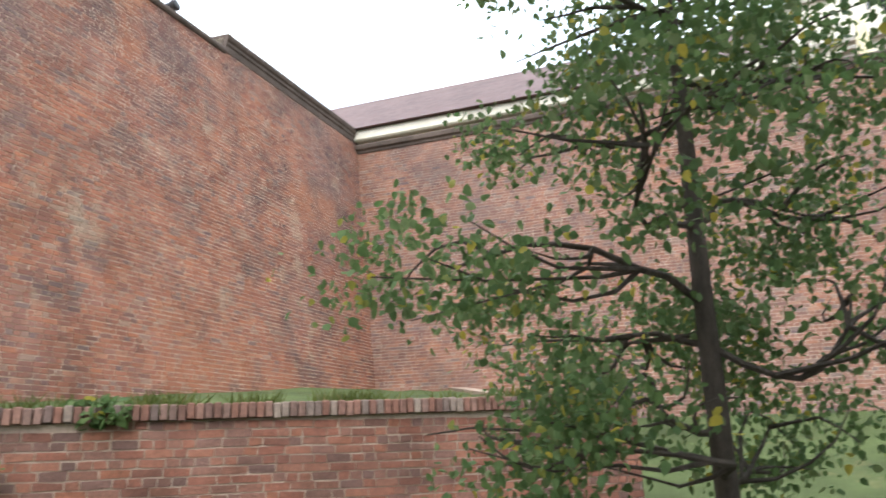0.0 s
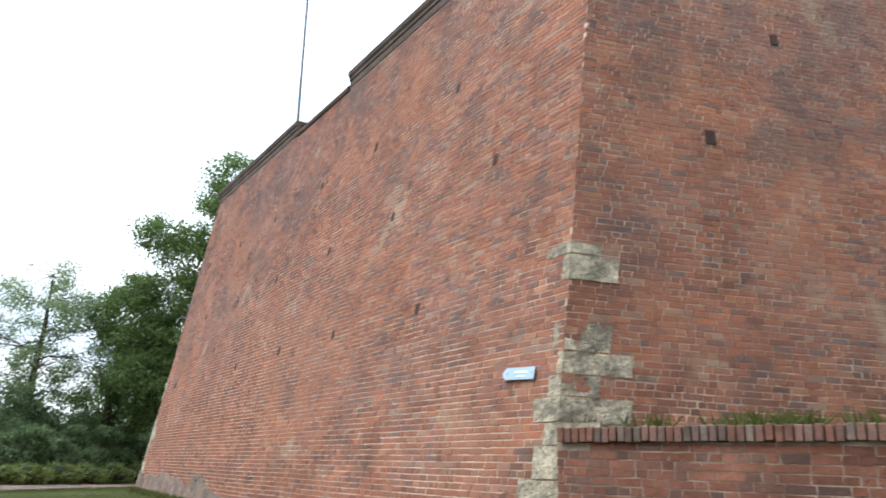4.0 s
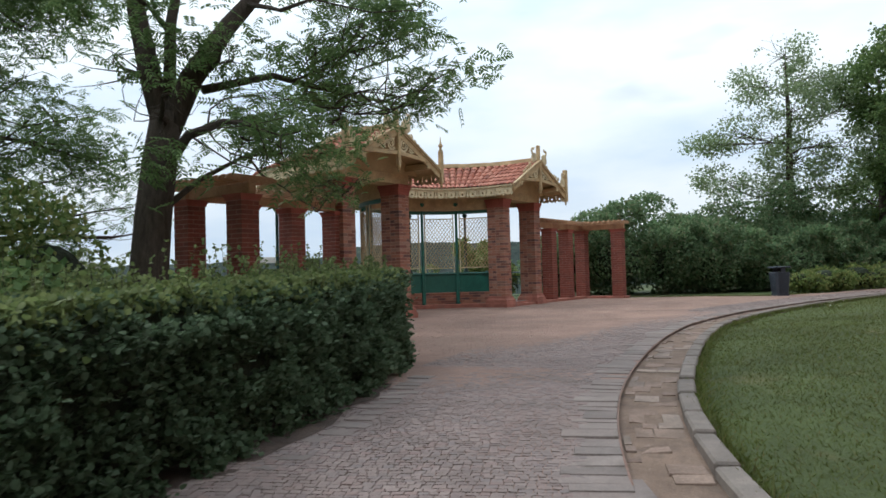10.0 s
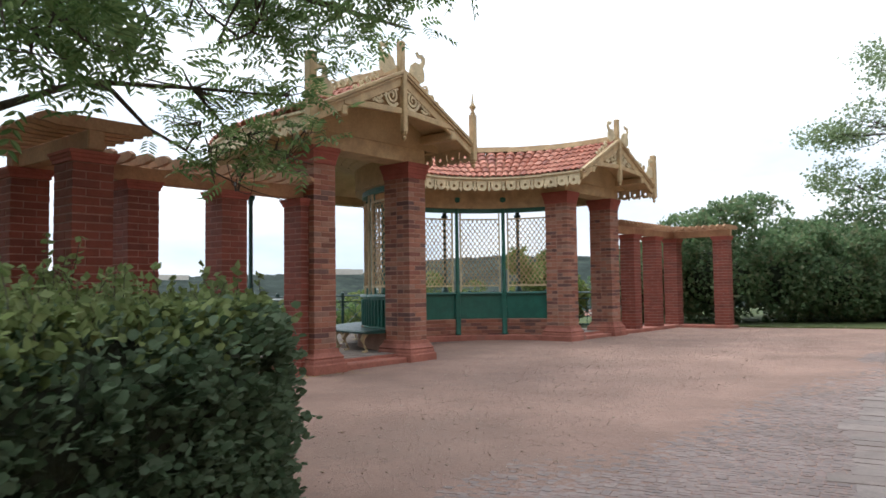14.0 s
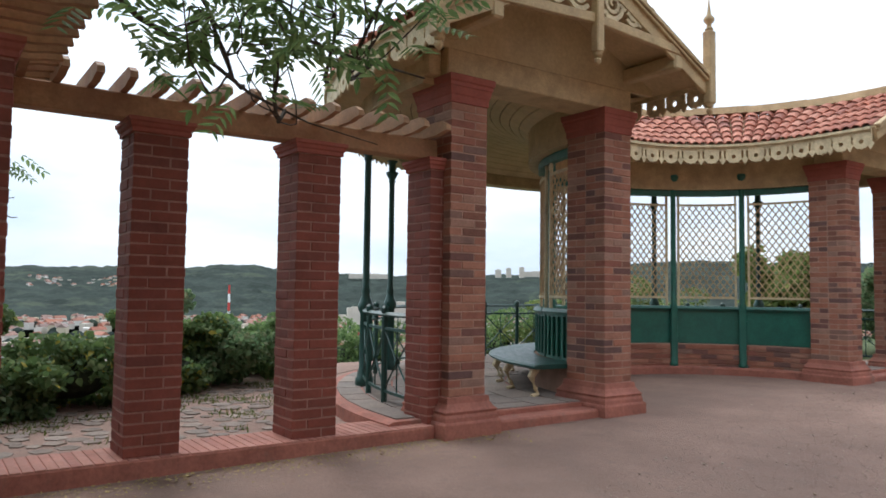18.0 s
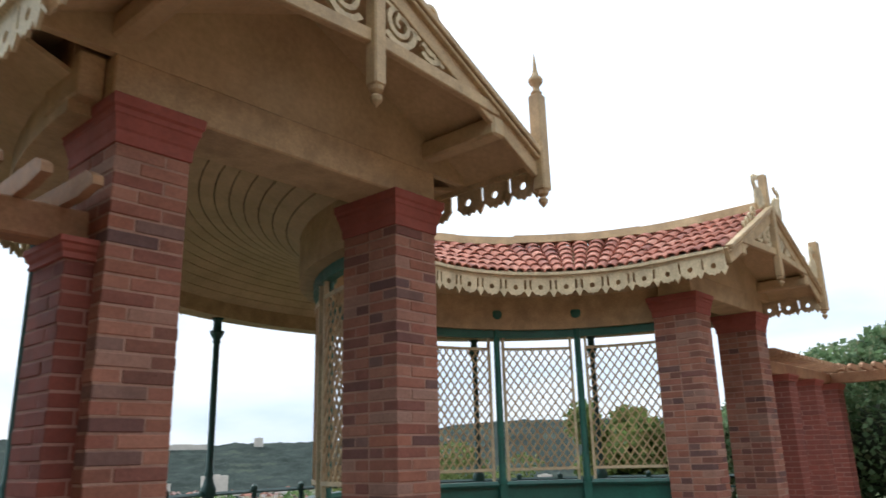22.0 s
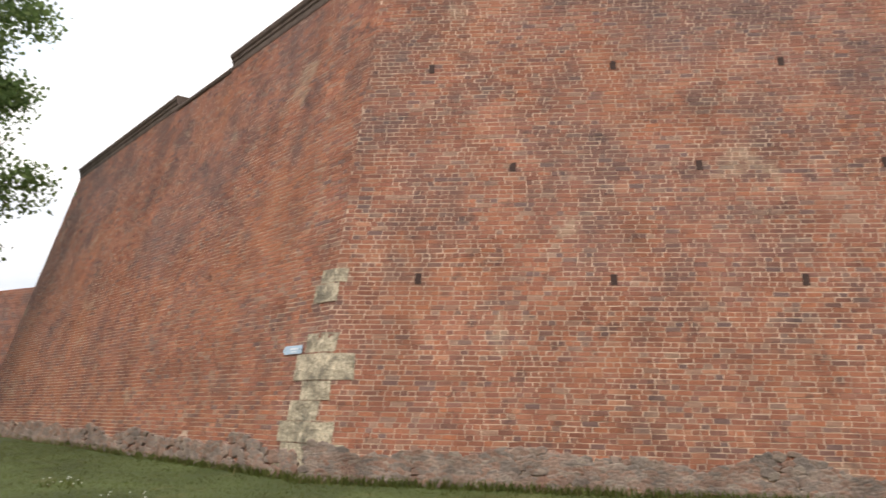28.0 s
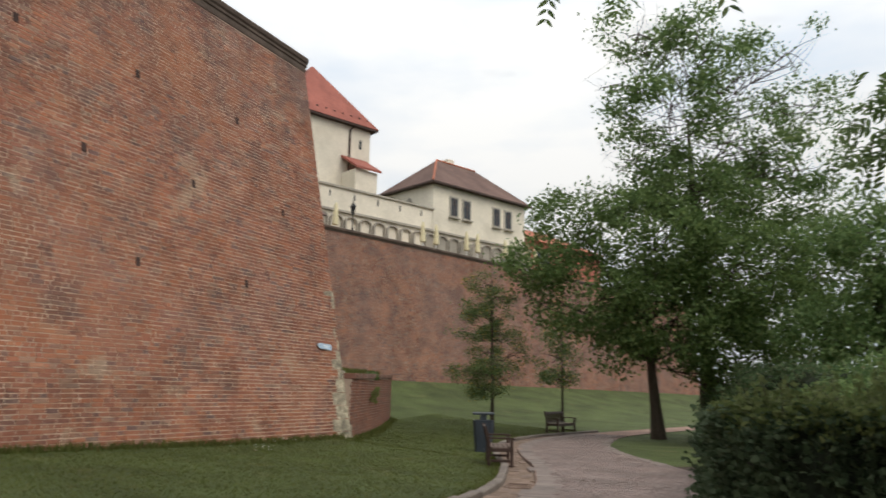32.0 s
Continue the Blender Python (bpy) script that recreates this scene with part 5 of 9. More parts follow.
def gable(sx):
    """The timber gable at one end; sx +1: the end by the pergola that the walk passes."""
    cx = sx * R_RIDGE
    hw = R_RIDGE - R_EAVE_IN - 0.04
    g = part("gable_frame", Shape(), M_CREAM, pavilion, "ochre timber gable with scrolled fretwork", m=Matrix.Translation((cx, GF, 0)))
    apex = Z_RIDGE + 0.09
    end = Z_EAVE + 0.03
    for s in (-1, 1):
        a, b = Vector((0, 0, apex)), Vector((s * (hw + (0.09 if s == sx else 0)), 0, end))
        part("bargeboard", Shape().beam(a + Vector((0, 0.02, -0.11)), b + Vector((0, 0.02, -0.11)), 0.05, 0.20, 0.006), M_CREAM, g)
        part("barge_moulding", Shape().beam(a + Vector((0, 0.05, 0.0)), b + Vector((0, 0.05, 0.0)), 0.09, 0.055, 0.008), M_CREAM, g)
        part("barge_moulding", Shape().beam(a + Vector((0, 0.055, -0.06)), b + Vector((0, 0.055, -0.06)), 0.05, 0.03, 0.006), M_CREAM, g)
        # collar, a little cambered
        part("collar", Shape().beam((s * 0.03, 0.03, 4.10), (s * 1.30, 0.03, 4.03), 0.06, 0.10, 0.008), M_CREAM, g)
        # scrolls in the spandrel
        sc = Shape()
        for x, r, t, w in ((0.25, 0.17, 2.1, 0.05), (0.56, 0.125, 1.9, 0.04), (0.80, 0.085, 1.7, 0.03), (0.98, 0.055, 1.4, 0.022)):
            spiral(sc, s * x, 4.155 + r * 0.95, r, t, w, math.pi * (1.2 if s > 0 else -0.2), s)
        for k in range(9):
            x = 0.10 + k * 0.12
            top = apex - 0.22 - (apex - end) / hw * x
            if top > 4.2:
                sc.beam((s * x, 0, top - 0.03), (s * (x + 0.10), 0, top - 0.03 - 0.045), 0.03, 0.03)
        part("scrollwork", sc, M_CREAM_PALE, g, "pale scrolled fretwork", m=Matrix.Translation((0, 0.02, 0)))
        # purlin ends under the eaves
        part("purlin", Shape().box((s * 1.28, -0.42, 3.90), (0.14, 0.95, 0.16), None, 0.02), M_SOFFIT, g)
        # crest of a stylised bird with a trailing scroll on the slope
        cr = Shape()
        tilt = -math.atan2(apex - end, hw) * s
        mm = Matrix.Translation((s * 0.16, 0.03, apex + 0.02)) @ Matrix.Rotation(-tilt, 4, "Y") @ XZ @ Matrix.Diagonal((s, 1, 1, 1))
        cr.slab(SWAN, -0.014, 0.014, mm)
        for x, r in ((0.42, 0.085), (0.58, 0.06), (0.72, 0.05), (0.86, 0.04)):
            spiral(cr, s * (x + 0.16), apex - (apex - end) / hw * (x + 0.16) + r + 0.03, r, 1.5, 0.03, -math.pi / 2, s, 0.028)
        part("crest", cr, M_CREAM_PALE, g, "pale pierced bird-shaped crest")
    part("king_post", Shape().box((0, 0.05, 4.24), (0.10, 0.10, 0.98), None, 0.012).lathe((0, 0.05, 3.75), PENDANT, 12), M_CREAM, g)
    part("ridge_post", Shape().box((0, 0.0, 5.0), (0.11, 0.11, 0.50), None, 0.012), M_CREAM, g)
    for s in (-1, 1):
        inner = s == -sx
        if inner and sx < 0:
            continue
        top = 4.36 if inner else 4.62
        x = s * (hw + (0.02 if inner else 0.12))
        wd = 0.11 if inner else 0.135
        post = Shape().box((x, 0.05, (3.52 + top) / 2), (wd, wd, top - 3.52), None, 0.012).lathe((x, 0.05, 3.52), PENDANT, 12)
        cp = part("corner_post", post, M_CREAM, g)
        if inner:
            part("finial", Shape().lathe((x, 0.05, top), FIN_TURNED, 12), M_CREAM, cp, smooth=True)
        else:
            cr = Shape()
            mm = Matrix.Translation((x - s * 0.07, 0.05, 4.02)) @ XZ @ Matrix.Diagonal((-s * 0.95, 1.05, 1, 1))
            cr.slab(SWAN, -0.014, 0.014, mm)
            for xx, rr in ((0.46, 0.08), (0.64, 0.06), (0.78, 0.045)):
                spiral(cr, x - s * xx, 4.02 + rr + (xx - 0.1) * 0.42, rr, 1.5, 0.03, -math.pi / 2, -s, 0.028)
            part("crest", cr, M_CREAM_PALE, cp, "pale pierced bird-shaped crest")
    # horizontal tie under the overhang
    part("soffit", Shape().add([(-hw, -1.15, Z_EAVE - 0.03), (0, -1.15, Z_RIDGE - 0.06), (0, 0.0, Z_RIDGE - 0.06), (-hw, 0.0, Z_EAVE - 0.03), (hw, -1.15, Z_EAVE - 0.03), (hw, 0.0, Z_EAVE - 0.03),
                                (-hw, -1.15, Z_EAVE), (0, -1.15, Z_RIDGE - 0.03), (0, 0.0, Z_RIDGE - 0.03), (-hw, 0.0, Z_EAVE), (hw, -1.15, Z_EAVE), (hw, 0.0, Z_EAVE)],
                               [(0, 1, 2, 3), (1, 4, 5, 2), (6, 7, 8, 9), (7, 10, 11, 8), (3, 2, 8, 9), (2, 5, 11, 8)]), M_SOFFIT, g)


gable(1)
gable(-1)

# inner ring: brick dado, green panelled backs, iron posts and lattice screens
part("dado", arc_band(Shape(), [(2.67, -0.1), (2.87, -0.1), (2.87, 0.50), (2.67, 0.50)], 186, 354), M_JOINT, pavilion, "low curved brick dado")
dado = [o for o in pavilion.children if o.name.startswith("dado")][0]
bm_ = Shape().box((0, 0, 0), (0.265, 0.03, 0.07), None, 0.004).mesh("brick", M_NEW_BRICK)
for k in range(6):
    n = 30
    for i in range(n):
        a = 186 + 168 * (i + 0.5 + (0.25 if k % 2 else -0.2)) / n
        if 186.5 < a < 353.5:
            ob = new("brick", bm_)
            ob.parent = dado
            ob.matrix_basis = Matrix.Translation(ring_pt(2.668, a, 0.035 + k * 0.083)) @ Matrix.Rotation(radians(a + 90), 4, "Z")
part("dado_step", arc_band(Shape(), [(2.50, -0.1), (2.68, -0.1), (2.68, 0.10), (2.52, 0.10)], 184, 356), M_RED_STONE, pavilion)
POSTS = [212, 236.5, 261, 285, 309, 333]
edges = [187] + POSTS + [353]
for a0, a1 in zip(edges[:-1], edges[1:]):
    p = part("back_panel", arc_band(Shape(), [(2.70, 0.51), (2.76, 0.51), (2.76, 1.10), (2.70, 1.10)], a0 + 0.6, a1 - 0.6, 10), M_GREEN, pavilion, "green painted curved panel")
    part("panel_rail", arc_band(Shape(), [(2.66, 1.08), (2.80, 1.08), (2.82, 1.11), (2.80, 1.15), (2.66, 1.15), (2.64, 1.11)], a0 + 0.4, a1 - 0.4, 10), M_GREEN, p)
    # vertical boards on the seat side
    for k in range(7):
        a = a0 + (a1 - a0) * (k + 0.5) / 7
        part("batten", Shape().box((0, 0, 0), (0.04, 0.03, 0.5), None, 0.005), M_GREEN, p, m=Matrix.Translation(ring_pt(2.78, a, 0.80)) @ Matrix.Rotation(radians(a + 90), 4, "Z"))
    # lattice screen in its frame
    lat = Shape()
    am, half = (a0 + a1) / 2, (a1 - a0) / 2 - 2.2
    R = 2.72
    z0, z1 = 1.28, 2.89
    fr = Shape()
    arc_band(fr, [(R - 0.02, z0), (R + 0.02, z0), (R + 0.02, z0 + 0.035), (R - 0.02, z0 + 0.035)], am - half, am + half, 8)
    arc_band(fr, [(R - 0.02, z1), (R + 0.02, z1), (R + 0.02, z1 + 0.035), (R - 0.02, z1 + 0.035)], am - half, am + half, 8)
    for s in (-1, 1):
        fr.box(ring_pt(R, am + s * half, (1.15 + 3.08) / 2), (0.04, 0.035, 3.08 - 1.15), Matrix.Rotation(radians(am + s * half), 3, "Z"))
    lf = part("lattice_screen", fr, M_CREAM_PALE, pavilion, "pale ochre lattice screen in a frame")
    wid = 2 * radians(half) * R
    step, slope = 0.112, 1.35
    hgt = z1 - z0
    for sgn in (-1, 1):
        off = -hgt / slope
        while off < wid:
            t0, t1 = max(0.0, -off * slope / hgt), min(1.0, (wid - off) * slope / hgt)
            pts = [t0 + (t1 - t0) * k / 6 for k in range(7)] if t1 - t0 > 0.01 else []
            clip = [(off + hgt / slope * t, z0 + hgt * t) for t in pts]
            if len(clip) >= 2:
                ring = []
                for x, z in clip:
                    xx = x if sgn > 0 else wid - x
                    a = am - half + math.degrees(xx / R)
                    ring.append([ring_pt(R - 0.006 + 0.006 * sgn, a, z - 0.015), ring_pt(R + 0.006 + 0.006 * sgn, a, z - 0.015), ring_pt(R + 0.006 + 0.006 * sgn, a, z + 0.015), ring_pt(R - 0.006 + 0.006 * sgn, a, z + 0.015)])
                lat.sweep(ring)
            off += step
    # laths in darker ochre than the frame: their backlit shade is put into colour
    part("lath_grid", lat, M_CREAM, lf)
IRON_POST = [(0.075, 0.12), (0.08, 0.16), (0.06, 0.2), (0.055, 1.1), (0.07, 1.14), (0.05, 1.2), (0.045, 3.2), (0.055, 3.25), (0.05, 3.28), (0.07, 3.30), (0.10, 3.34), (0.105, 3.40), (0.09, 3.43)]
for a in POSTS:
    part("iron_post", Shape().lathe(ring_pt(2.67, a, 0), IRON_POST, 10), M_GREEN, pavilion, smooth=True)
    part("pilaster", Shape().box(ring_pt(2.645, a, 0.62), (0.06, 0.12, 1.02), Matrix.Rotation(radians(a), 3, "Z"), 0.01), M_GREEN, pavilion)

# curved bench on the ring's outer side
part("bench_seat", arc_band(Shape(), [(2.81, 0.46), (3.39, 0.46), (3.44, 0.48), (3.44, 0.50), (3.39, 0.515), (2.81, 0.515)], 187, 353), M_DKGREEN, pavilion, "curved green slatted seat")
for k in range(14):
    a = 190 + 160 * k / 13
    part("bench_foot", Shape().tube([ring_pt(3.29, a, 0.46), ring_pt(3.36, a, 0.36), ring_pt(3.30, a, 0.22), ring_pt(3.26, a, 0.16), ring_pt(3.34, a, 0.125)], [0.05, 0.045, 0.028, 0.025, 0.04], 6), M_CREAM_PALE, pavilion)

# outer ring: cast-iron columns and a railing
IRON_COL = [(0.12, 0.10), (0.12, 0.22), (0.10, 0.24), (0.095, 0.30), (0.075, 0.34), (0.07, 1.05), (0.095, 1.10), (0.10, 1.16), (0.075, 1.22), (0.05, 1.30), (0.06, 1.34),
            (0.045, 1.40), (0.042, 3.05), (0.06, 3.07), (0.045, 3.10), (0.085, 3.17), (0.10, 3.22), (0.06, 3.23), (0.055, 3.36), (0.09, 3.40)]
OUT_COLS = [209, 231.6, 256.4, 283.6, 308.4, 331]
for a in OUT_COLS:
    part("iron_column", Shape().lathe(ring_pt(5.12, a, 0), IRON_COL, 12), M_DKGREEN, pavilion, "slender dark green cast-iron column", smooth=True)
ends = [184] + OUT_COLS + [356]
railing = part("railing", arc_band(Shape(), [(5.10, 1.07), (5.16, 1.07), (5.17, 1.09), (5.13, 1.12), (5.09, 1.09)], 184, 356, 60), M_DKGREEN, pavilion, "green iron railing with crossed bars")
part("rail", arc_band(Shape(), [(5.115, 0.92), (5.145, 0.92), (5.145, 0.95), (5.115, 0.95)], 184, 356, 60), M_DKGREEN, railing)
part("rail", arc_band(Shape(), [(5.115, 0.24), (5.145, 0.24), (5.145, 0.27), (5.115, 0.27)], 184, 356, 60), M_DKGREEN, railing)
for a0, a1 in zip(ends[:-1], ends[1:]):
    k = 3
    for i in range(k):
        b0, b1 = a0 + (a1 - a0) * i / k, a0 + (a1 - a0) * (i + 1) / k
        if i:
            part("baluster_post", Shape().lathe(ring_pt(5.13, b0, 0), [(0.035, 0.12), (0.035, 1.1), (0.045, 1.12), (0.045, 1.16), (0.01, 1.19)], 8), M_DKGREEN, railing)
        for s, e in (((b0, 0.27), (b1, 0.92)), ((b0, 0.92), (b1, 0.27))):
            part("cross_bar", Shape().tube([ring_pt(5.13, s[0], s[1]), ring_pt(5.13, (s[0] + e[0]) / 2, (s[1] + e[1]) / 2), ring_pt(5.13, e[0], e[1])], 0.011, 5), M_DKGREEN, railing)
        bm2 = (b0 + b1) / 2
        part("cross_bar", Shape().tube([ring_pt(5.13, bm2, 0.27), ring_pt(5.13, bm2, 0.92)], 0.009, 5), M_DKGREEN, railing)
        part("rosette", Shape().tube([ring_pt(5.105, bm2, 0.595), ring_pt(5.155, bm2, 0.595)], 0.03, 8), M_DKGREEN, railing)

# ---- pergolas on both sides ----
def pergola(sx, label):
    pg = thing("pergola", PAV.copy(), label, "pergola", "pergolas beside the pavilion")
    xs = (5.04, 6.42, 7.76, 9.10) if sx > 0 else (5.04, 6.42, 7.85, 9.32)
    xe = xs[-1]
    base = Shape().box((sx * (5.15 + xe + 0.28) / 2, -0.1, -0.05), (xe + 0.28 - 5.15, 0.56, 0.26), None, 0.015).box((sx * xe, 0.95, -0.05), (0.56, 1.54, 0.26), None, 0.015)
    pl = part("plinth", base, M_RED_STONE, pg)
    edge_me = Shape().box((0, 0, 0), (0.068, 0.545, 0.02), None, 0.004).mesh("brick", M_PLINTH_BRICK)
    for k in range(int((xe - 5.2 - 0.05) / 0.076)):
        ob = new("brick", edge_me)
        ob.parent = pl
        ob.matrix_basis = Matrix.Translation((sx * (5.24 + k * 0.076), -0.1, 0.076 + random.uniform(-0.0015, 0.0015)))
    for x, y in [(x, -0.1) for x in xs] + [(xe, 1.4)]:
        core = part("pillar", Shape().box((0, 0, 1.33), (0.406, 0.406, 2.54)), M_PERG_JOINT, pg, "red brick pergola pillar", m=Matrix.Translation((sx * x, y, 0)))
        cap = stepped(Shape(), 0.21, 0.21, ((0.0, 2.535), (0.012, 2.54), (0.012, 2.57), (0.025, 2.585), (0.03, 2.61), (0.042, 2.62), (0.042, 2.648)))
        part("cap", cap, M_RED_CAP, core)
        brick_pieces("brick", core, 3, 3, 0.08, 2.535, 0.0845, M_PERG_BRICK)
    part("beam", Shape().box((sx * (xe + 5.19) / 2, -0.1, 2.75), (xe - 5.19 + 0.3, 0.17, 0.20), None, 0.012), M_BEAM, pg)
    part("beam", Shape().box((sx * xe, 0.72, 2.755), (0.17, 1.9, 0.20), None, 0.012), M_BEAM, pg)
    raf = [(-0.47, 0.0), (-0.46, 0.05), (-0.38, 0.095), (0.38, 0.095), (0.46, 0.05), (0.47, 0.0), (0.38, -0.01), (0.30, -0.028), (-0.30, -0.028), (-0.38, -0.01)]
    rm = Shape().slab(raf, -0.028, 0.028, XZ).mesh("rafter", M_BEAM)
    x = 5.23
    while x < xe - 0.25:
        ob = new("rafter", rm)
        ob.parent = pg
        ob.matrix_basis = Matrix.Translation((sx * x, -0.1, 2.875)) @ Matrix.Rotation(math.pi / 2 + random.uniform(-0.02, 0.02), 4, "Z")
        x += 0.233
    y = -0.55
    while y < 1.75:
        ob = new("rafter", rm)
        ob.parent = pg
        ob.matrix_basis = Matrix.Translation((sx * xe, y, 2.88 if y > 0.3 else 2.90)) @ Matrix.Diagonal((1.25, 1, 1, 1))
        y += 0.2
    return pg


pergola(1, "red brick pergola with ochre timber rafters beside the pavilion")
pergola(-1, "red brick pergola with ochre rafters against the shrubs")

# ---- park furniture ----
def ground_at(x, y):
    return path_z(x) if y < kerb_y(x) + 0.15 else ground_z(x, y) - 0.03


def park_bench(m, label):
    """A slatted wooden park bench, front to -y, 1.52 m long."""
    b = thing("park_bench", m, label, "bench", "park benches")
    W = 1.52
    for s in (-1, 1):
        x = s * (W / 2 - 0.035)
        leg = Shape()
        leg.sweep([[Vector((x + a * 0.034, y + c * 0.03, z)) for a, c in ((-1, -1), (1, -1), (1, 1), (-1, 1))] for y, z in ((0.27, 0.0), (0.25, 0.42), (0.28, 0.62), (0.345, 0.86), (0.35, 0.885))])
        part("back_post", leg, M_BENCHWOOD, b)
        part("front_leg", Shape().box((x, -0.24, 0.30), (0.068, 0.068, 0.60), None, 0.006), M_BENCHWOOD, b)
        arm = Shape()
        arm.sweep([[Vector((x + a * 0.042, y, z + c * 0.018)) for a, c in ((-1, -1), (1, -1), (1, 1), (-1, 1))] for y, z in ((-0.32, 0.605), (-0.27, 0.618), (-0.1, 0.628), (0.12, 0.622), (0.29, 0.632))])
        part("armrest", arm, M_BENCHWOOD, b)
        part("side_rail", Shape().box((x, 0.0, 0.37), (0.045, 0.44, 0.075), None, 0.005), M_BENCHWOOD, b)
        part("stretcher", Shape().box((x, 0.0, 0.14), (0.04, 0.44, 0.05), None, 0.005), M_BENCHWOOD, b)
    part("front_rail", Shape().box((0, -0.235, 0.36), (W - 0.14, 0.04, 0.085), None, 0.005), M_BENCHWOOD, b)
    for i in range(5):
        y = -0.235 + i * 0.107
        part("seat_slat", Shape().box((0, y, 0.425 - 0.012 * math.sin(i * 0.8)), (W - 0.1 if i else W - 0.02, 0.085, 0.024), None, 0.005), M_SEATWOOD, b)
    part("back_rail", Shape().box((0, 0.262, 0.475), (W - 0.13, 0.035, 0.06), pose(0, 0, 0, -12, 0, 0).to_3x3(), 0.005), M_BENCHWOOD, b)
    part("top_rail", Shape().box((0, 0.338, 0.825), (W - 0.13, 0.04, 0.085), pose(0, 0, 0, -14, 0, 0).to_3x3(), 0.006), M_BENCHWOOD, b)
    for i in range(13):
        x = -0.62 + i * 1.24 / 12
        part("back_slat", Shape().beam((x, 0.272, 0.49), (x, 0.330, 0.795), 0.042, 0.016, 0.003, up=(1, 0, 0)), M_BENCHWOOD, b)
    return b


bench = park_bench(pose(-9.61, 0.27, ground_at(-9.7, 0.3) - 0.02, 0, 0, 20.5), "dark-stained slatted wooden bench on the lawn edge")
copy_thing(bench, pose(3.9, 2.0, ground_at(3.9, 2.0), 0, 0, -14))
b2 = copy_thing(bench, pose(-46.4, 13.9, ground_at(-46.4, 13.9), 0, 0, -42))
b3 = copy_thing(bench, pose(-58.5, 24.9, ground_at(-58.5, 24.9), 0, 0, -42))
b4 = copy_thing(bench, pose(-100, 57.5, ground_at(-100, 57.5), 0, 0, 140))


def litter_bin(m, label):
    b = thing("litter_bin", m, label, "litter bin", "litter bins")
    body = Shape()
    def sq(h, z, c=0.05):
        return [Vector((x, y, z)) for x, y in ((-h + c, -h), (h - c, -h), (h, -h + c), (h, h - c), (h - c, h), (-h + c, h), (-h, h - c), (-h, -h + c))]
    body.sweep([sq(0.20, 0.07), sq(0.25, 0.74), sq(0.255, 0.76), sq(0.24, 0.77)])
    bd = part("body", body, M_BIN, b)
    for k in range(4):
        for i in range(5):
            x = -0.16 + i * 0.08
            q = Matrix.Rotation(k * math.pi / 2, 4, "Z") @ pose(0, 0, 0)
            part("rib", Shape().beam((x * 0.86, -0.212, 0.12), (x, -0.250, 0.72), 0.012, 0.012, 0.003, up=(0, 1, 0)), M_BIN, bd, m=q)
    part("foot", Shape().sweep([sq(0.215, 0.0), sq(0.215, 0.08)]), M_BIN, b)
    part("liner", Shape().sweep([sq(0.225, 0.60), sq(0.23, 0.775)]), M_BIN_DARK, b)
    for x in (-0.215, 0.215):
        part("stanchion", Shape().box((x, 0, 0.84), (0.035, 0.16, 0.16), None, 0.006), M_BIN, b)
    part("ash_tray", Shape().box((0, 0, 0.85), (0.12, 0.12, 0.10), None, 0.01), M_BIN_DARK, b)
    part("lid", Shape().sweep([sq(0.265, 0.905), sq(0.275, 0.915), sq(0.275, 0.94), sq(0.25, 0.955)]), M_BIN, b, "flat slate-grey lid")
    return b


bin1 = litter_bin(pose(-39.35, 3.35, path_z(-39.5) - 0.01, 0, 0, 20) @ Matrix.Scale(1.1, 4), "slate-grey metal litter bin with a flat roof beside the path")
copy_thing(bin1, pose(-6.6, 1.7, ground_at(-6.6, 1.7), 0, 0, 20))
copy_thing(bin1, pose(-103, 59, ground_at(-103, 59), 0, 0, 20))


def wall_sign(m):
    s = thing("direction_sign", m, "small pale blue enamel arrow sign on the brick wall", "sign", "arrow signs")
    part("plate", Shape().slab([(-0.31, 0.0), (-0.24, -0.075), (0.31, -0.075), (0.31, 0.075), (-0.24, 0.075)], -0.006, 0.006, XZ), M_SIGN, s)
    part("lettering", Shape().box((0.06, -0.009, 0.015), (0.26, 0.004, 0.03)).box((0.06, -0.009, -0.035), (0.18, 0.004, 0.02)), M_SIGN_BAR, s)
    for x in (-0.2, 0.27):
        part("screw", Shape().box((x, -0.008, 0.0), (0.015, 0.006, 0.015)), M_IRON, s)
    return s


pa = along(A0, A1, B0, B1, 2.36, xs=-8.98)
sg = wall_sign(pose(pa.x, pa.y - 0.05, pa.z, -9, 3, -4.9))
pb = along(B0, B1, C0, C1, 2.45, s=0.045)
copy_thing(sg, pose(pb.x - 0.02, pb.y - 0.03, pb.z, -5, 0, -45 + 0))

# flagpole and gun barrels on the parapet
pole = thing("flagpole", pose(-22.9, 8.4, 11.0, 0, -4, 0), "thin bare metal flagpole on the parapet", "flagpole")
part("pole", Shape().tube([(0, 0, -0.6), (0, 0, 4), (0, 0, 9)], [0.05, 0.04, 0.03], 8), M_BIN, pole)
part("mount", Shape().box((0, 0, -0.3), (0.25, 0.25, 0.3), None, 0.03), M_GREY_STONE, pole)


def gun(m):
    g = thing("gun_barrel", m, "dark iron gun barrel in a gap of the parapet", "cannon", "gun barrels")
    part("barrel", Shape().lathe((0, 0, 0), [(0.19, -0.9), (0.20, -0.6), (0.16, -0.55), (0.13, 0.55), (0.15, 0.6), (0.16, 0.7), (0.11, 0.72)], 14, pose(0, 0, 0, 78, 0, 0).to_3x3()), M_IRON, g, smooth=True)
    part("carriage", Shape().box((0, 0.3, -0.75), (0.5, 1.0, 1.2), None, 0.03), M_BENCHWOOD, g)
    return g


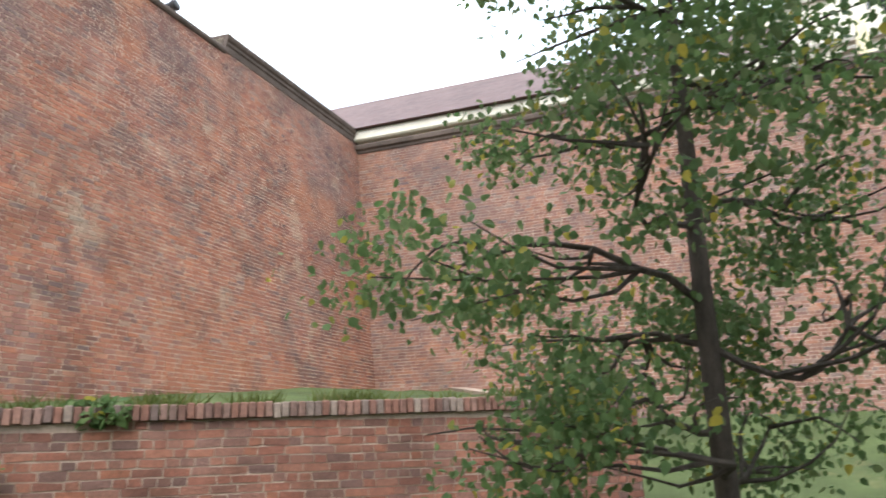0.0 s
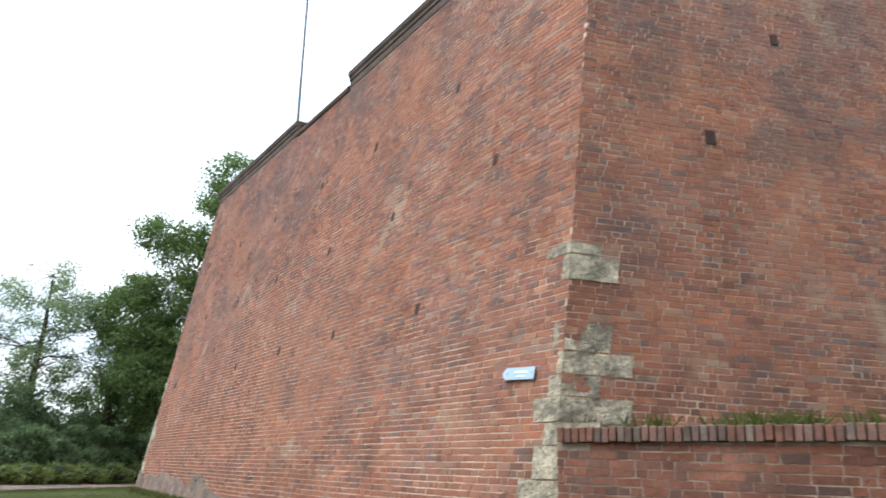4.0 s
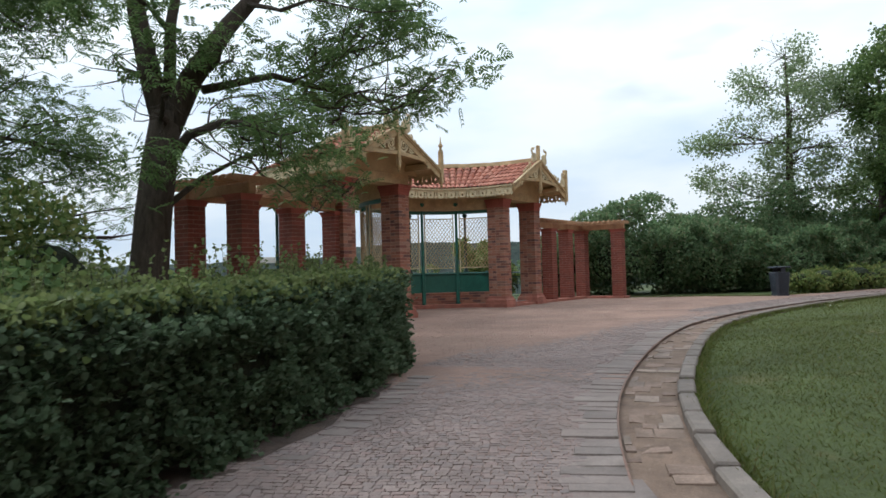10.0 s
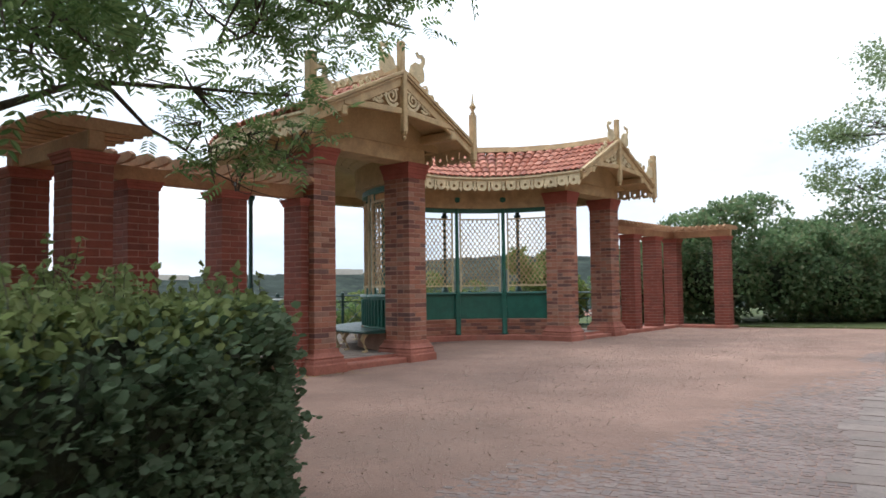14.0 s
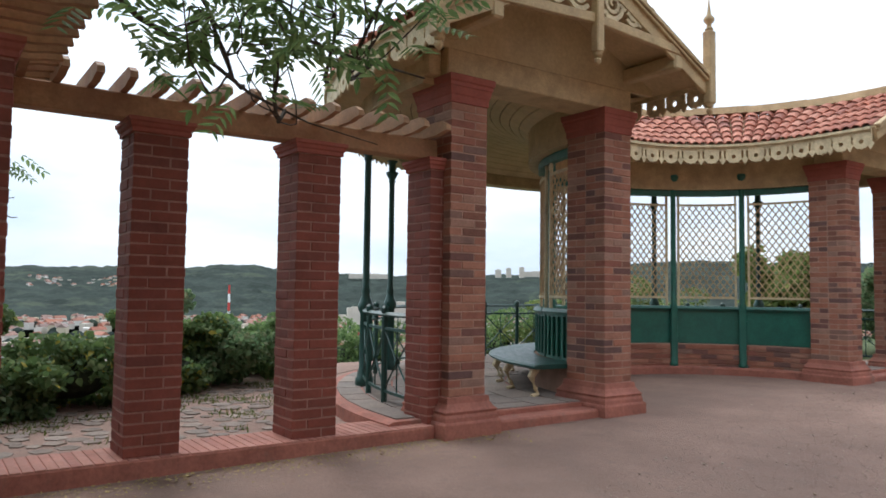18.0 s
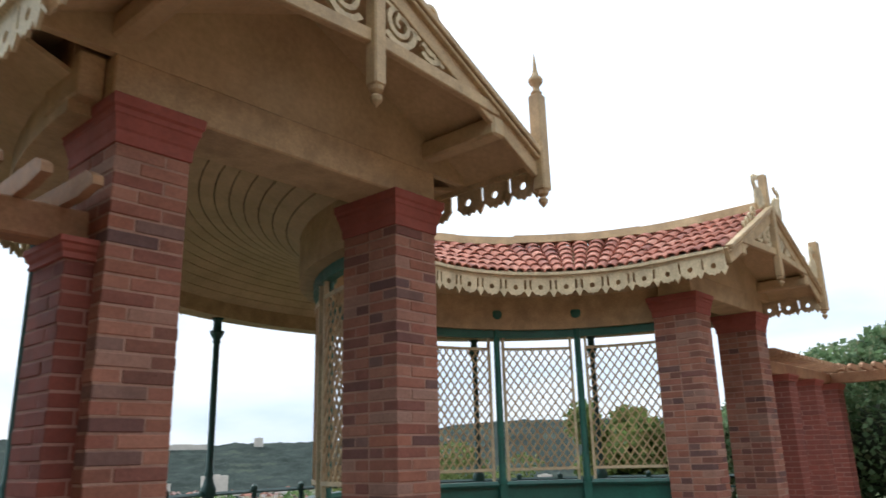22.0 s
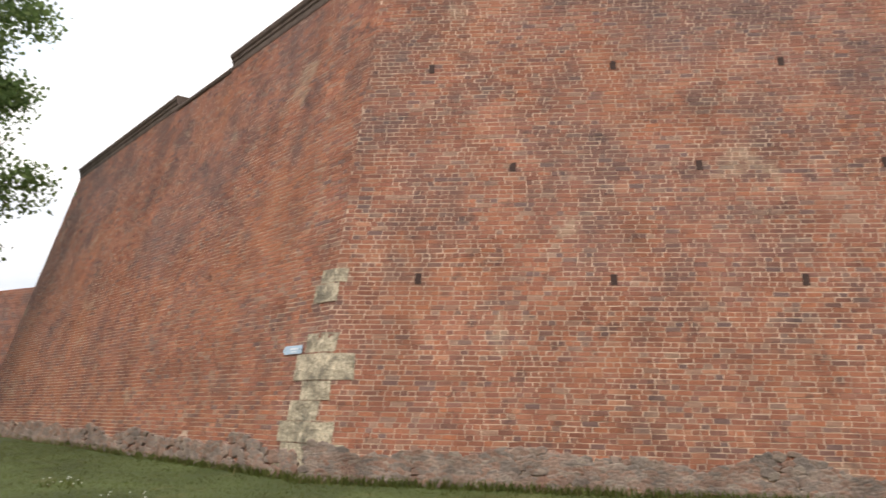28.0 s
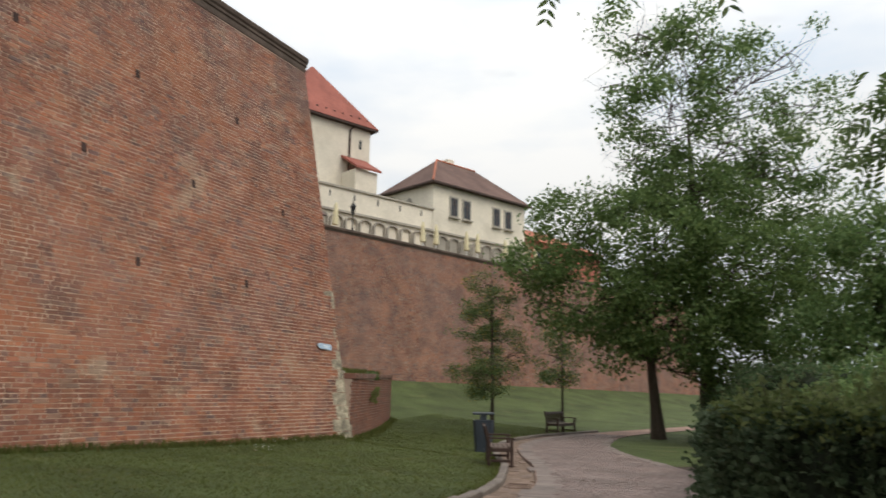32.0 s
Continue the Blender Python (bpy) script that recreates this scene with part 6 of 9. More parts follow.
p = along(A0, A1, B0, B1, WALL_TOP, xs=-19.0)
g1 = gun(pose(p.x, p.y + 0.85, WALL_TOP + 0.42, 0, 0, -4.9) @ Matrix.Scale(0.7, 4))
gun(pose(-6.68, 15.8, 11.68, 0, 0, 70) @ Matrix.Scale(0.9, 4))

# ---- castle buildings above the walls ----
def hip_roof(sh, x0, x1, y0, y1, z, h, over=0.6, ridge=None):
    """Hipped roof over a rectangle; ridge: its length along the longer side."""
    x0, x1, y0, y1 = x0 - over, x1 + over, y0 - over, y1 + over
    cx, cy = (x0 + x1) / 2, (y0 + y1) / 2
    if x1 - x0 >= y1 - y0:
        r = max(0.0, (x1 - x0) - (y1 - y0)) / 2 if ridge is None else ridge / 2
        a, b = (cx - r, cy, z + h), (cx + r, cy, z + h)
        v = [(x0, y0, z), (x1, y0, z), (x1, y1, z), (x0, y1, z), a, b]
        f = [(0, 1, 5, 4), (2, 3, 4, 5), (1, 2, 5), (3, 0, 4), (0, 3, 2, 1)]
    else:
        r = max(0.0, (y1 - y0) - (x1 - x0)) / 2 if ridge is None else ridge / 2
        a, b = (cx, cy - r, z + h), (cx, cy + r, z + h)
        v = [(x0, y0, z), (x1, y0, z), (x1, y1, z), (x0, y1, z), a, b]
        f = [(0, 1, 4), (1, 2, 5, 4), (2, 3, 5), (3, 0, 4, 5), (0, 3, 2, 1)]
    return sh.add(v, f)


def casement(parent, m, w, h):
    win = part("window", Shape().box((0, 0, 0), (w + 0.24, 0.10, h + 0.24), None, 0.01), M_GREY_STONE, parent, m=m)
    part("pane", Shape().box((0, -0.06, 0), (w, 0.03, h)), M_GLASS, win)
    part("frame", Shape().box((0, -0.08, 0), (0.07, 0.03, h)).box((0, -0.08, h * 0.15), (w, 0.03, 0.06)), M_BENCHWOOD, win)
    part("sill", Shape().box((0, -0.12, -h / 2 - 0.16), (w + 0.4, 0.2, 0.1), None, 0.01), M_GREY_STONE, win)


CASTLE = math.degrees(math.atan2(cd.y, cd.x))
YARD = pose(20.4, 14.9, 0, 0, 0, -25)        # corner of the house on the upper terrace
# tall white tower block with a steep red roof
tw = thing("castle_tower", YARD @ pose(0.7, 18.0, 0), "white rendered castle block with a steep red hipped roof", "castle")
part("wall", Shape().box((-2.0, 0, 17.0), (12.0, 8.0, 14.8)), M_PLASTER, tw)
part("roof", hip_roof(Shape(), -4.0, 4.0, -4.0, 4.0, 24.35, 6.2, 0.55, 0.3), M_ROOF_RED, tw, "steep red tiled hipped roof")
part("eave_board", Shape().box((0, 0, 24.28), (9.0, 9.0, 0.22)), M_BENCHWOOD, tw)
for k in range(9):
    part("snow_guard", Shape().box((-3.6 + k * 0.9, -3.95, 25.15), (0.12, 0.2, 0.12)), M_BENCHWOOD, tw)
part("downpipe", Shape().tube([(2.0, -4.4, 24.2), (1.7, -4.1, 23.8), (1.7, -4.1, 14.0)], 0.09, 6), M_BENCHWOOD, tw)
part("slit_window", Shape().box((2.9, -4.02, 22.7), (0.22, 0.1, 0.8)), M_GLASS, tw)
an = part("annex", Shape().box((2.2, -5.0, 16.5), (2.3, 2.2, 6.4)), M_PLASTER, tw)
part("annex_roof", Shape().add([(0.9, -3.9, 21.4), (3.6, -3.9, 21.4), (3.6, -6.4, 19.9), (0.9, -6.4, 19.9), (0.9, -3.9, 21.2), (3.6, -3.9, 21.2), (3.6, -6.4, 19.7), (0.9, -6.4, 19.7)],
                               [(0, 1, 2, 3), (7, 6, 5, 4), (0, 4, 5, 1), (1, 5, 6, 2), (2, 6, 7, 3), (3, 7, 4, 0)]), M_ROOF_RED, tw)
# house with a brown roof on the terrace
hs = thing("castle_house", YARD, "cream rendered castle house with a dark brown hipped roof", "house")
part("wall", Shape().box((4.9, 2.8, 12.9), (9.8, 5.6, 5.8)), M_PLASTER, hs)
part("roof", Shape().add([(-0.4, -0.4, 15.8), (10.2, -0.4, 15.8), (10.2, 6.0, 15.8), (-0.4, 6.0, 15.8), (2.75, 2.8, 18.65), (6.95, 2.8, 18.65)],
                         [(0, 1, 5, 4), (2, 3, 4, 5), (1, 2, 5), (3, 0, 4), (0, 3, 2, 1)]), M_ROOF_BROWN, hs, "dark brown tiled hipped roof")
part("gutter", Shape().box((4.9, 2.8, 15.74), (10.7, 6.5, 0.12)), M_BENCHWOOD, hs)
part("ridge_tile", Shape().tube([(2.75, 2.8, 18.66), (6.95, 2.8, 18.66)], 0.08, 6).tube([(2.75, 2.8, 18.66), (-0.4, -0.4, 15.82)], 0.08, 6), M_ROOF_ORANGE, hs)
part("chimney", Shape().box((4.4, 3.2, 18.8), (0.7, 0.6, 0.6), None, 0.03), M_PLASTER, hs)
part("skylight", Shape().box((7.9, 1.4, 17.05), (0.4, 0.5, 0.08), pose(0, 0, 0, 41, 0, 0).to_3x3()), M_WHITE, hs)
for x in (2.0, 3.3, 6.5, 7.8):
    casement(hs, Matrix.Translation((x, -0.02, 14.3)), 0.62, 1.3)
casement(hs, Matrix.Translation((-0.02, 2.2, 13.9)) @ Matrix.Rotation(-math.pi / 2, 4, "Z"), 0.7, 0.5)
part("round_vent", Shape().tube([(-0.06, 2.6, 14.75), (0.02, 2.6, 14.75)], 0.3, 12), M_GREY_STONE, hs)
# white parapet over a small blind arcade
pp = thing("castle_parapet", YARD, "long white parapet wall with narrow slits", "wall")
part("wall", Shape().box((-6.05, 0.3, 12.9), (12.0, 0.6, 1.7)), M_PLASTER, pp)
part("capping", Shape().box((-6.05, 0.3, 13.8), (12.2, 0.85, 0.12)), M_GREY_STONE, pp)
for k in range(6):
    part("slit", Shape().box((-10.6 + k * 1.9, 0.0, 13.3), (0.09, 0.06, 0.4)), M_GLASS, pp)
ar = thing("arcade", YARD, "row of small cream blind arches along the rampart terrace", "arcade")
part("string_course", Shape().box((-1.0, -0.12, 12.22), (23.0, 0.22, 0.14)), M_GREY_STONE, ar)
part("wall", Shape().box((-1.0, 0.1, 11.1), (23.0, 0.3, 2.1)), M_PLASTER, ar)
n = 8
ring_o = [(0.50 * math.cos(math.pi * i / n), 0.38 * math.sin(math.pi * i / n) + 11.62) for i in range(n + 1)]
ring_i = [(0.40 * math.cos(math.pi * i / n), 0.29 * math.sin(math.pi * i / n) + 11.62) for i in range(n, -1, -1)]
arch_me = Shape().slab([(0.50, 10.4)] + ring_o + [(-0.50, 10.4), (-0.40, 10.4)] + ring_i + [(0.40, 10.4)], -0.1, 0.1, XZ).mesh("arch", M_GREY_STONE)
niche_me = Shape().slab([(0.40, 10.4)] + ring_i[::-1] + [(-0.40, 10.4)], -0.02, 0.02, XZ).mesh("niche", M_GREY_STONE)
for k in range(20):
    x = -11.6 + k * 1.13
    for me, y in ((arch_me, -0.14),) + (((niche_me, -0.08),) if k > 9 or k in (1, 2) else ()):
        ob = new(me.name, me)
        ob.parent = ar
        ob.matrix_basis = Matrix.Translation((x, y, 0))
for x in (-9.2, -2.2, -1.0, 1.9, 3.0, 5.9, 8.4, 9.3):
    um = thing("folded_parasol", YARD @ pose(x, -1.5, 10.2), "closed cream canvas parasol on the rampart terrace", "parasol", "closed parasols")
    part("canopy", Shape().lathe((0, 0, 0), [(0.05, 2.1), (0.13, 1.8), (0.17, 1.2), (0.2, 0.75), (0.15, 0.7)], 8), M_FABRIC, um)
    part("pole", Shape().tube([(0, 0, 0), (0, 0, 2.2)], 0.03, 6), M_WHITE, um)
lm = thing("street_lamp", YARD @ pose(-8.65, -2.5, 10.2), "black iron lantern on a short post on the rampart", "street lamp", "rampart lanterns")
part("post", Shape().lathe((0, 0, 0), [(0.12, 0), (0.08, 0.3), (0.04, 0.5), (0.035, 1.25), (0.08, 1.3)], 8), M_IRON, lm)
part("lantern", Shape().lathe((0, 0, 0), [(0.09, 1.31), (0.17, 1.72), (0.21, 1.75), (0.05, 1.98), (0.02, 2.12)], 6), M_IRON, lm)
copy_thing(lm, YARD @ pose(12.8, -2.2, 10.0))
# red house further along
rh = thing("far_house", YARD @ pose(20.0, 8.0, 0), "salmon-red house with an orange tiled roof behind the rampart", "house")
part("wall", Shape().box((0, 0, 12.0), (11, 8, 4.8)), M_SALMON, rh)
part("roof", hip_roof(Shape(), -5.5, 5.5, -4, 4, 14.4, 2.2, 0.4), M_ROOF_ORANGE, rh)
casement(rh, Matrix.Translation((-3.2, -4.02, 13.0)), 1.6, 0.9)
# long roof above the inner corner
lr = thing("barrack_roof", pose(*(K1 + cd * 5.2 - cn * 1.1).xy, -0.75, 0, 0, CASTLE), "long low roof of mauve shingles above a cream cornice", "roof")
part("wall", Shape().box((0, 2.5, 9.5), (13.4, 7.0, 4.0)), M_PLASTER, lr)
part("cornice", Shape().box((0, -0.95, 11.5), (13.6, 0.6, 0.36), None, 0.05), M_PLASTER, lr)
part("roof", Shape().add([(-10.4, -1.4, 11.68), (6.9, -1.4, 11.68), (6.9, 3.0, 14.9), (-9.4, 3.0, 14.9), (6.9, 7, 11.68), (-10.4, 7, 11.68)], [(0, 1, 2, 3), (1, 4, 2), (4, 5, 3, 2), (5, 0, 3), (0, 5, 4, 1)]), M_ROOF_MAUVE, lr)
# tent roof beyond the far curtain
tr = thing("far_tower_roof", pose(-74, 58, 0, 0, 0, 30), "orange pyramid roof of a far tower", "roof")
part("wall", Shape().box((0, 0, 6), (10, 10, 7)), M_PLASTER, tr)
part("roof", hip_roof(Shape(), -5, 5, -5, 5, 9.4, 5.0, 0.4, 0.3), M_ROOF_ORANGE, tr)

# ---- plants ----
def leaf_quads(centers, size, rng, long=1.0, droop=0.3, dirs=None, fine=False):
    """Kite-shaped leaves at the given places; returns arrays for quads_mesh."""
    n = len(centers)
    d = rng.normal(0, 1, (n, 3)) if dirs is None else dirs + rng.normal(0, 0.35, (n, 3))
    d[:, 2] -= droop
    d /= np.linalg.norm(d, axis=1)[:, None]
    s = rng.normal(0, 1, (n, 3))
    s[:, 2] *= 0.6
    s -= d * (s * d).sum(1)[:, None]
    s /= np.linalg.norm(s, axis=1)[:, None]
    ln = size * rng.uniform(0.7, 1.25, n)[:, None]
    wd = ln * 0.42 / long
    up = np.cross(d, s)
    base = centers
    tip = centers + d * ln
    mid = centers + d * ln * 0.45
    if not fine:
        v = np.stack([base, mid + s * wd + up * wd * 0.25, tip, mid - s * wd + up * wd * 0.25], 1).reshape(-1, 3)
        return v, np.arange(4 * n).reshape(n, 4)
    # two halves folded along the midrib, with a rounded outline and a drooping tip
    lo, hi = centers + d * ln * 0.22, centers + d * ln * 0.66
    tip = tip - np.array([0, 0, 1.0]) * ln * 0.12
    v = np.stack([base, lo + s * wd * 0.92 + up * wd * 0.3, hi + s * wd * 0.8 + up * wd * 0.25, tip, hi - s * wd * 0.8 + up * wd * 0.25, lo - s * wd * 0.92 + up * wd * 0.3], 1).reshape(-1, 3)
    k = np.arange(n)[:, None] * 6
    return v, np.concatenate([k + np.array([0, 1, 2, 3]), k + np.array([0, 3, 4, 5])], 1).reshape(-1, 4)


def pinnate(centers, size, rng, pairs=5):
    """Feathered leaves: leaflets in pairs along a drooping stalk."""
    n = len(centers)
    d = rng.normal(0, 1, (n, 3))
    d[:, 2] = d[:, 2] * 0.5 - 0.12
    d /= np.linalg.norm(d, axis=1)[:, None]
    s = np.cross(d, np.array([0, 0, 1.0]) + rng.normal(0, 0.3, (n, 3)))
    s /= np.linalg.norm(s, axis=1)[:, None] + 1e-9
    vs = []
    for k in range(pairs):
        t = (k + 1) / pairs
        base = centers + d * size * t
        base[:, 2] -= size * 0.2 * t * t
        for sg in (-1, 1):
            ld = s * sg * 0.85 + d * 0.5
            ld[:, 2] -= 0.25
            ld /= np.linalg.norm(ld, axis=1)[:, None]
            ln = size * 0.36 * rng.uniform(0.8, 1.15, n)[:, None]
            up = np.cross(ld, d)
            up /= np.linalg.norm(up, axis=1)[:, None] + 1e-9
            sd = np.cross(ld, up)
            w = ln * 0.2
            a1, a2, tip = base + ld * ln * 0.25, base + ld * ln * 0.6, base + ld * ln * 1.05 - np.array([0, 0, 1.0]) * ln * 0.08
            lift = up * w * 0.3
            vs.append(np.stack([base, a1 + sd * w * 0.85 + lift, a2 + sd * w * 0.8 + lift, tip], 1))
            vs.append(np.stack([base, tip, a2 - sd * w * 0.8 + lift, a1 - sd * w * 0.85 + lift], 1))
    v = np.concatenate(vs, 0).reshape(-1, 3)
    return v, np.arange(len(v)).reshape(-1, 4)


def blob_points(blobs, n, rng, shell=0.5, gap=0.0, freq=0.9, seed=0):
    """Points in a union of ellipsoids, denser towards their skins, thinned by noise to leave gaps."""
    w = np.array([b[1][0] * b[1][1] * b[1][2] for b in blobs]) ** 0.75
    w /= w.sum()
    out = []
    while len(out) < n:
        i = rng.choice(len(blobs), p=w)
        c, r = blobs[i]
        d = rng.normal(0, 1, 3)
        d /= np.linalg.norm(d)
        t = rng.uniform(0, 1) ** (1 / 3) * (1 - shell) + shell * rng.uniform(0.7, 1.05)
        p = np.array(c) + d * np.array(r) * min(t, 1.06)
        if gap and noise.noise(Vector(p * freq) + Vector((seed * 7.3, 0, 0))) < gap - 0.35:
            continue
        out.append(p)
    return np.array(out)


def limb(sh, a, b, r0, r1, rng, bend=0.12, n=6, segs=7):
    """A crooked tapering branch from a to b; returns its points."""
    a, b = np.array(a, float), np.array(b, float)
    ln = np.linalg.norm(b - a)
    side = rng.normal(0, 1, 3) * ln * bend
    pts = []
    for i in range(segs + 1):
        t = i / segs
        p = a + (b - a) * t + side * math.sin(math.pi * t) + rng.normal(0, 1, 3) * ln * 0.012
        p[2] += -0.05 * ln * math.sin(math.pi * t) * 0.5
        pts.append(tuple(p))
    pts[0] = tuple(a)
    sh.tube(pts, [r0 + (r1 - r0) * (i / segs) ** 0.8 for i in range(segs + 1)], n)
    return pts


def tree(name, label, base, trunk, blobs, leaf, size, clusters, per, seed, group="", style="kite", gap=0.28, spread=0.35, twigs=60, forks=None, shell=0.5, freq=0.9, droop=0.3):
    """trunk: points (x, y, z, radius) from the foot up; forks: extra limbs as lists of such points; blobs: ((x, y, z), (rx, ry, rz))."""
    rng = np.random.default_rng(seed)
    t = thing(name, pose(*base), label, "tree", group)
    tr = Shape()
    foot = [(trunk[0][0], trunk[0][1], trunk[0][2] - 0.3)]
    tr.tube(foot + [p[:3] for p in trunk], [trunk[0][3] * 1.35] + [trunk[0][3] * 1.25] + [p[3] for p in trunk[1:]], 12)
    tk = part("trunk", tr, M_BARK, t, smooth=True)
    spine = [np.array(p) for p in trunk]
    for f in forks or []:
        part("limb", Shape().tube([p[:3] for p in f], [p[3] for p in f], 9), M_BARK, t, smooth=True)
        spine += [np.array(p) for p in f[1:]]
    sp = np.array([a + (c - a) * u for a, c in zip(spine[:-1], spine[1:]) for u in np.linspace(0, 1, 6) if np.linalg.norm((c - a)[:3]) < 4.5] or spine)
    sp = sp[sp[:, 2] > min(1.4, 0.3 * sp[:, 2].max())]
    tw = Shape()
    for c, r in blobs:
        c = np.array(c)
        cand = sp[sp[:, 2] < c[2] + 0.4 * r[2]] if (sp[:, 2] < c[2] + 0.4 * r[2]).any() else sp
        k = cand[np.argmin(np.linalg.norm(cand[:, :3] - c, axis=1) + 0.4 * np.abs(cand[:, 2] - c[2] + 0.5 * r[2]))]
        pts = limb(tw, k[:3], c, max(0.016, k[3] * 0.42), 0.010, rng)
        m = max(7, int(twigs * (r[0] * r[1] * r[2]) ** 0.5 / 4))
        for _ in range(m):
            d = rng.normal(0, 1, 3)
            d /= np.linalg.norm(d)
            e = c + d * np.array(r) * rng.uniform(0.55, 1.0)
            s = pts[rng.integers(2, len(pts))]
            limb(tw, s, e, 0.022 * min(1.0, r[0]), 0.004, rng, 0.14, 5, 4)
    tagged(part("branchwork", tw, M_BARK, t), "fine dark branches and twigs", kind="stuff")
    cl = blob_points(blobs, clusters, rng, shell, gap, freq, seed)
    pts = (cl[:, None, :] + rng.normal(0, spread, (clusters, per, 3)) * np.array([1, 1, 0.6])).reshape(-1, 3)
    v, q = pinnate(pts, size, rng) if style == "pinnate" else leaf_quads(pts, size, rng, droop=droop, fine=size < 0.14)
    ob = new("crown", quads_mesh("crown", v, q, leaf))
    ob.parent = t
    return t


def shrub(name, label, base, blobs, leaf, size, n, seed, group="", core=True, gap=0.0, droop=0.1, kind=""):
    rng = np.random.default_rng(seed)
    t = thing(name, pose(*base), label, "shrub", group, kind)
    # solid dark lumps that stand in for the shade deep inside the bush
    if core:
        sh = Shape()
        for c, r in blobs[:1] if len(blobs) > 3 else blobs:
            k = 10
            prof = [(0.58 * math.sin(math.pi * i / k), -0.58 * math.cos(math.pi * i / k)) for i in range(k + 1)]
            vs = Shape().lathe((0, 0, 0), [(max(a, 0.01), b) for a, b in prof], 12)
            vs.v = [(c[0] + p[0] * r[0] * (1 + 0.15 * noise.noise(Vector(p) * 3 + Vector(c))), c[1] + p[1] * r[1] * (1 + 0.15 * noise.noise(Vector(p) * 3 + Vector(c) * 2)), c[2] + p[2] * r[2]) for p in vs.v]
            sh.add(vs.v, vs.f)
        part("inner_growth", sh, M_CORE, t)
    pts = blob_points(blobs, n, rng, 0.75, gap, 1.2, seed)
    v, q = leaf_quads(pts, size, rng, droop=droop, fine=size < 0.105)
    ob = new("foliage", quads_mesh("foliage", v, q, leaf))
    ob.parent = t
    return t


# young linden beside the start, in the lawn
tree("young_linden", "young linden with green and a few yellow leaves", (1.55, 4.15, ground_at(1.55, 4.15)),
     [(0, 0, 0, 0.078), (-0.02, -0.01, 1.2, 0.068), (-0.02, 0.0, 2.4, 0.058), (0.0, 0.02, 3.6, 0.048), (0.02, 0.05, 4.8, 0.03), (0.0, 0.05, 6.2, 0.012)],
     [((-1.1, -0.1, 1.62), (0.75, 0.7, 0.24)), ((-0.5, -0.35, 1.85), (0.6, 0.5, 0.2)), ((0.52, 0.62, 1.70), (0.72, 0.79, 0.40)), ((-1.44, -0.32, 2.55), (0.78, 0.79, 0.30)), ((-0.34, 0.85, 2.30), (0.90, 0.94, 0.45)), ((0.80, -0.08, 2.40), (0.84, 0.85, 0.40)),
      ((-0.57, -1.02, 3.00), (0.78, 0.79, 0.40)), ((0.98, 0.62, 3.10), (1.01, 0.79, 0.40)), ((0.29, -0.55, 3.70), (0.84, 0.94, 0.40)), ((-0.69, 0.74, 3.85), (0.66, 0.79, 0.40)), ((1.03, 0.15, 4.00), (0.72, 0.79, 0.40)),
      ((-0.23, 0.15, 4.50), (1.08, 1.07, 0.45)), ((0.57, 0.85, 5.00), (0.72, 0.79, 0.45)), ((-0.57, -0.32, 5.20), (0.72, 0.79, 0.40)), ((-0.11, 0.38, 5.90), (0.60, 0.79, 0.50))],
     M_LEAF_LINDEN, 0.055, 2100, 8, 3, "young lindens by the benches", gap=0.40, spread=0.13, twigs=30, freq=1.5, droop=0.7)
tree("young_linden", "young linden with thin dry foliage behind a bench", (5.9, 2.4, ground_at(5.9, 2.4)),
     [(0, 0, 0, 0.06), (0.02, 0, 1.5, 0.05), (0, 0, 3, 0.035), (0, 0, 4.6, 0.012)],
     [((-0.57, 0.15, 2.20), (0.84, 0.94, 0.40)), ((0.57, 0.38, 2.30), (0.84, 0.94, 0.40)), ((0.00, 0.15, 3.10), (0.96, 1.07, 0.50)), ((0.11, 0.15, 4.00), (0.72, 0.94, 0.50))],
     M_LEAF_LINDEN, 0.08, 520, 6, 5, "young lindens by the benches", spread=0.15, twigs=25, gap=0.4, freq=1.4)

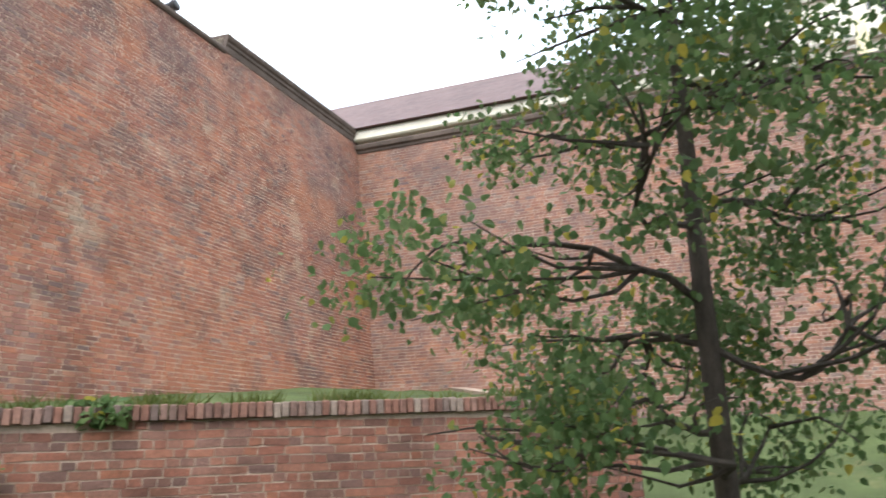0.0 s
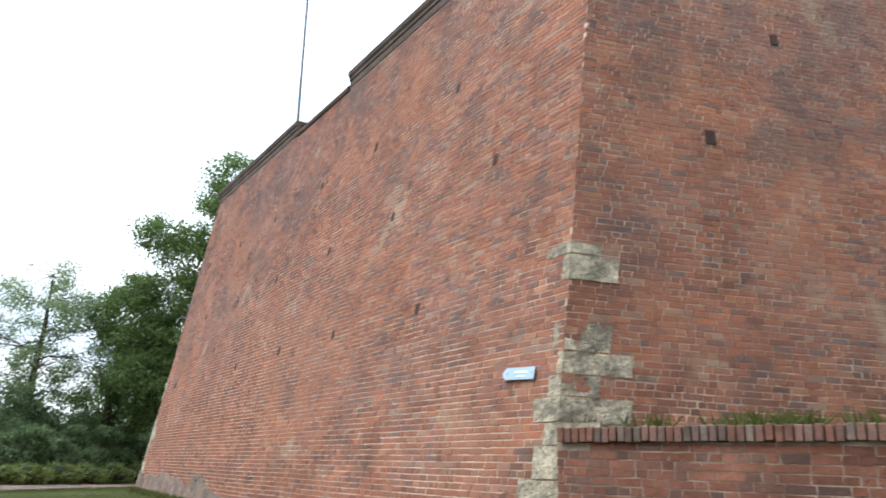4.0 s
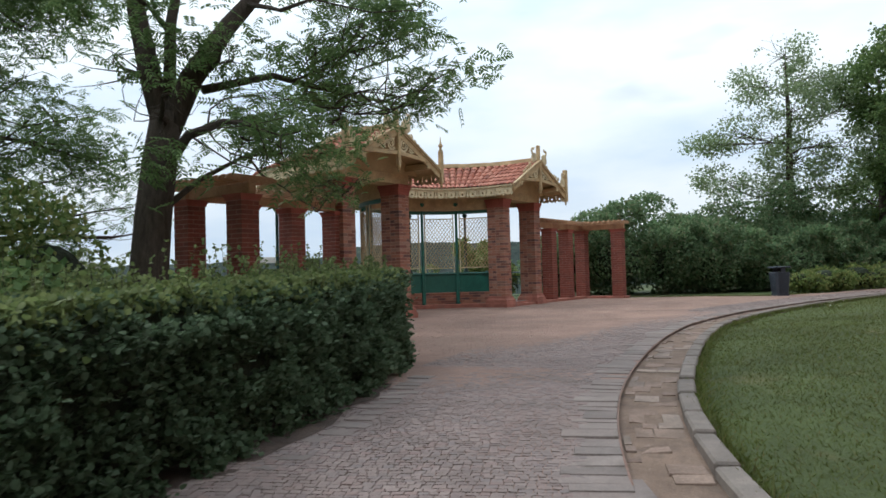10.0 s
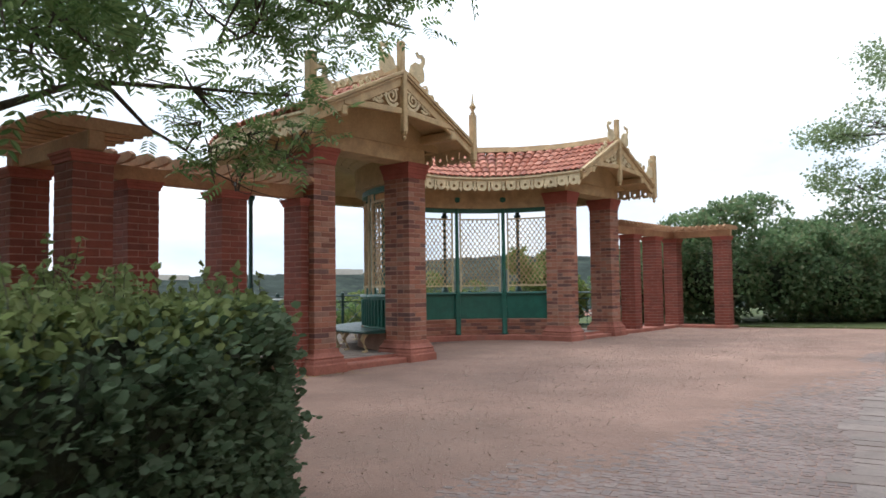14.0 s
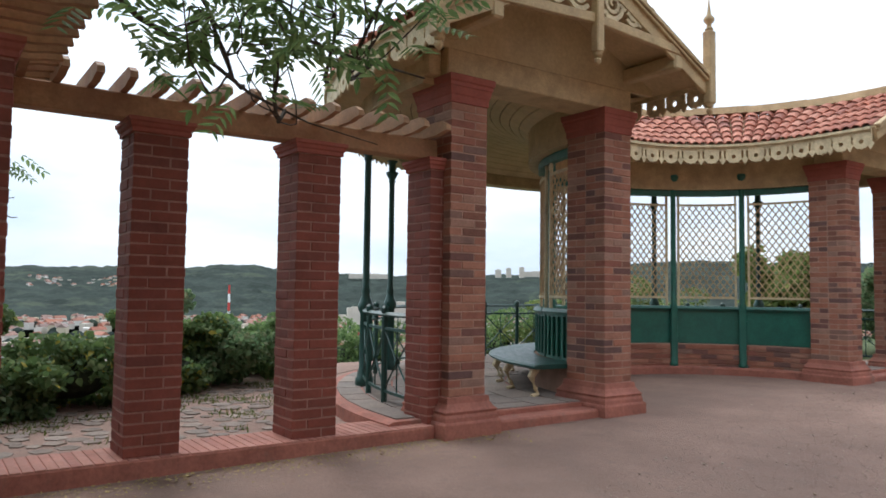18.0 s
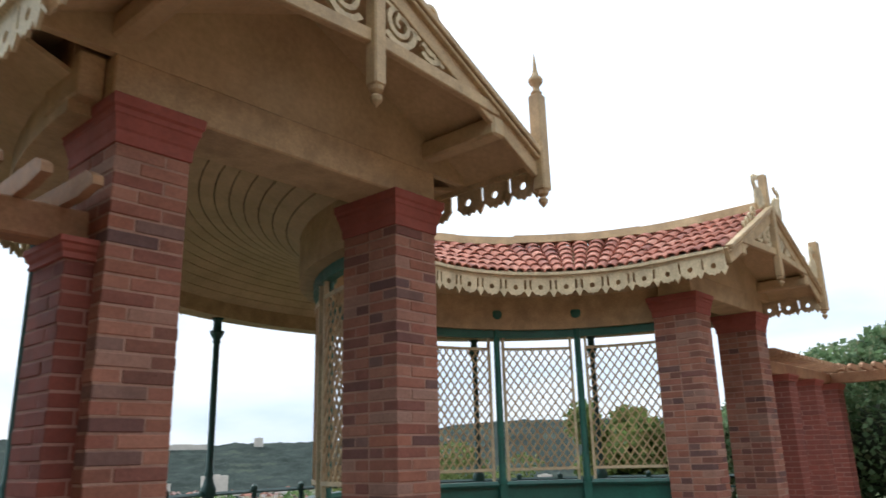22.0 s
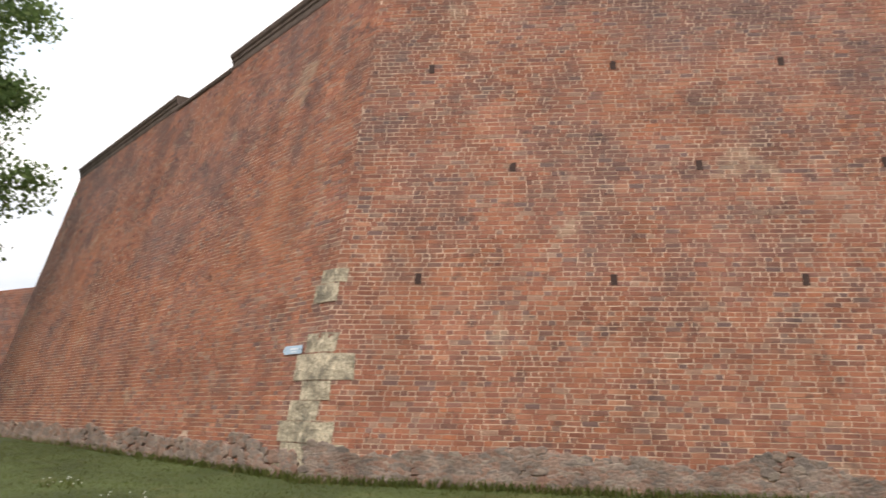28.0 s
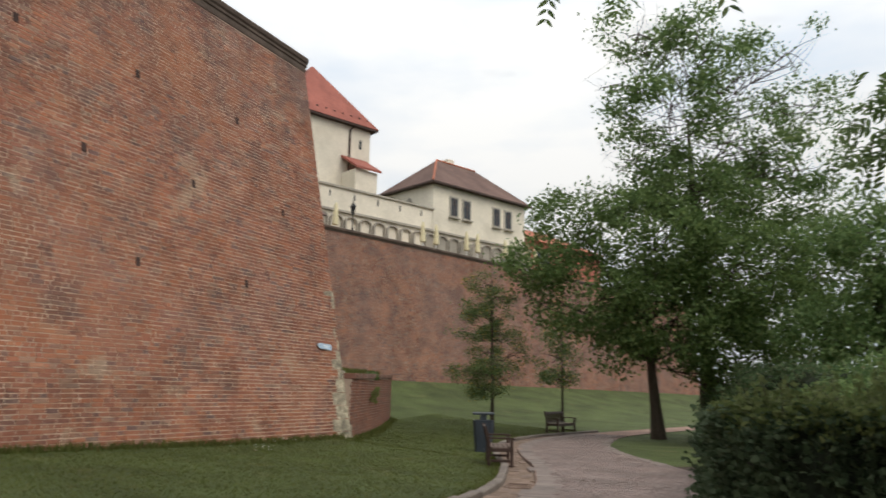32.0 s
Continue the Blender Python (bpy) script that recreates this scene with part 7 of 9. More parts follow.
# forked ash behind the hedge
AZ = ground_at(-20.8, -9.2)
tree("ash_tree", "tall forked ash with dark bark and feathery leaves behind the hedge", (-20.8, -9.2, AZ),
     [(0, 0, 0, 0.33), (0.0, 0.0, 1.0, 0.30), (-0.10, 0.05, 2.2, 0.28), (-0.25, 0.08, 3.1, 0.27), (-0.42, 0.10, 3.9, 0.24)],
     [((-2.45, 1.45, 3.05), (0.32, 0.26, 0.15)), ((-2.75, 1.6, 2.88), (0.34, 0.28, 0.16)), ((-3.0, 1.85, 3.05), (0.36, 0.3, 0.16)), ((-3.25, 2.05, 2.95), (0.32, 0.28, 0.14)), ((-3.1, 1.75, 2.72), (0.22, 0.2, 0.12)), ((-3.4, 2.3, 3.1), (0.3, 0.25, 0.13)), ((-0.4, 4.8, 7.1), (0.9, 0.9, 0.5)), ((-0.7, 3.7, 7.6), (0.9, 0.9, 0.5)), ((-0.5, 4.9, 6.0), (0.7, 0.7, 0.4)), ((-1.6, -2.3, 6.7), (1.0, 0.9, 0.6)), ((-1.6, -1.8, 8.0), (1.0, 0.9, 0.6)), ((0.6, 2.6, 3.2), (0.8, 0.7, 0.5)), ((-0.5, 1.9, 3.6), (0.9, 0.8, 0.5)), ((-1.6, 1.4, 4.0), (1.0, 0.8, 0.5)), ((-3.0, 1.1, 3.6), (0.8, 0.6, 0.3)), ((-4.1, 1.6, 3.75), (0.6, 0.5, 0.25)), ((-1.4, 4.7, 4.5), (0.6, 0.6, 0.3)), ((-2.2, 3.6, 4.3), (0.7, 0.7, 0.3)), ((-1.7, 3.9, 5.2), (0.8, 0.8, 0.4)), ((-1.5, 3.1, 5.4), (0.9, 0.8, 0.5)), ((-2.4, 2.3, 4.2), (0.8, 0.8, 0.4)), ((-0.1, 1.3, 4.8), (0.8, 0.8, 0.5)), ((0.2, -0.4, 4.6), (0.9, 0.8, 0.6)), ((-2.6, 1.6, 4.7), (1.4, 1.1, 0.8)), ((-4.4, 2.2, 4.9), (1.3, 1.0, 0.6)), 
      ((-3.6, 2.4, 6.2), (1.6, 1.2, 0.8)), ((-5.0, 2.4, 6.6), (1.2, 1.0, 0.6)), ((-1.8, 1.4, 7.2), (1.5, 1.3, 0.9)), ((-3.2, 2.0, 8.2), (1.6, 1.3, 0.8)), ((0.5, -0.2, 7.4), (1.4, 1.3, 0.9)),
      ((1.2, 0.4, 5.4), (0.9, 0.8, 0.6)), ((0.9, 1.0, 3.9), (0.6, 0.6, 0.45)), ((1.8, 0.6, 6.6), (1.0, 0.9, 0.7)), ((-0.6, 0.9, 9.0), (1.6, 1.4, 0.9)), ((0.6, 0.8, 2.9), (0.4, 0.4, 0.35))],
     M_LEAF_ASH, 0.27, 1450, 4, 11, style="pinnate", gap=0.40, spread=0.24, twigs=34,
     forks=[[(-0.40, 0.08, 3.7, 0.20), (-0.40, -0.18, 4.6, 0.18), (-0.40, -0.40, 5.6, 0.15), (-0.3, -0.5, 6.8, 0.11), (0.2, -0.9, 8.2, 0.05)],
            [(-0.40, 0.10, 3.6, 0.22), (-0.60, 0.45, 4.5, 0.19), (-0.95, 0.90, 5.4, 0.15), (-1.7, 1.5, 6.6, 0.10), (-2.6, 2.1, 8.0, 0.05)],
            [(-0.48, 0.12, 4.2, 0.11), (-0.5, 0.15, 5.4, 0.09), (-0.8, 0.3, 7.0, 0.06), (-0.7, 0.5, 8.6, 0.03)],
            [(-0.25, 0.12, 2.35, 0.06), (-0.9, 0.4, 2.9, 0.045), (-1.8, 0.75, 3.4, 0.03), (-3.0, 1.1, 3.6, 0.02), (-4.2, 1.6, 3.75, 0.01)],
            [(-1.8, 0.75, 3.4, 0.03), (-2.6, 0.35, 3.55, 0.028), (-3.15, 0.35, 3.25, 0.022), (-3.4, 0.7, 3.0, 0.016), (-3.6, 0.95, 2.75, 0.011), (-3.8, 1.3, 2.55, 0.006), (-4.1, 1.65, 2.42, 0.004)],
            [(-3.0, 1.1, 3.6, 0.02), (-3.6, 0.95, 3.45, 0.018), (-3.75, 1.1, 3.2, 0.015), (-3.95, 1.4, 3.05, 0.012), (-4.35, 1.85, 2.9, 0.006)],
            [(-0.95, 0.45, 4.4, 0.08), (-2.2, 1.1, 4.9, 0.06), (-3.8, 1.9, 4.85, 0.045), (-5.8, 2.6, 5.0, 0.02)]])
# dense trees left of it
tree("ash_tree", "broad dark ash over dense undergrowth behind the hedge", (-20.3, -13.2, -0.9),
     [(0, 0, 0, 0.3), (0.1, 0, 2, 0.26), (0.4, 0.1, 4, 0.2), (0.3, 0.2, 6.5, 0.12)],
     [((1.5, 0.5, 4.5), (2.2, 2.0, 1.5)), ((-1.2, 0.4, 5.0), (2.0, 1.8, 1.4)), ((0.5, 0.4, 7.0), (2.6, 2.2, 1.6)), ((2.6, 0.4, 6.2), (1.8, 1.8, 1.4)), ((-0.5, 0.6, 3.0), (2.2, 1.6, 1.2)), ((2.5, 1.0, 3.0), (1.8, 1.5, 1.1)), ((3.5, 0, 8.2), (2.0, 1.8, 1.4)), ((-3.9, 1.3, 3.6), (0.5, 0.3, 0.35)), ((-4.1, 1.3, 3.0), (0.45, 0.3, 0.3)),
      ((-2.2, 0.6, 5.4), (1.4, 1.2, 0.9)), ((-2.5, 0.8, 4.1), (1.3, 1.1, 0.8)), ((-2.0, 0.5, 6.8), (1.4, 1.2, 0.9)), ((-3.1, 1.0, 4.4), (0.8, 0.7, 0.5)), ((-1.4, 0.4, 8.2), (1.6, 1.4, 1.0))],
     M_LEAF_ASH, 0.24, 2300, 4, 13, style="pinnate", gap=0.30, spread=0.3, twigs=24)

# pale airy tree and dark maples across the forecourt
tree("pale_tree", "airy pale-leaved tree behind the shrubs", (-53.0, 6.6, -0.3),
     [(0, 0, 0, 0.3), (0.1, 0.1, 3, 0.26), (0, 0, 6, 0.2), (-0.1, 0.1, 9, 0.13), (0.1, 0, 12, 0.05)],
     [((0, 0, 12.6), (1.6, 1.6, 1.3)), ((-0.5, 1.4, 11.4), (1.6, 1.6, 1.1)), ((0.5, -1.4, 10.8), (1.7, 1.7, 1.1)), ((0, 2.6, 9.6), (1.7, 1.6, 1.1)), ((0, -2.6, 8.6), (1.8, 1.6, 1.1)), ((1.2, 0, 9.4), (1.8, 1.8, 1.2)),
      ((0, 3.0, 7.4), (1.6, 1.6, 1.0)), ((0.3, -4.2, 7.9), (1.2, 1.1, 0.6)), ((0.4, -3.4, 6.0), (1.7, 1.5, 0.9)), ((0, 0.4, 7.0), (2.2, 2.2, 1.2)), ((0, 2.0, 5.4), (2.0, 1.8, 1.0)), ((0.2, -1.6, 5.2), (1.8, 1.6, 0.9))],
     M_LEAF_PALE, 0.125, 1250, 13, 17, gap=0.42, spread=0.27, twigs=44, freq=0.7)
MZ = ground_at(-47.0, 15.2)
tree("maple_tree", "large dark green maple on the lawn edge", (-47.0, 15.2, MZ),
     [(0, 0, 0, 0.42), (0, 0, 2.0, 0.36), (0.05, 0.1, 4.5, 0.32), (0.1, 0.1, 7, 0.26), (0, 0, 10, 0.18), (0, 0, 14, 0.1), (0.1, 0, 18, 0.04)],
     [((0, 0, 19.2), (2.0, 2.0, 1.4)), ((0.4, 0.2, 17.0), (2.8, 2.8, 1.4)), ((2.9, 2.9, 15.2), (2.0, 2.0, 1.2)), ((-2.8, -2.8, 15.0), (2.2, 2.2, 1.3)), ((3.7, 3.7, 11.6), (1.2, 1.2, 0.7)), ((0, 0, 15.0), (2.2, 2.2, 1.6)), ((-1.5, -1.4, 13.2), (2.4, 2.4, 1.6)), ((1.8, 1.6, 13.2), (2.4, 2.4, 1.5)), ((-2.2, -2.6, 10.8), (2.4, 2.4, 1.6)), ((2.6, 2.6, 10.8), (2.4, 2.2, 1.5)), ((0, 0, 11), (2.8, 2.8, 1.8)),
      ((3.8, 3.9, 9.0), (1.7, 1.7, 1.0)), ((-3.0, -3.2, 8.4), (2.4, 2.4, 1.5)), ((2.4, 2.6, 8.0), (2.0, 2.0, 1.2)), ((0.3, 0.2, 8.0), (2.6, 2.6, 1.5)), ((3.5, 3.7, 6.8), (1.2, 1.2, 0.7)), ((-2.6, -2.8, 6.2), (2.2, 2.2, 1.3)),
      ((1.8, 2.2, 5.8), (1.6, 1.6, 1.0)), ((-0.8, -1.0, 5.4), (1.6, 1.6, 0.8)), ((2.0, 2.2, 4.0), (1.1, 1.1, 0.8)), ((1.4, 1.6, 2.9), (0.7, 0.7, 0.6)), ((3.2, 3.4, 12.0), (1.4, 1.4, 0.9)), ((-4.0, -4.0, 11.5), (1.5, 1.5, 1.0))],
     M_LEAF_DARK, 0.19, 3300, 18, 19, "maples by the path", gap=0.37, spread=0.33, twigs=26, freq=0.6,
     forks=[[(0.1, 0.1, 3.2, 0.2), (0.9, 1.1, 4.6, 0.17), (1.5, 1.8, 7.0, 0.12), (2.2, 2.4, 10, 0.06)]])
tree("maple_tree", "dark maple in the thicket beside the path", (-54.5, 11.5, 0.0),
     [(0, 0, 0, 0.35), (0, 0, 4, 0.28), (0, 0, 8, 0.18), (0, 0, 11, 0.06)],
     [((0, 0, 10.5), (2.4, 2.4, 1.7)), ((0.2, 0.2, 8.6), (1.7, 1.7, 1.3)), ((1.8, 1.8, 8.6), (2.4, 2.4, 1.5)), ((1.0, 1.0, 6.6), (2.4, 2.4, 1.6)), ((-0.6, -0.6, 4.4), (1.9, 1.9, 1.2)), ((2.0, 2.0, 4.6), (2.4, 2.2, 1.4)), ((1.6, 4.0, 5.6), (1.7, 1.7, 1.3)), ((2.4, 4.6, 7.4), (1.5, 1.5, 1.2)), ((1.6, 3.9, 3.4), (1.5, 1.5, 1.2)), ((2.8, 5.0, 4.6), (1.3, 1.3, 1.0))],
     M_LEAF_DARK, 0.20, 1500, 17, 23, "maples by the path", gap=0.28, spread=0.34, twigs=20, freq=0.6)
tree("maple_tree", "slim dark maple far along the path", (-73, 38.5, 0.9),
     [(0, 0, 0, 0.35), (-0.2, -0.2, 4, 0.3), (0, 0, 9, 0.15)],
     [((0, 0, 10), (3, 3, 2)), ((-2, -2, 8), (2.6, 2.6, 1.8)), ((2, 2, 7.4), (2.6, 2.6, 1.6)), ((0, 0, 6), (3, 3, 1.4))],
     M_LEAF_DARK, 0.30, 420, 9, 29, "maples by the path", spread=0.5, twigs=14, forks=[[(0.5, 0.4, 0, 0.3), (0.9, 0.7, 4, 0.26), (0.4, 0.3, 8, 0.15)]])
tree("maple_tree", "dark maple deep in the thicket", (-62, 17.5, 0.0),
     [(0, 0, 0, 0.3), (0, 0, 5, 0.22), (0, 0, 9, 0.1)],
     [((0, 0, 9), (3, 3, 2)), ((-2, -2, 7), (3, 3, 1.8)), ((2, 2, 6.4), (3, 3, 1.8)), ((0, 0, 4.2), (3.2, 3.2, 1.6)), ((2.4, 1.4, 3.0), (2.2, 2.2, 1.4))],
     M_LEAF_DARK, 0.30, 560, 9, 31, "maples by the path", spread=0.5, twigs=14)

# trees of the islands by the start
tree("leaning_maple", "dense dark maple leaning over the bend of the path", (3.0, -1.9, -0.34),
     [(0, 0, 0, 0.24), (-0.25, 0.05, 1.2, 0.2), (-0.55, 0.1, 2.4, 0.17), (-0.7, 0.1, 4.4, 0.12)],
     [((-0.5, -0.9, 4.5), (3.2, 3.2, 2.1)), ((-1.9, 2.0, 5.2), (2.5, 2.5, 1.7)), ((-2.3, 3.8, 6.3), (1.7, 1.7, 1.1)), ((-1.8, 3.0, 8.2), (1.7, 1.7, 1.0)), ((-1.5, -0.1, 7.4), (2.9, 2.9, 1.9)), ((-0.1, -2.9, 6.2), (3.2, 3.2, 2.3)), ((0.4, -2.6, 3.3), (2.3, 2.3, 1.5)), ((1.6, -4.8, 4.4), (2.4, 2.4, 1.9)), ((1.8, -5.4, 7.2), (2.4, 2.4, 1.7)), ((-0.5, -1.9, 9.0), (2.4, 2.4, 1.3)), ((2.5, -6.6, 6.2), (1.7, 1.7, 2.0)), ((-1.6, 1.0, 3.2), (1.4, 1.4, 1.0))],
     M_LEAF_DARK, 0.15, 3600, 15, 37, gap=0.24, spread=0.27, twigs=24)
tree("tall_ash", "tall airy ash rising above the hedge", (5.0, -3.6, -0.34),
     [(0, 0, 0, 0.28), (0, 0, 4, 0.24), (0.1, 0.1, 7, 0.19), (0, 0.2, 10, 0.13), (0, 0.3, 13, 0.05)],
     [((-3.9, 1.7, 15.4), (2.0, 2.0, 1.2)), ((-2.5, -0.2, 15.1), (2.2, 2.2, 1.5)), ((-4.2, 2.4, 13.2), (1.7, 1.7, 1.0)), ((-2.9, 0.7, 12.6), (2.6, 2.6, 1.3)), ((-1.6, -1.6, 13.9), (2.5, 2.5, 1.6)), ((-1.6, -3.5, 14.8), (1.8, 1.8, 1.2)), ((-0.3, -4.5, 12.9), (1.8, 1.8, 1.1)), ((-1.8, -1.3, 11.3), (2.6, 2.6, 1.4)), ((-3.0, 2.0, 10.8), (2.0, 2.0, 1.0)), ((-0.7, -3.7, 10.5), (2.2, 2.2, 1.2)), ((-3.1, 3.1, 9.1), (1.5, 1.5, 0.8)), ((-0.4, -2.4, 9.3), (2.7, 2.7, 1.3)), ((-2.1, 0.2, 9.6), (2.2, 2.2, 1.3))],
     M_LEAF_ASH, 0.15, 1150, 15, 41, gap=0.50, spread=0.25, twigs=44, freq=0.75)
tree("broadleaf_tree", "green broadleaf tree over the hedge", (0.5, -9.2, -0.34),
     [(0, 0, 0, 0.25), (0, 0, 3, 0.2), (0, 0, 6, 0.1)],
     [((-1.8, 1.0, 6.8), (1.0, 1.0, 1.2)), ((-1.1, 0.3, 4.8), (1.0, 1.0, 1.4)), ((-1.0, 0.7, 3.2), (1.2, 1.2, 1.0)), ((-1.0, 2.1, 3.4), (1.1, 1.1, 1.1)), ((-1.2, -0.2, 6.5), (1.0, 1.0, 1.0)), ((-0.5, -0.8, 4.1), (1.6, 1.6, 1.9))],
     M_LEAF_ASH, 0.15, 1300, 9, 43, spread=0.3, twigs=24, gap=0.3)


# ---- clipped hedge along the path ----
HEDGE_FRONT = smooth_line([(-8.6, -4.35), (-10.5, -4.75), (-13, -5.0), (-15, -4.95), (-17.5, -4.8), (-19.6, -4.82), (-20.6, -5.05), (-21.2, -5.6), (-21.4, -6.4)], 0.2)


def hedge():
    rng = np.random.default_rng(51)
    t = thing("hedge", pose(0, 0, 0), "clipped dark green hedge beside the cobbled path", "hedge")
    tn = np.gradient(HEDGE_FRONT, axis=0)
    tn /= np.linalg.norm(tn, axis=1)[:, None]
    back = np.stack([tn[:, 1], -tn[:, 0]], 1)
    back *= np.sign(-back[:, 1:2] + 1e-9) * -1
    back = np.where((back[:, 1:2] > 0), -back, back)
    depth = 1.7
    # dark solid body behind the leaves, painted as the hedge's inner shade
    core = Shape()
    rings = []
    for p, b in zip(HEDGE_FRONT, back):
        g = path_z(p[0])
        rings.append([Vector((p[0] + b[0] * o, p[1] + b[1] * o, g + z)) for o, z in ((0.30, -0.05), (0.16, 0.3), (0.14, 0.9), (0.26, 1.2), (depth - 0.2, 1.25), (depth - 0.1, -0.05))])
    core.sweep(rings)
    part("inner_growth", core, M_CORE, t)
    n = 115000
    i = rng.integers(0, len(HEDGE_FRONT), n)
    p, b = HEDGE_FRONT[i] + rng.normal(0, 0.05, (n, 2)), back[i]
    g = np.array([path_z(x) for x in p[:, 0]])
    u = rng.uniform(0, 1, n)
    front = u < 0.62
    wave = np.array([0.09 * noise.noise(Vector((x * 1.3, z * 2.0, 5))) + 0.05 * noise.noise(Vector((x * 4, z * 4, 1))) for x, z in zip(p[:, 0], rng.uniform(0, 1.3, n))])
    zf = rng.uniform(0.01, 1.3, n)
    wave_f = np.array([0.13 * noise.noise(Vector((x * 1.8, z * 2.2, 5))) + 0.13 * noise.noise(Vector((x * 4.5, z * 4.5, 1))) + 0.05 * noise.noise(Vector((x * 11, z * 11, 3))) for x, z in zip(p[:, 0], zf)])
    bulge = -0.02 + 0.16 * np.clip((zf - 0.95) / 0.35, 0, 1) ** 2 - 0.05 * np.clip((0.3 - zf) / 0.3, 0, 1)
    o_front = bulge + wave_f + np.abs(rng.normal(0, 0.07, n))
    o_top = rng.uniform(0.1, depth, n)
    z_top = 1.27 + 0.06 * np.array([noise.noise(Vector((x * 0.9, o * 1.5, 9))) for x, o in zip(p[:, 0], o_top)]) - np.abs(rng.normal(0, 0.05, n)) - 0.14 * np.clip((0.3 - o_top) / 0.3, 0, 1)
    o = np.where(front, o_front, o_top)
    z = np.where(front, zf, z_top)
    pts = np.stack([p[:, 0] + b[:, 0] * o, p[:, 1] + b[:, 1] * o, g + z], 1)
    out = np.stack([-b[:, 0], -b[:, 1], np.full(n, 0.5)], 1)
    out[~front] = (0, 0, 1.2)
    thin = np.array([noise.noise(Vector((a * 3.2, c * 3.2, e * 4.0))) + 0.5 * noise.noise(Vector((a * 8, c * 8, e * 8))) for a, c, e in pts])
    full = (thin > -0.26) | ~front
    fresh = (z > 1.17 + 0.10 * rng.normal(0, 1, n)) & (o > 0.02)
    for sel, mt in ((full & ~fresh, M_HEDGE), (full & fresh, M_HEDGE_TOP)):
        v, q = leaf_quads(pts[sel], 0.052, rng, droop=0.0, dirs=out[sel], fine=True)
        ob = new("foliage", quads_mesh("foliage", v, q, mt))
        ob.parent = t
    # end cap and sprigs that stand out of the trim
    k = 14000
    end = HEDGE_FRONT[-1]
    a = rng.uniform(0, 1, k)
    pts = np.stack([end[0] + a * depth, end[1] + rng.normal(0, 0.05, k) - 0.02, path_z(end[0]) + rng.uniform(0.05, 1.27, k)], 1)
    v, q = leaf_quads(pts, 0.04, rng, droop=0.0, fine=True)
    ob = new("foliage", quads_mesh("foliage", v, q, M_HEDGE))
    ob.parent = t
    sp = Shape()
    pts = []
    for _ in range(420):
        j = rng.integers(0, len(HEDGE_FRONT))
        oo = rng.uniform(0.05, depth - 0.1)
        q0 = np.array([HEDGE_FRONT[j][0] + back[j][0] * oo, HEDGE_FRONT[j][1] + back[j][1] * oo, path_z(HEDGE_FRONT[j][0]) + 1.22])
        h = rng.uniform(0.08, 0.34) * (1.4 if oo > 1.0 else 0.8)
        q1 = q0 + np.array([rng.normal(0, 0.05), rng.normal(0, 0.05), h])
        sp.tube([tuple(q0), tuple((q0 + q1) / 2 + rng.normal(0, 0.01, 3)), tuple(q1)], [0.004, 0.003, 0.002], 4)
        for s in np.linspace(0.3, 1.0, 6):
            pts += [q0 + (q1 - q0) * s] * 2
    tagged(part("sprig_stems", sp, M_BARK, t), "thin upright hedge sprigs", kind="stuff")
    v, q = leaf_quads(np.array(pts), 0.05, rng, droop=-0.2)
    ob = new("sprig_foliage", quads_mesh("sprig_foliage", v, q, M_HEDGE_TOP))
    ob.parent = t


hedge()

# ---- shrubs ----
for k, (x, y, sz, h) in enumerate([(-0.2, -5.6, 1.7, 3.0), (-1.9, -6.9, 1.6, 3.0), (6.4, -5.6, 2.0, 3.4), (2.0, -6.4, 1.8, 3.2), (-3.7, -7.9, 1.6, 2.8), (4.4, -4.4, 1.4, 2.3), (7.5, -5.0, 1.8, 2.6), (-2.4, -7.6, 1.5, 2.2), (10.5, -7.0, 2.0, 2.8)]):
    shrub("shrub", "dense green shrub in the shade beyond the hedge", (x, y, -0.4), [((0, 0, h * 0.4), (sz, sz, h * 0.45)), ((0.5, 0.3, h * 0.65), (sz * 0.6, sz * 0.6, h * 0.32)), ((-0.6, -0.2, h * 0.6), (sz * 0.55, sz * 0.6, h * 0.3))],
          M_LEAF_SHRUB, 0.11, 3800, 170 + k, "shrubs beyond the hedge", gap=0.1)
# light undergrowth behind the hedge
shrub("undergrowth", "tall yellow-green undergrowth below the ash trees", (-19.6, -10.5, -0.5), [((-0.4, 0.2, 1.4), (1.1, 1.0, 1.4)), ((0, 0, 1.3), (1.3, 1.1, 1.3)), ((1.4, -0.4, 1.7), (1.3, 1.1, 1.4)), ((-0.9, 0.3, 0.9), (1.1, 1.0, 1.1)), ((0.5, 0.5, 2.2), (1.0, 0.9, 0.9)), ((2.6, 0.2, 1.5), (1.3, 1.0, 1.3))],
      M_LEAF_LIGHT, 0.10, 8000, 63, "undergrowth", gap=0.12)
shrub("undergrowth", "leafy light green undergrowth behind the hedge", (-15.0, -8.2, -0.3), [((0, 0, 1.0), (2.0, 1.0, 1.0)), ((2.6, -0.4, 1.1), (2.0, 1.1, 1.1)), ((-2.6, -0.8, 0.9), (2.0, 1.1, 1.0)), ((-0.5, -2.5, 1.6), (3.0, 1.6, 1.6)), ((3.5, -2.5, 1.9), (2.6, 1.6, 1.8))],
      M_LEAF_ASH, 0.13, 9000, 61, "undergrowth")
shrub("undergrowth", "leafy light green undergrowth behind the hedge", (-4.5, -6.6, -0.3), [((0, 0, 0.8), (2.4, 1.0, 1.0)), ((2.0, 0.6, 0.8), (2.0, 1.2, 0.9)), ((-2.6, -0.6, 1.0), (2.2, 1.2, 1.1)), ((1.5, -2.0, 1.4), (3.0, 1.8, 1.5))],
      M_LEAF_ASH, 0.11, 9000, 62, "undergrowth")
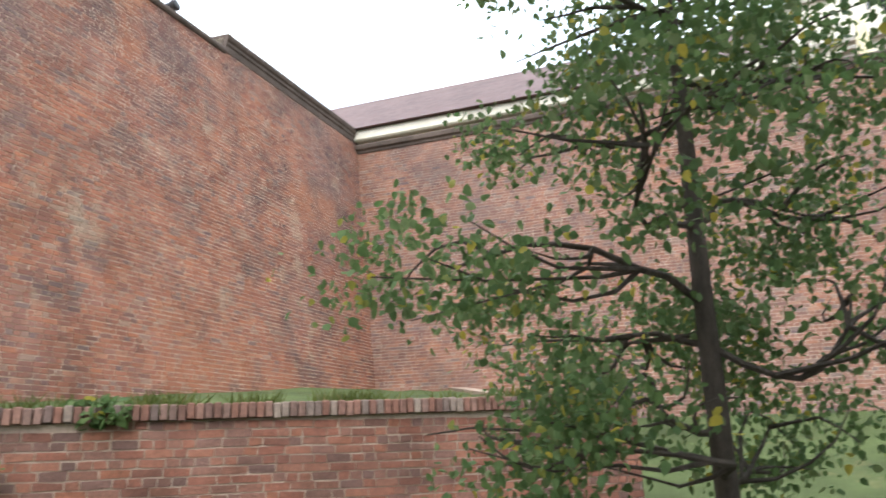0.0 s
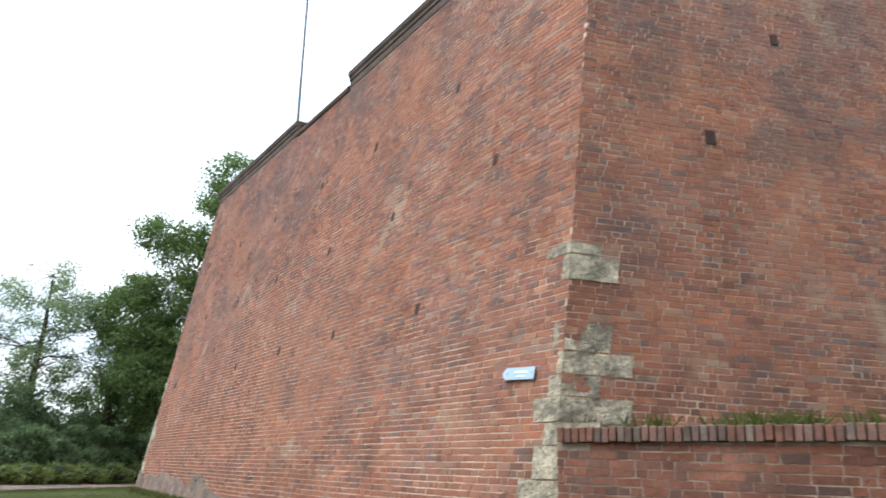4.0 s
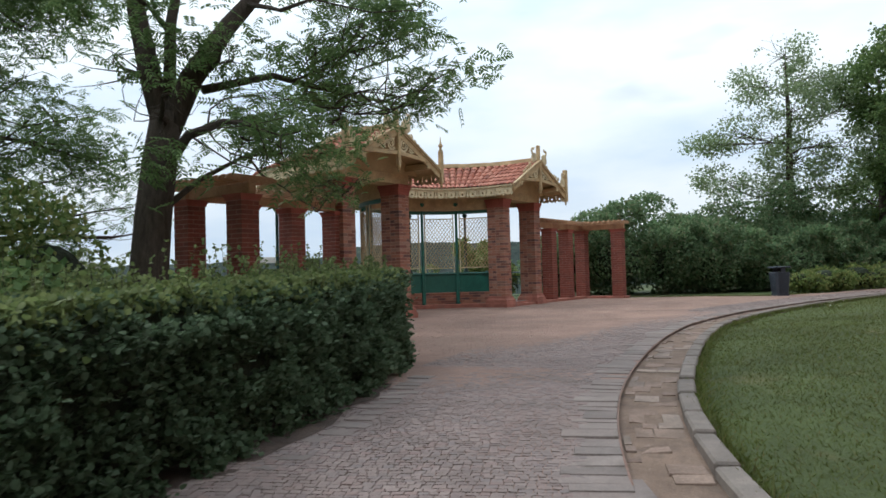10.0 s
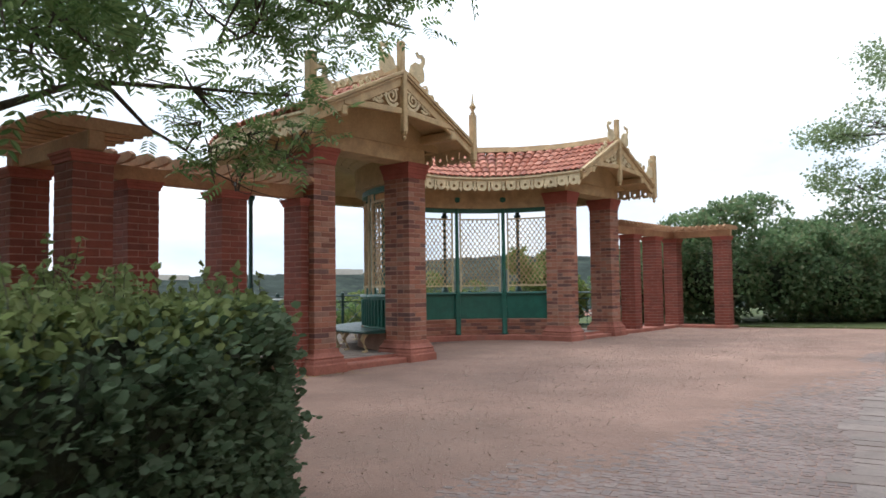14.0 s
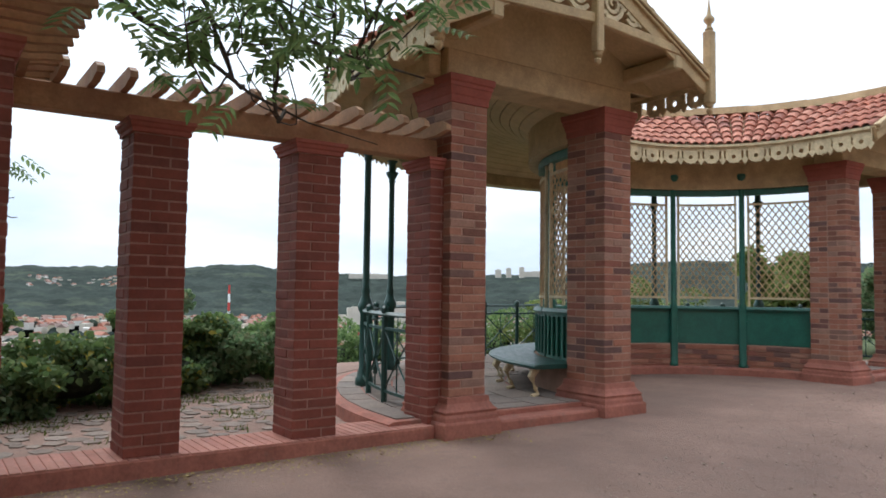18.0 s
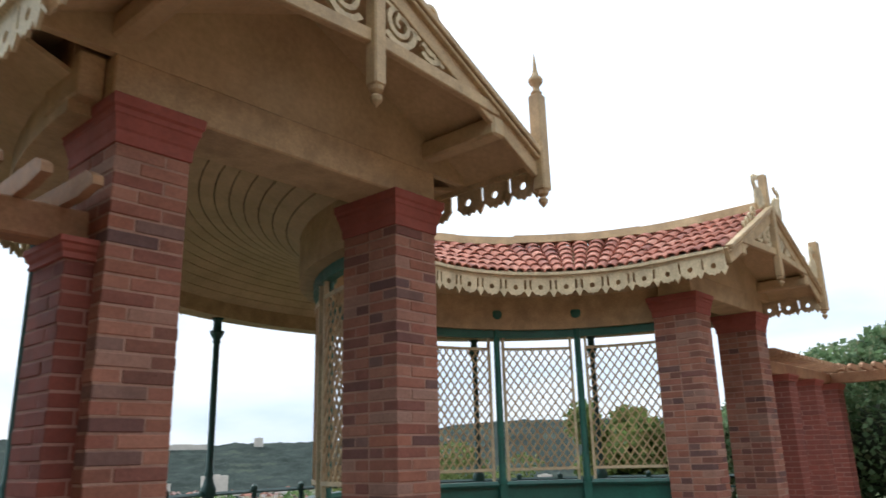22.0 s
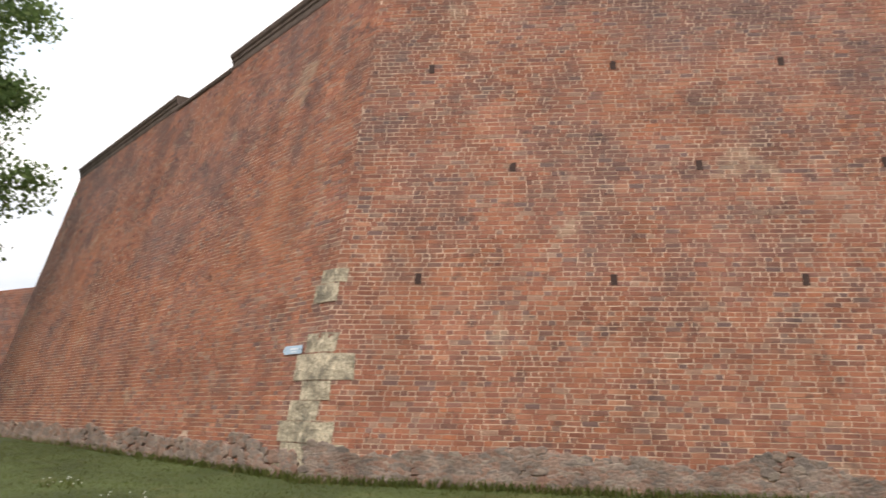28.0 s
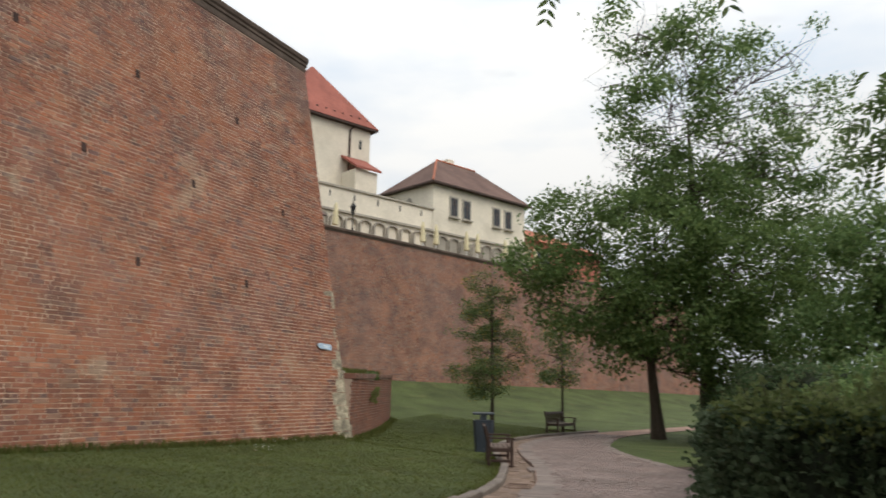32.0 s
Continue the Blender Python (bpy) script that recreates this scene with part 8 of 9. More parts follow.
# dark thicket behind the far pergola
for k, (x, y, sz, h) in enumerate([(-43.0, -5.0, 1.6, 3.3), (-43.8, -2.4, 1.9, 4.1), (-44.6, -0.2, 1.9, 4.0), (-44.6, 1.6, 1.6, 3.3), (-45.6, 3.6, 1.7, 2.9), (-46.8, 5.4, 1.8, 2.9), (-48.6, 7.4, 1.9, 3.1), (-50.6, 9.4, 1.9, 3.2), (-52.6, 11.4, 2.0, 3.0),
                                    (-47.5, 0.8, 2.4, 4.8), (-46.6, -3.4, 2.3, 4.6), (-41.4, -7.6, 1.3, 2.6), (-50.0, 4.6, 2.4, 4.6), (-54.5, 14.0, 2.2, 3.4), (-58, 18, 2.4, 3.6), (-53.0, 8.8, 2.4, 4.4), (-57.0, 13.0, 2.6, 4.6), (-51.5, 5.4, 2.3, 5.4), (-53.5, 7.2, 2.3, 5.6), (-55.5, 10.4, 2.4, 5.2), (-49.4, 2.8, 2.2, 5.0)]):
    rs = np.random.default_rng(700 + k)
    lumps = [((0, 0, h * 0.36), (sz, sz, h * 0.38))]
    for _ in range(7):
        a, q = rs.uniform(0, 2 * math.pi), rs.uniform(0.3, 0.95)
        zz = rs.uniform(0.25, 0.88)
        lumps.append(((math.cos(a) * sz * q, math.sin(a) * sz * q, h * zz), (sz * rs.uniform(0.3, 0.55), sz * rs.uniform(0.3, 0.55), h * rs.uniform(0.1, 0.2))))
    shrub("shrub", "dense dark green shrub in the thicket behind the pergola", (x, y, 0), lumps, M_LEAF_LIGHT if x == -41.4 else M_LEAF_SHRUB, 0.15, 8500, 70 + k, "shrubs of the thicket", gap=0.12)
# light bushes along the path
for k, (x, y, s, h) in enumerate([(-41.3, 5.2, 0.9, 0.9), (-42.6, 6.4, 1.0, 1.0), (-44.3, 8.0, 1.1, 1.1), (-46.2, 9.7, 1.1, 1.1), (-48.4, 11.6, 1.2, 1.2), (-51.0, 13.9, 1.3, 1.3), (-54, 16.6, 1.4, 1.4), (-58, 20.2, 1.5, 1.5)]):
    shrub("low_bush", "low yellow-green bush edging the path", (x - 0.6, y - 0.9 + 0.5, 0), [((0, 0, h * 0.42), (s, s, h * 0.5)), ((0.3, -0.3, h * 0.6), (s * 0.7, s * 0.7, h * 0.42))], M_LEAF_LIGHT, 0.11, 1500, 90 + k, "low bushes along the path", gap=0.15)
# bushes on the slope beyond the pavilion
def slope_bush(x, y, z, r, h, leaf, n, seed, label="leafy green bush on the slope below the pavilion"):
    rs = np.random.default_rng(seed)
    lumps = [((0, 0, h * 0.34), (r * 0.75, r * 0.75, h * 0.36))]
    for _ in range(9):
        a, q, zz = rs.uniform(0, 2 * math.pi), rs.uniform(0.25, 1.0), rs.uniform(0.15, 0.9)
        lumps.append(((math.cos(a) * r * q, math.sin(a) * r * q, h * zz), (r * rs.uniform(0.25, 0.45), r * rs.uniform(0.25, 0.45), h * rs.uniform(0.10, 0.18))))
    shrub("slope_bush", label, (x, y, z), lumps, leaf, 0.075, n, seed, "bushes on the slope", gap=0.16)


for k, (x, y, s, h) in enumerate([(-36.5, -14.2, 1.6, 1.0), (-38.5, -12.4, 1.6, 1.3), (-40.4, -10.6, 1.6, 1.7), (-34, -15.6, 1.4, 0.8), (-30.0, -15.2, 1.3, 0.8)]):
    z = ground_z(x, y)
    slope_bush(x, y, z, s * 1.1, h - z, M_LEAF_LIGHT if k in (1, 2) else M_LEAF_ASH, 5200, 110 + k)
for k, (lx, ly, r, h) in enumerate([(11.4, -2.7, 1.0, 1.1), (10.1, -2.9, 1.0, 1.0), (9.0, -2.95, 0.95, 1.0), (7.95, -3.3, 0.95, 1.28), (6.75, -4.0, 0.9, 1.05), (5.85, -4.7, 0.85, 1.38), (4.7, -5.5, 0.9, 1.25)]):
    x, y = -32 + 0.937 * lx + 0.349 * ly, -6.75 - 0.349 * lx + 0.937 * ly
    slope_bush(x, y, ground_z(x, y) - 0.03, r, h, M_LEAF_SHRUB if k in (2, 5) else M_LEAF_LINDEN if k in (3, 4) else M_LEAF_ASH, 6500, 150 + k, "leafy dark green bush at the edge of the terrace")
# fern and weeds on the low wall
shrub("fern", "small bright green fern growing from the wall coping", (-3.2, 6.95, 1.6), [((0, 0, 0.1), (0.32, 0.2, 0.14))], M_LEAF_LINDEN, 0.10, 260, 131, core=False)
shrub("wall_weed", "grey-green weed rooted in the face of the low wall", (-4.0, 6.45, 1.05), [((0, -0.06, 0.05), (0.2, 0.1, 0.14)), ((-0.16, -0.05, -0.12), (0.12, 0.08, 0.1)), ((0.15, -0.05, 0.18), (0.13, 0.08, 0.12)), ((0.05, -0.05, -0.2), (0.1, 0.06, 0.08))], M_LEAF_LIGHT, 0.04, 620, 132, core=False)

# ---- distance: wooded hills, the city in the valley, tower blocks and a chimney ----
VALLEY = -75.0


def heading(yaw, r):
    return (-30 - math.sin(radians(yaw)) * r, math.cos(radians(yaw)) * r)


def hill_z(yaw, r):
    top = math.tan(radians(float(np.interp(yaw, [30, 75, 99, 105, 110, 114, 120, 128, 133, 136.5, 139, 143, 148, 152, 156, 200], [2.1, 2.3, 2.1, 2.25, 2.15, 1.15, 1.15, 1.0, 1.0, 1.35, 1.6, 1.4, 1.35, 1.2, 1.05, 1.3])))) * 3300
    top += 3 * math.sin(yaw * 0.9 + 1) + 2 * math.sin(yaw * 2.1)
    t = smooth01((r - 1750) / 1550)
    return VALLEY + 1.0 + (top - VALLEY) * t


def far_hills():
    rng = np.random.default_rng(77)
    yaws, rs = np.linspace(35, 200, 620), np.concatenate([np.linspace(1650, 3300, 60), [3500, 4200]])
    v = np.empty((len(rs), len(yaws), 3))
    for j, r in enumerate(rs):
        for i, yaw in enumerate(yaws):
            x, y = heading(yaw, r)
            wood = noise.noise(Vector((x * 0.0016, y * 0.0016, 3))) > -0.25
            bump = (abs(noise.noise(Vector((x * 0.02, y * 0.02, 1)))) * 13 + rng.uniform(0, 6)) * wood * smooth01((r - 1750) / 300)
            v[j, i] = (x, y, hill_z(yaw, r) + bump - (60 if r > 3600 else 0))
    n = len(yaws)
    q = np.array([(j * n + i, j * n + i + 1, (j + 1) * n + i + 1, (j + 1) * n + i) for j in range(len(rs) - 1) for i in range(n - 1)])
    return tagged(new("backdrop_hills", quads_mesh("backdrop_hills", v.reshape(-1, 3), q, M_FIELD)), "far wooded hills beyond the city", "hills", kind="structure")


far_hills()


def city():
    rng = np.random.default_rng(78)
    walls, roofs = Shape(), Shape()
    for k in range(1500):
        yaw = rng.uniform(70, 170)
        r = 700 + 1200 * rng.uniform(0, 1) ** 0.8
        if k > 1420:
            yaw, r = rng.choice([149, 152.5, 147, 112]) + rng.normal(0, 0.9), rng.uniform(2500, 2750)
        x, y = heading(yaw, r)
        z = max(hill_z(yaw, r), VALLEY) - 1
        w, d, h = rng.uniform(12, 34), rng.uniform(9, 13), rng.uniform(6, 13)
        if r > 1800:
            w, d, h = rng.uniform(10, 16), 10, rng.uniform(6, 9)
        a = round(rng.uniform(0, 3)) * 0.5 + rng.normal(0, 0.06)
        m = Matrix.Rotation(a, 3, "Z")
        walls.box((x, y, z + h / 2), (w, d, h + 2), m)
        if rng.random() < 0.72:
            c = Vector((x, y, z + h + 1))
            rh = d * 0.42
            pts = [(-w / 2 - .4, -d / 2 - .4, 0), (w / 2 + .4, -d / 2 - .4, 0), (w / 2 + .4, d / 2 + .4, 0), (-w / 2 - .4, d / 2 + .4, 0), (-w / 2 - .2, 0, rh), (w / 2 + .2, 0, rh)]
            roofs.add([c + m @ Vector(p) for p in pts], [(0, 1, 5, 4), (2, 3, 4, 5), (1, 2, 5), (3, 0, 4), (0, 3, 2, 1)])
    for sh, name, mt, lab in ((walls, "city_houses", M_HOUSE, "pale walls of the far city houses"), (roofs, "city_roofs", M_FAR_ROOF, "red and brown roofs of the far city")):
        me = bpy.data.meshes.new(name)
        me.from_pydata([tuple(p) for p in sh.v], [], sh.f)
        me.materials.append(mt)
        tagged(new(name, me), lab, "city", kind="stuff")
    # clumps of trees between the houses
    pts = []
    for k in range(420):
        x, y = heading(rng.uniform(60, 175), 820 + 960 * rng.uniform(0, 1))
        pts.append((x, y, VALLEY))
    v, q = [], []
    for x, y, z in pts:
        r = rng.uniform(6, 13)
        b = len(v)
        for zz, rr in ((0, 0.7), (0.5, 1.0), (1.0, 0.75), (1.35, 0.2)):
            for i in range(7):
                t = 2 * math.pi * i / 7
                s = rr * rng.uniform(0.75, 1.2)
                v.append((x + r * s * math.cos(t), y + r * s * math.sin(t), z + r * zz * 0.9))
        for j in range(3):
            for i in range(7):
                q.append((b + j * 7 + i, b + j * 7 + (i + 1) % 7, b + j * 7 + 7 + (i + 1) % 7, b + j * 7 + 7 + i))
    tagged(new("city_trees", quads_mesh("city_trees", v, q, M_FIELD)), "dark green trees between the far houses", "trees", kind="stuff")


city()


def tower_block(yaw, r, w, h, z, label="tall pale concrete tower block in the valley"):
    x, y = heading(yaw, r)
    b = thing("tower_block", pose(x, y, z, 0, 0, yaw + 8), label, "building", "far tower blocks")
    part("wall", Shape().box((0, 0, h / 2), (w, 14, h)), M_HOUSE, b)
    n = max(3, int(h / 3.2))
    for k in range(n):
        part("window_band", Shape().box((0, 7.05, 1.8 + k * h / n), (w * 0.92, 0.3, 1.3)), M_GLASS, b)
    part("roof", Shape().box((0, 0, h + 1), (w * 0.4, 6, 2.2)), M_HOUSE, b)
    return b


for yaw, r, w, h, z in ((131.4, 1350, 26, 42, -73), (132.6, 1420, 70, 26, -74), (127.9, 1350, 42, 52, -73), (141.5, 1500, 90, 14, -74), (130.0, 2900, 170, 18, 45), (117.0, 2900, 150, 20, 60),
                        (134.7, 2900, 34, 48, 50), (124.8, 2850, 30, 30, 50), (119.4, 2850, 18, 36, 55), (118.4, 2850, 18, 40, 55), (120.2, 2850, 22, 30, 55), (112.0, 1250, 60, 16, -74), (104.0, 1400, 24, 38, -74)):
    tower_block(yaw, r, w, h, z)
cx_, cy_ = heading(140.9, 900)
ch = thing("factory_chimney", pose(cx_, cy_, VALLEY), "tall chimney painted in red and white bands", "chimney")
for k in range(8):
    part("band", Shape().lathe((0, 0, 0), [(2.0 - k * 0.1, k * 10.0), (1.9 - k * 0.1, k * 10.0 + 10.0)], 12), M_RED if k % 2 else M_WHITE, ch)

# ---- path pieces: kerb stones, gutter, edge slabs and setts ----
K_S = np.concatenate([[0], np.cumsum(np.linalg.norm(np.diff(KERB_LINE, axis=0), axis=1))])
K_T = np.gradient(KERB_LINE, axis=0)
K_T /= np.linalg.norm(K_T, axis=1)[:, None]
FAR_D = np.array([np.min(np.hypot(*(FAR_SIDE - p).T)) for p in KERB_LINE])


def on_path(s, d, lift=0.0):
    """A point d metres from the kerb towards the path at station s."""
    x, y = np.interp(s, K_S, KX), np.interp(s, K_S, KY)
    tx, ty = np.interp(s, K_S, K_T[:, 0]), np.interp(s, K_S, K_T[:, 1])
    return np.array([x + ty * d, y - tx * d, path_z(x) + lift])


def s_of_x(x):
    return float(np.interp(x, KX, K_S))


S_A, S_B = s_of_x(-52), s_of_x(6)
rng = np.random.default_rng(91)
path_ob = bpy.data.objects["path"]
kerb = tagged(new("kerb"), "worn granite kerb between path and lawn", "kerb", kind="structure")
gutter = tagged(new("gutter"), "shallow gutter of worn brick and rubble beside the kerb", "gutter", kind="structure")
draped("gutter_bed", [[tuple(p) for p in offset_line(KERB_LINE, o)] for o in (-0.04, 0.2, 0.4, 0.62)], M_GUTTER_BED, -0.046, "dirt-filled bed of the gutter", "gutter")
kerb_me = Shape().box((0, 0, 0), (1.0, 0.17, 0.24), None, 0.018).mesh("kerb_stone", M_KERB)
s = S_A
while s < S_B:
    ln = rng.uniform(0.6, 0.95)
    p = on_path(s + ln / 2, -0.085)
    a, b = on_path(s, 0), on_path(s + ln, 0)
    ob = new("kerb_stone", kerb_me)
    ob.parent = kerb
    ob.matrix_basis = Matrix.LocRotScale((p[0], p[1], p[2] - 0.072 + rng.uniform(-0.008, 0.008)), Euler((rng.normal(0, 0.02), rng.normal(0, 0.006), math.atan2(b[1] - a[1], b[0] - a[0]))), (ln - 0.014, rng.uniform(0.94, 1.05), 1))
    s += ln
g_me = [Shape().box((0, 0, 0), (1, 1, 0.08), None, 0.012).mesh("gutter_stone", M_GUTTER)]
s = S_A + 8
count = 0
joined_lo, joined_hi = [], []
while s < S_B:
    ln = rng.uniform(0.16, 0.34)
    d = 0.02
    while d < 0.5:
        w = min(rng.uniform(0.13, 0.28), 0.535 - d)
        if w < 0.07:
            break
        if rng.random() < 0.42:      # stones lost or buried in dirt
            d += w
            continue
        p = on_path(s + ln / 2 + rng.normal(0, 0.01), d + w / 2)
        a, b = on_path(s, 0), on_path(s + ln, 0)
        dish = -0.052 + 0.016 * ((d + w / 2 - 0.27) / 0.27) ** 2 - (0.012 if rng.random() < 0.3 else 0)
        ang = math.atan2(b[1] - a[1], b[0] - a[0])
        if -16.5 < p[0] < -4.5 and count < 300:
            ob = new("gutter_stone", g_me[0])
            ob.parent = gutter
            ob.matrix_basis = Matrix.LocRotScale((p[0], p[1], p[2] + dish - 0.03 + rng.normal(0, 0.005)), Euler((rng.normal(0, 0.03), rng.normal(0, 0.03), ang + rng.normal(0, 0.05))), (ln - 0.015, w - 0.015, 1))
            count += 1
        else:
            c = []
            for ds, dd in ((0.008, 0.008), (0.008, w - 0.008), (ln - 0.008, w - 0.008), (ln - 0.008, 0.008)):
                c.append(on_path(s + ds, d + dd, dish + rng.normal(0, 0.004)))
            c = np.array(c)
            joined_lo.append(c - (0, 0, 0.06))
            joined_hi.append(c + (0, 0, 0.01))
        d += w
    s += ln
M_GUTTER_I = mat("worn_gutter_brick_joined", (0.28, 0.17, 0.12), 0.9, var=0.3, scale=3, fine=35, bump=0.6, island=1,
                 tones=[(0.19, 0.132, 0.102), (0.23, 0.165, 0.128), (0.21, 0.146, 0.114), (0.185, 0.14, 0.116), (0.294, 0.23, 0.184)])
ob = new("gutter_paving", blocks_mesh("gutter_paving", np.array(joined_lo), np.array(joined_hi), M_GUTTER_I))
ob.parent = gutter
tagged(ob, "worn bricks and rubble laid as a gutter", kind="stuff")
# metal grating in the gutter
M_RUST = mat("rusty_iron", (0.15, 0.10, 0.075), 0.8, metal=0.2, var=0.35, scale=6, fine=50, bump=0.5)
gs = s_of_x(-14.05)
gp, gq = on_path(gs, 0.28, -0.052), on_path(gs + 0.3, 0.28)
gr = thing("drain_grating", pose(*gp, 0, 0, math.degrees(math.atan2(gq[1] - gp[1], gq[0] - gp[0]))), "rusty iron drain grating set in the gutter", "drain grating")
part("frame", Shape().box((0, -0.19, 0.0), (0.62, 0.03, 0.05), None, 0.004).box((0, 0.19, 0.0), (0.62, 0.03, 0.05), None, 0.004).box((-0.3, 0, 0), (0.03, 0.36, 0.05), None, 0.004).box((0.3, 0, 0), (0.03, 0.36, 0.05), None, 0.004), M_RUST, gr)
for k in range(11):
    part("bar", Shape().box((-0.25 + k * 0.05, 0, 0.0), (0.034, 0.36, 0.03), None, 0.004), M_RUST, gr)

# long edge slabs laid across the edge of the setts
slab_me = Shape().box((0, 0, 0), (1, 1, 0.1), None, 0.012).mesh("edge_slab", M_KERB)
slab_me.materials[0] = mat("edge_slab_stone", (0.30, 0.27, 0.25), 0.85, var=0.2, scale=4, fine=50, bump=0.35, obj_random=1,
                           tones=[(0.175, 0.143, 0.128), (0.225, 0.182, 0.162), (0.20, 0.166, 0.15), (0.25, 0.205, 0.182), (0.21, 0.168, 0.148)],
                           stain=[((0.14, 0.108, 0.095), (0.5, 0.68), 2.0, 0.6)])
s = s_of_x(-45)
while s < s_of_x(4):
    ln = rng.uniform(0.12, 0.34)
    w = rng.uniform(0.26, 0.46)
    p = on_path(s + ln / 2, 0.565 + w / 2)
    a, b = on_path(s, 0.75), on_path(s + ln, 0.75)
    dist = math.hypot(b[0] - a[0], b[1] - a[1])
    ob = new("edge_slab", slab_me)
    ob.parent = path_ob
    ob.matrix_basis = Matrix.LocRotScale((p[0], p[1], p[2] - 0.042 + rng.normal(0, 0.003)), Euler((rng.normal(0, 0.01), rng.normal(0, 0.01), math.atan2(b[1] - a[1], b[0] - a[0]) + rng.normal(0, 0.012))), (dist - 0.008, w, 1))
    s += ln
for x, y, w, d, a in ((-15.2, -2.1, 0.75, 0.5, 12), (-10.75, -0.95, 0.62, 0.42, 20)):
    ob = new("edge_slab", slab_me)
    ob.parent = path_ob
    ob.matrix_basis = Matrix.LocRotScale((x, y, path_z(x) - 0.043), Euler((0, 0, radians(a))), (w, d, 1))

# setts in rows across the path, thinning out into the sand of the forecourt
def sett_pt(s, d):
    return on_path(s + 0.045 * noise.noise(Vector((s * 0.7, d * 1.1, 0))) + 0.014 * noise.noise(Vector((s * 3.1, d * 4.0, 5))), d + 0.02 * noise.noise(Vector((s * 2.0, d * 1.2, 9))))


lo, hi, singles = [], [], []
s = s_of_x(-42)
row = 0
while s < s_of_x(4.5):
    width = float(np.interp(s, K_S, FAR_D))
    st = 0.058 * rng.uniform(0.9, 1.12)
    x0 = float(np.interp(s, K_S, KX))
    d = 0.8 + rng.uniform(0, 0.06)
    reach = width - 0.1
    while d < reach:
        w = rng.uniform(0.055, 0.095)
        p = on_path(s + st / 2, d + w / 2)
        sand = smooth01((-20.5 - p[0]) / 7) * smooth01((d - 1.4) / 1.6)
        n1 = 0.5 + 0.5 * noise.noise(Vector((p[0] * 0.5, p[1] * 0.5, 2))) + 0.25 * noise.noise(Vector((p[0] * 2.2, p[1] * 2.2, 7)))
        if sand < n1 + 0.1:
            jt = 0.0028
            c = np.array([sett_pt(s + jt + rng.normal(0, 0.005), d + jt), sett_pt(s + jt + rng.normal(0, 0.005), d + w - jt), sett_pt(s + st - jt + rng.normal(0, 0.005), d + w - jt), sett_pt(s + st - jt + rng.normal(0, 0.005), d + jt)])
            up = 0.0045 + rng.uniform(-0.0015, 0.0025) - 0.012 * smooth01(sand * 1.2)
            lo.append(c - (0, 0, 0.03))
            top = c.copy()
            mid = c.mean(0)
            top[:, :2] = mid[:2] + (c[:, :2] - mid[:2]) * 0.975
            top[:, 2] += up + rng.normal(0, 0.0009, 4)
            hi.append(top)
        d += w
    s += st
    row += 1
lo, hi = np.array(lo), np.array(hi)
near = np.argsort(np.hypot(lo[:, 0, 0] + 11.5, lo[:, 0, 1] + 2.2))[:300]
keep = np.ones(len(lo), bool)
keep[near] = False
ob = new("setts", blocks_mesh("setts", lo[keep], hi[keep], M_SETT))
ob.parent = path_ob
tagged(ob, "small worn grey and reddish stone setts", kind="stuff")
sett_me = Shape().box((0, 0, 0), (1, 1, 0.06), None, 0.008).mesh("sett", M_SETT_O)
for i in near:
    c = (lo[i].mean(0) + hi[i].mean(0)) / 2
    e1, e2 = lo[i, 3] - lo[i, 0], lo[i, 1] - lo[i, 0]
    ob = new("sett", sett_me)
    ob.parent = path_ob
    ob.matrix_basis = Matrix.LocRotScale((c[0], c[1], hi[i, :, 2].mean() - 0.03), Euler((0, 0, math.atan2(e1[1], e1[0]))), (np.linalg.norm(e1), np.linalg.norm(e2), 1))
# bare earth with a ragged edge at the hedge's foot
foot = FAR_SIDE[(FAR_SIDE[:, 0] > -19.0) & (FAR_SIDE[:, 0] < -8.4)]
edge = np.array([0.30 + 0.14 * noise.noise(Vector((p[0] * 1.4, p[1] * 1.4, 6))) + 0.07 * noise.noise(Vector((p[0] * 4.5, p[1] * 4.5, 1))) for p in foot])[:, None]
draped("earth_strip", [[tuple(p) for p in foot + (offset_line(foot, -1.0) - foot) * (edge * k + o)] for k, o in ((0, -0.35), (0, -0.15), (0.5, 0), (1, 0))], M_DIRT, 0.0125, "dark bare earth under the hedge", "earth")
# larger border stones along the hedge
border_me = Shape().box((0, 0, 0), (1, 1, 0.1), None, 0.015).mesh("border_stone", slab_me.materials[0])
fs = FAR_SIDE[(FAR_SIDE[:, 0] > -19.6) & (FAR_SIDE[:, 0] < 2)]
i = 0
while i < len(fs) - 2:
    a, b = fs[i], fs[i + 1]
    ob = new("border_stone", border_me)
    ob.parent = path_ob
    ang = math.atan2(b[1] - a[1], b[0] - a[0])
    nrm = np.array([-math.sin(ang), math.cos(ang)]) * (rng.uniform(0.46, 0.56) if a[0] < -9 else rng.uniform(0.05, 0.12))
    ob.matrix_basis = Matrix.LocRotScale((a[0] + nrm[0], a[1] + nrm[1], path_z(a[0]) - 0.042 + rng.normal(0, 0.004)), Euler((rng.normal(0, 0.02), rng.normal(0, 0.02), ang + rng.normal(0, 0.04))), (rng.uniform(0.2, 0.243), rng.uniform(0.2, 0.34), 1))
    i += 1

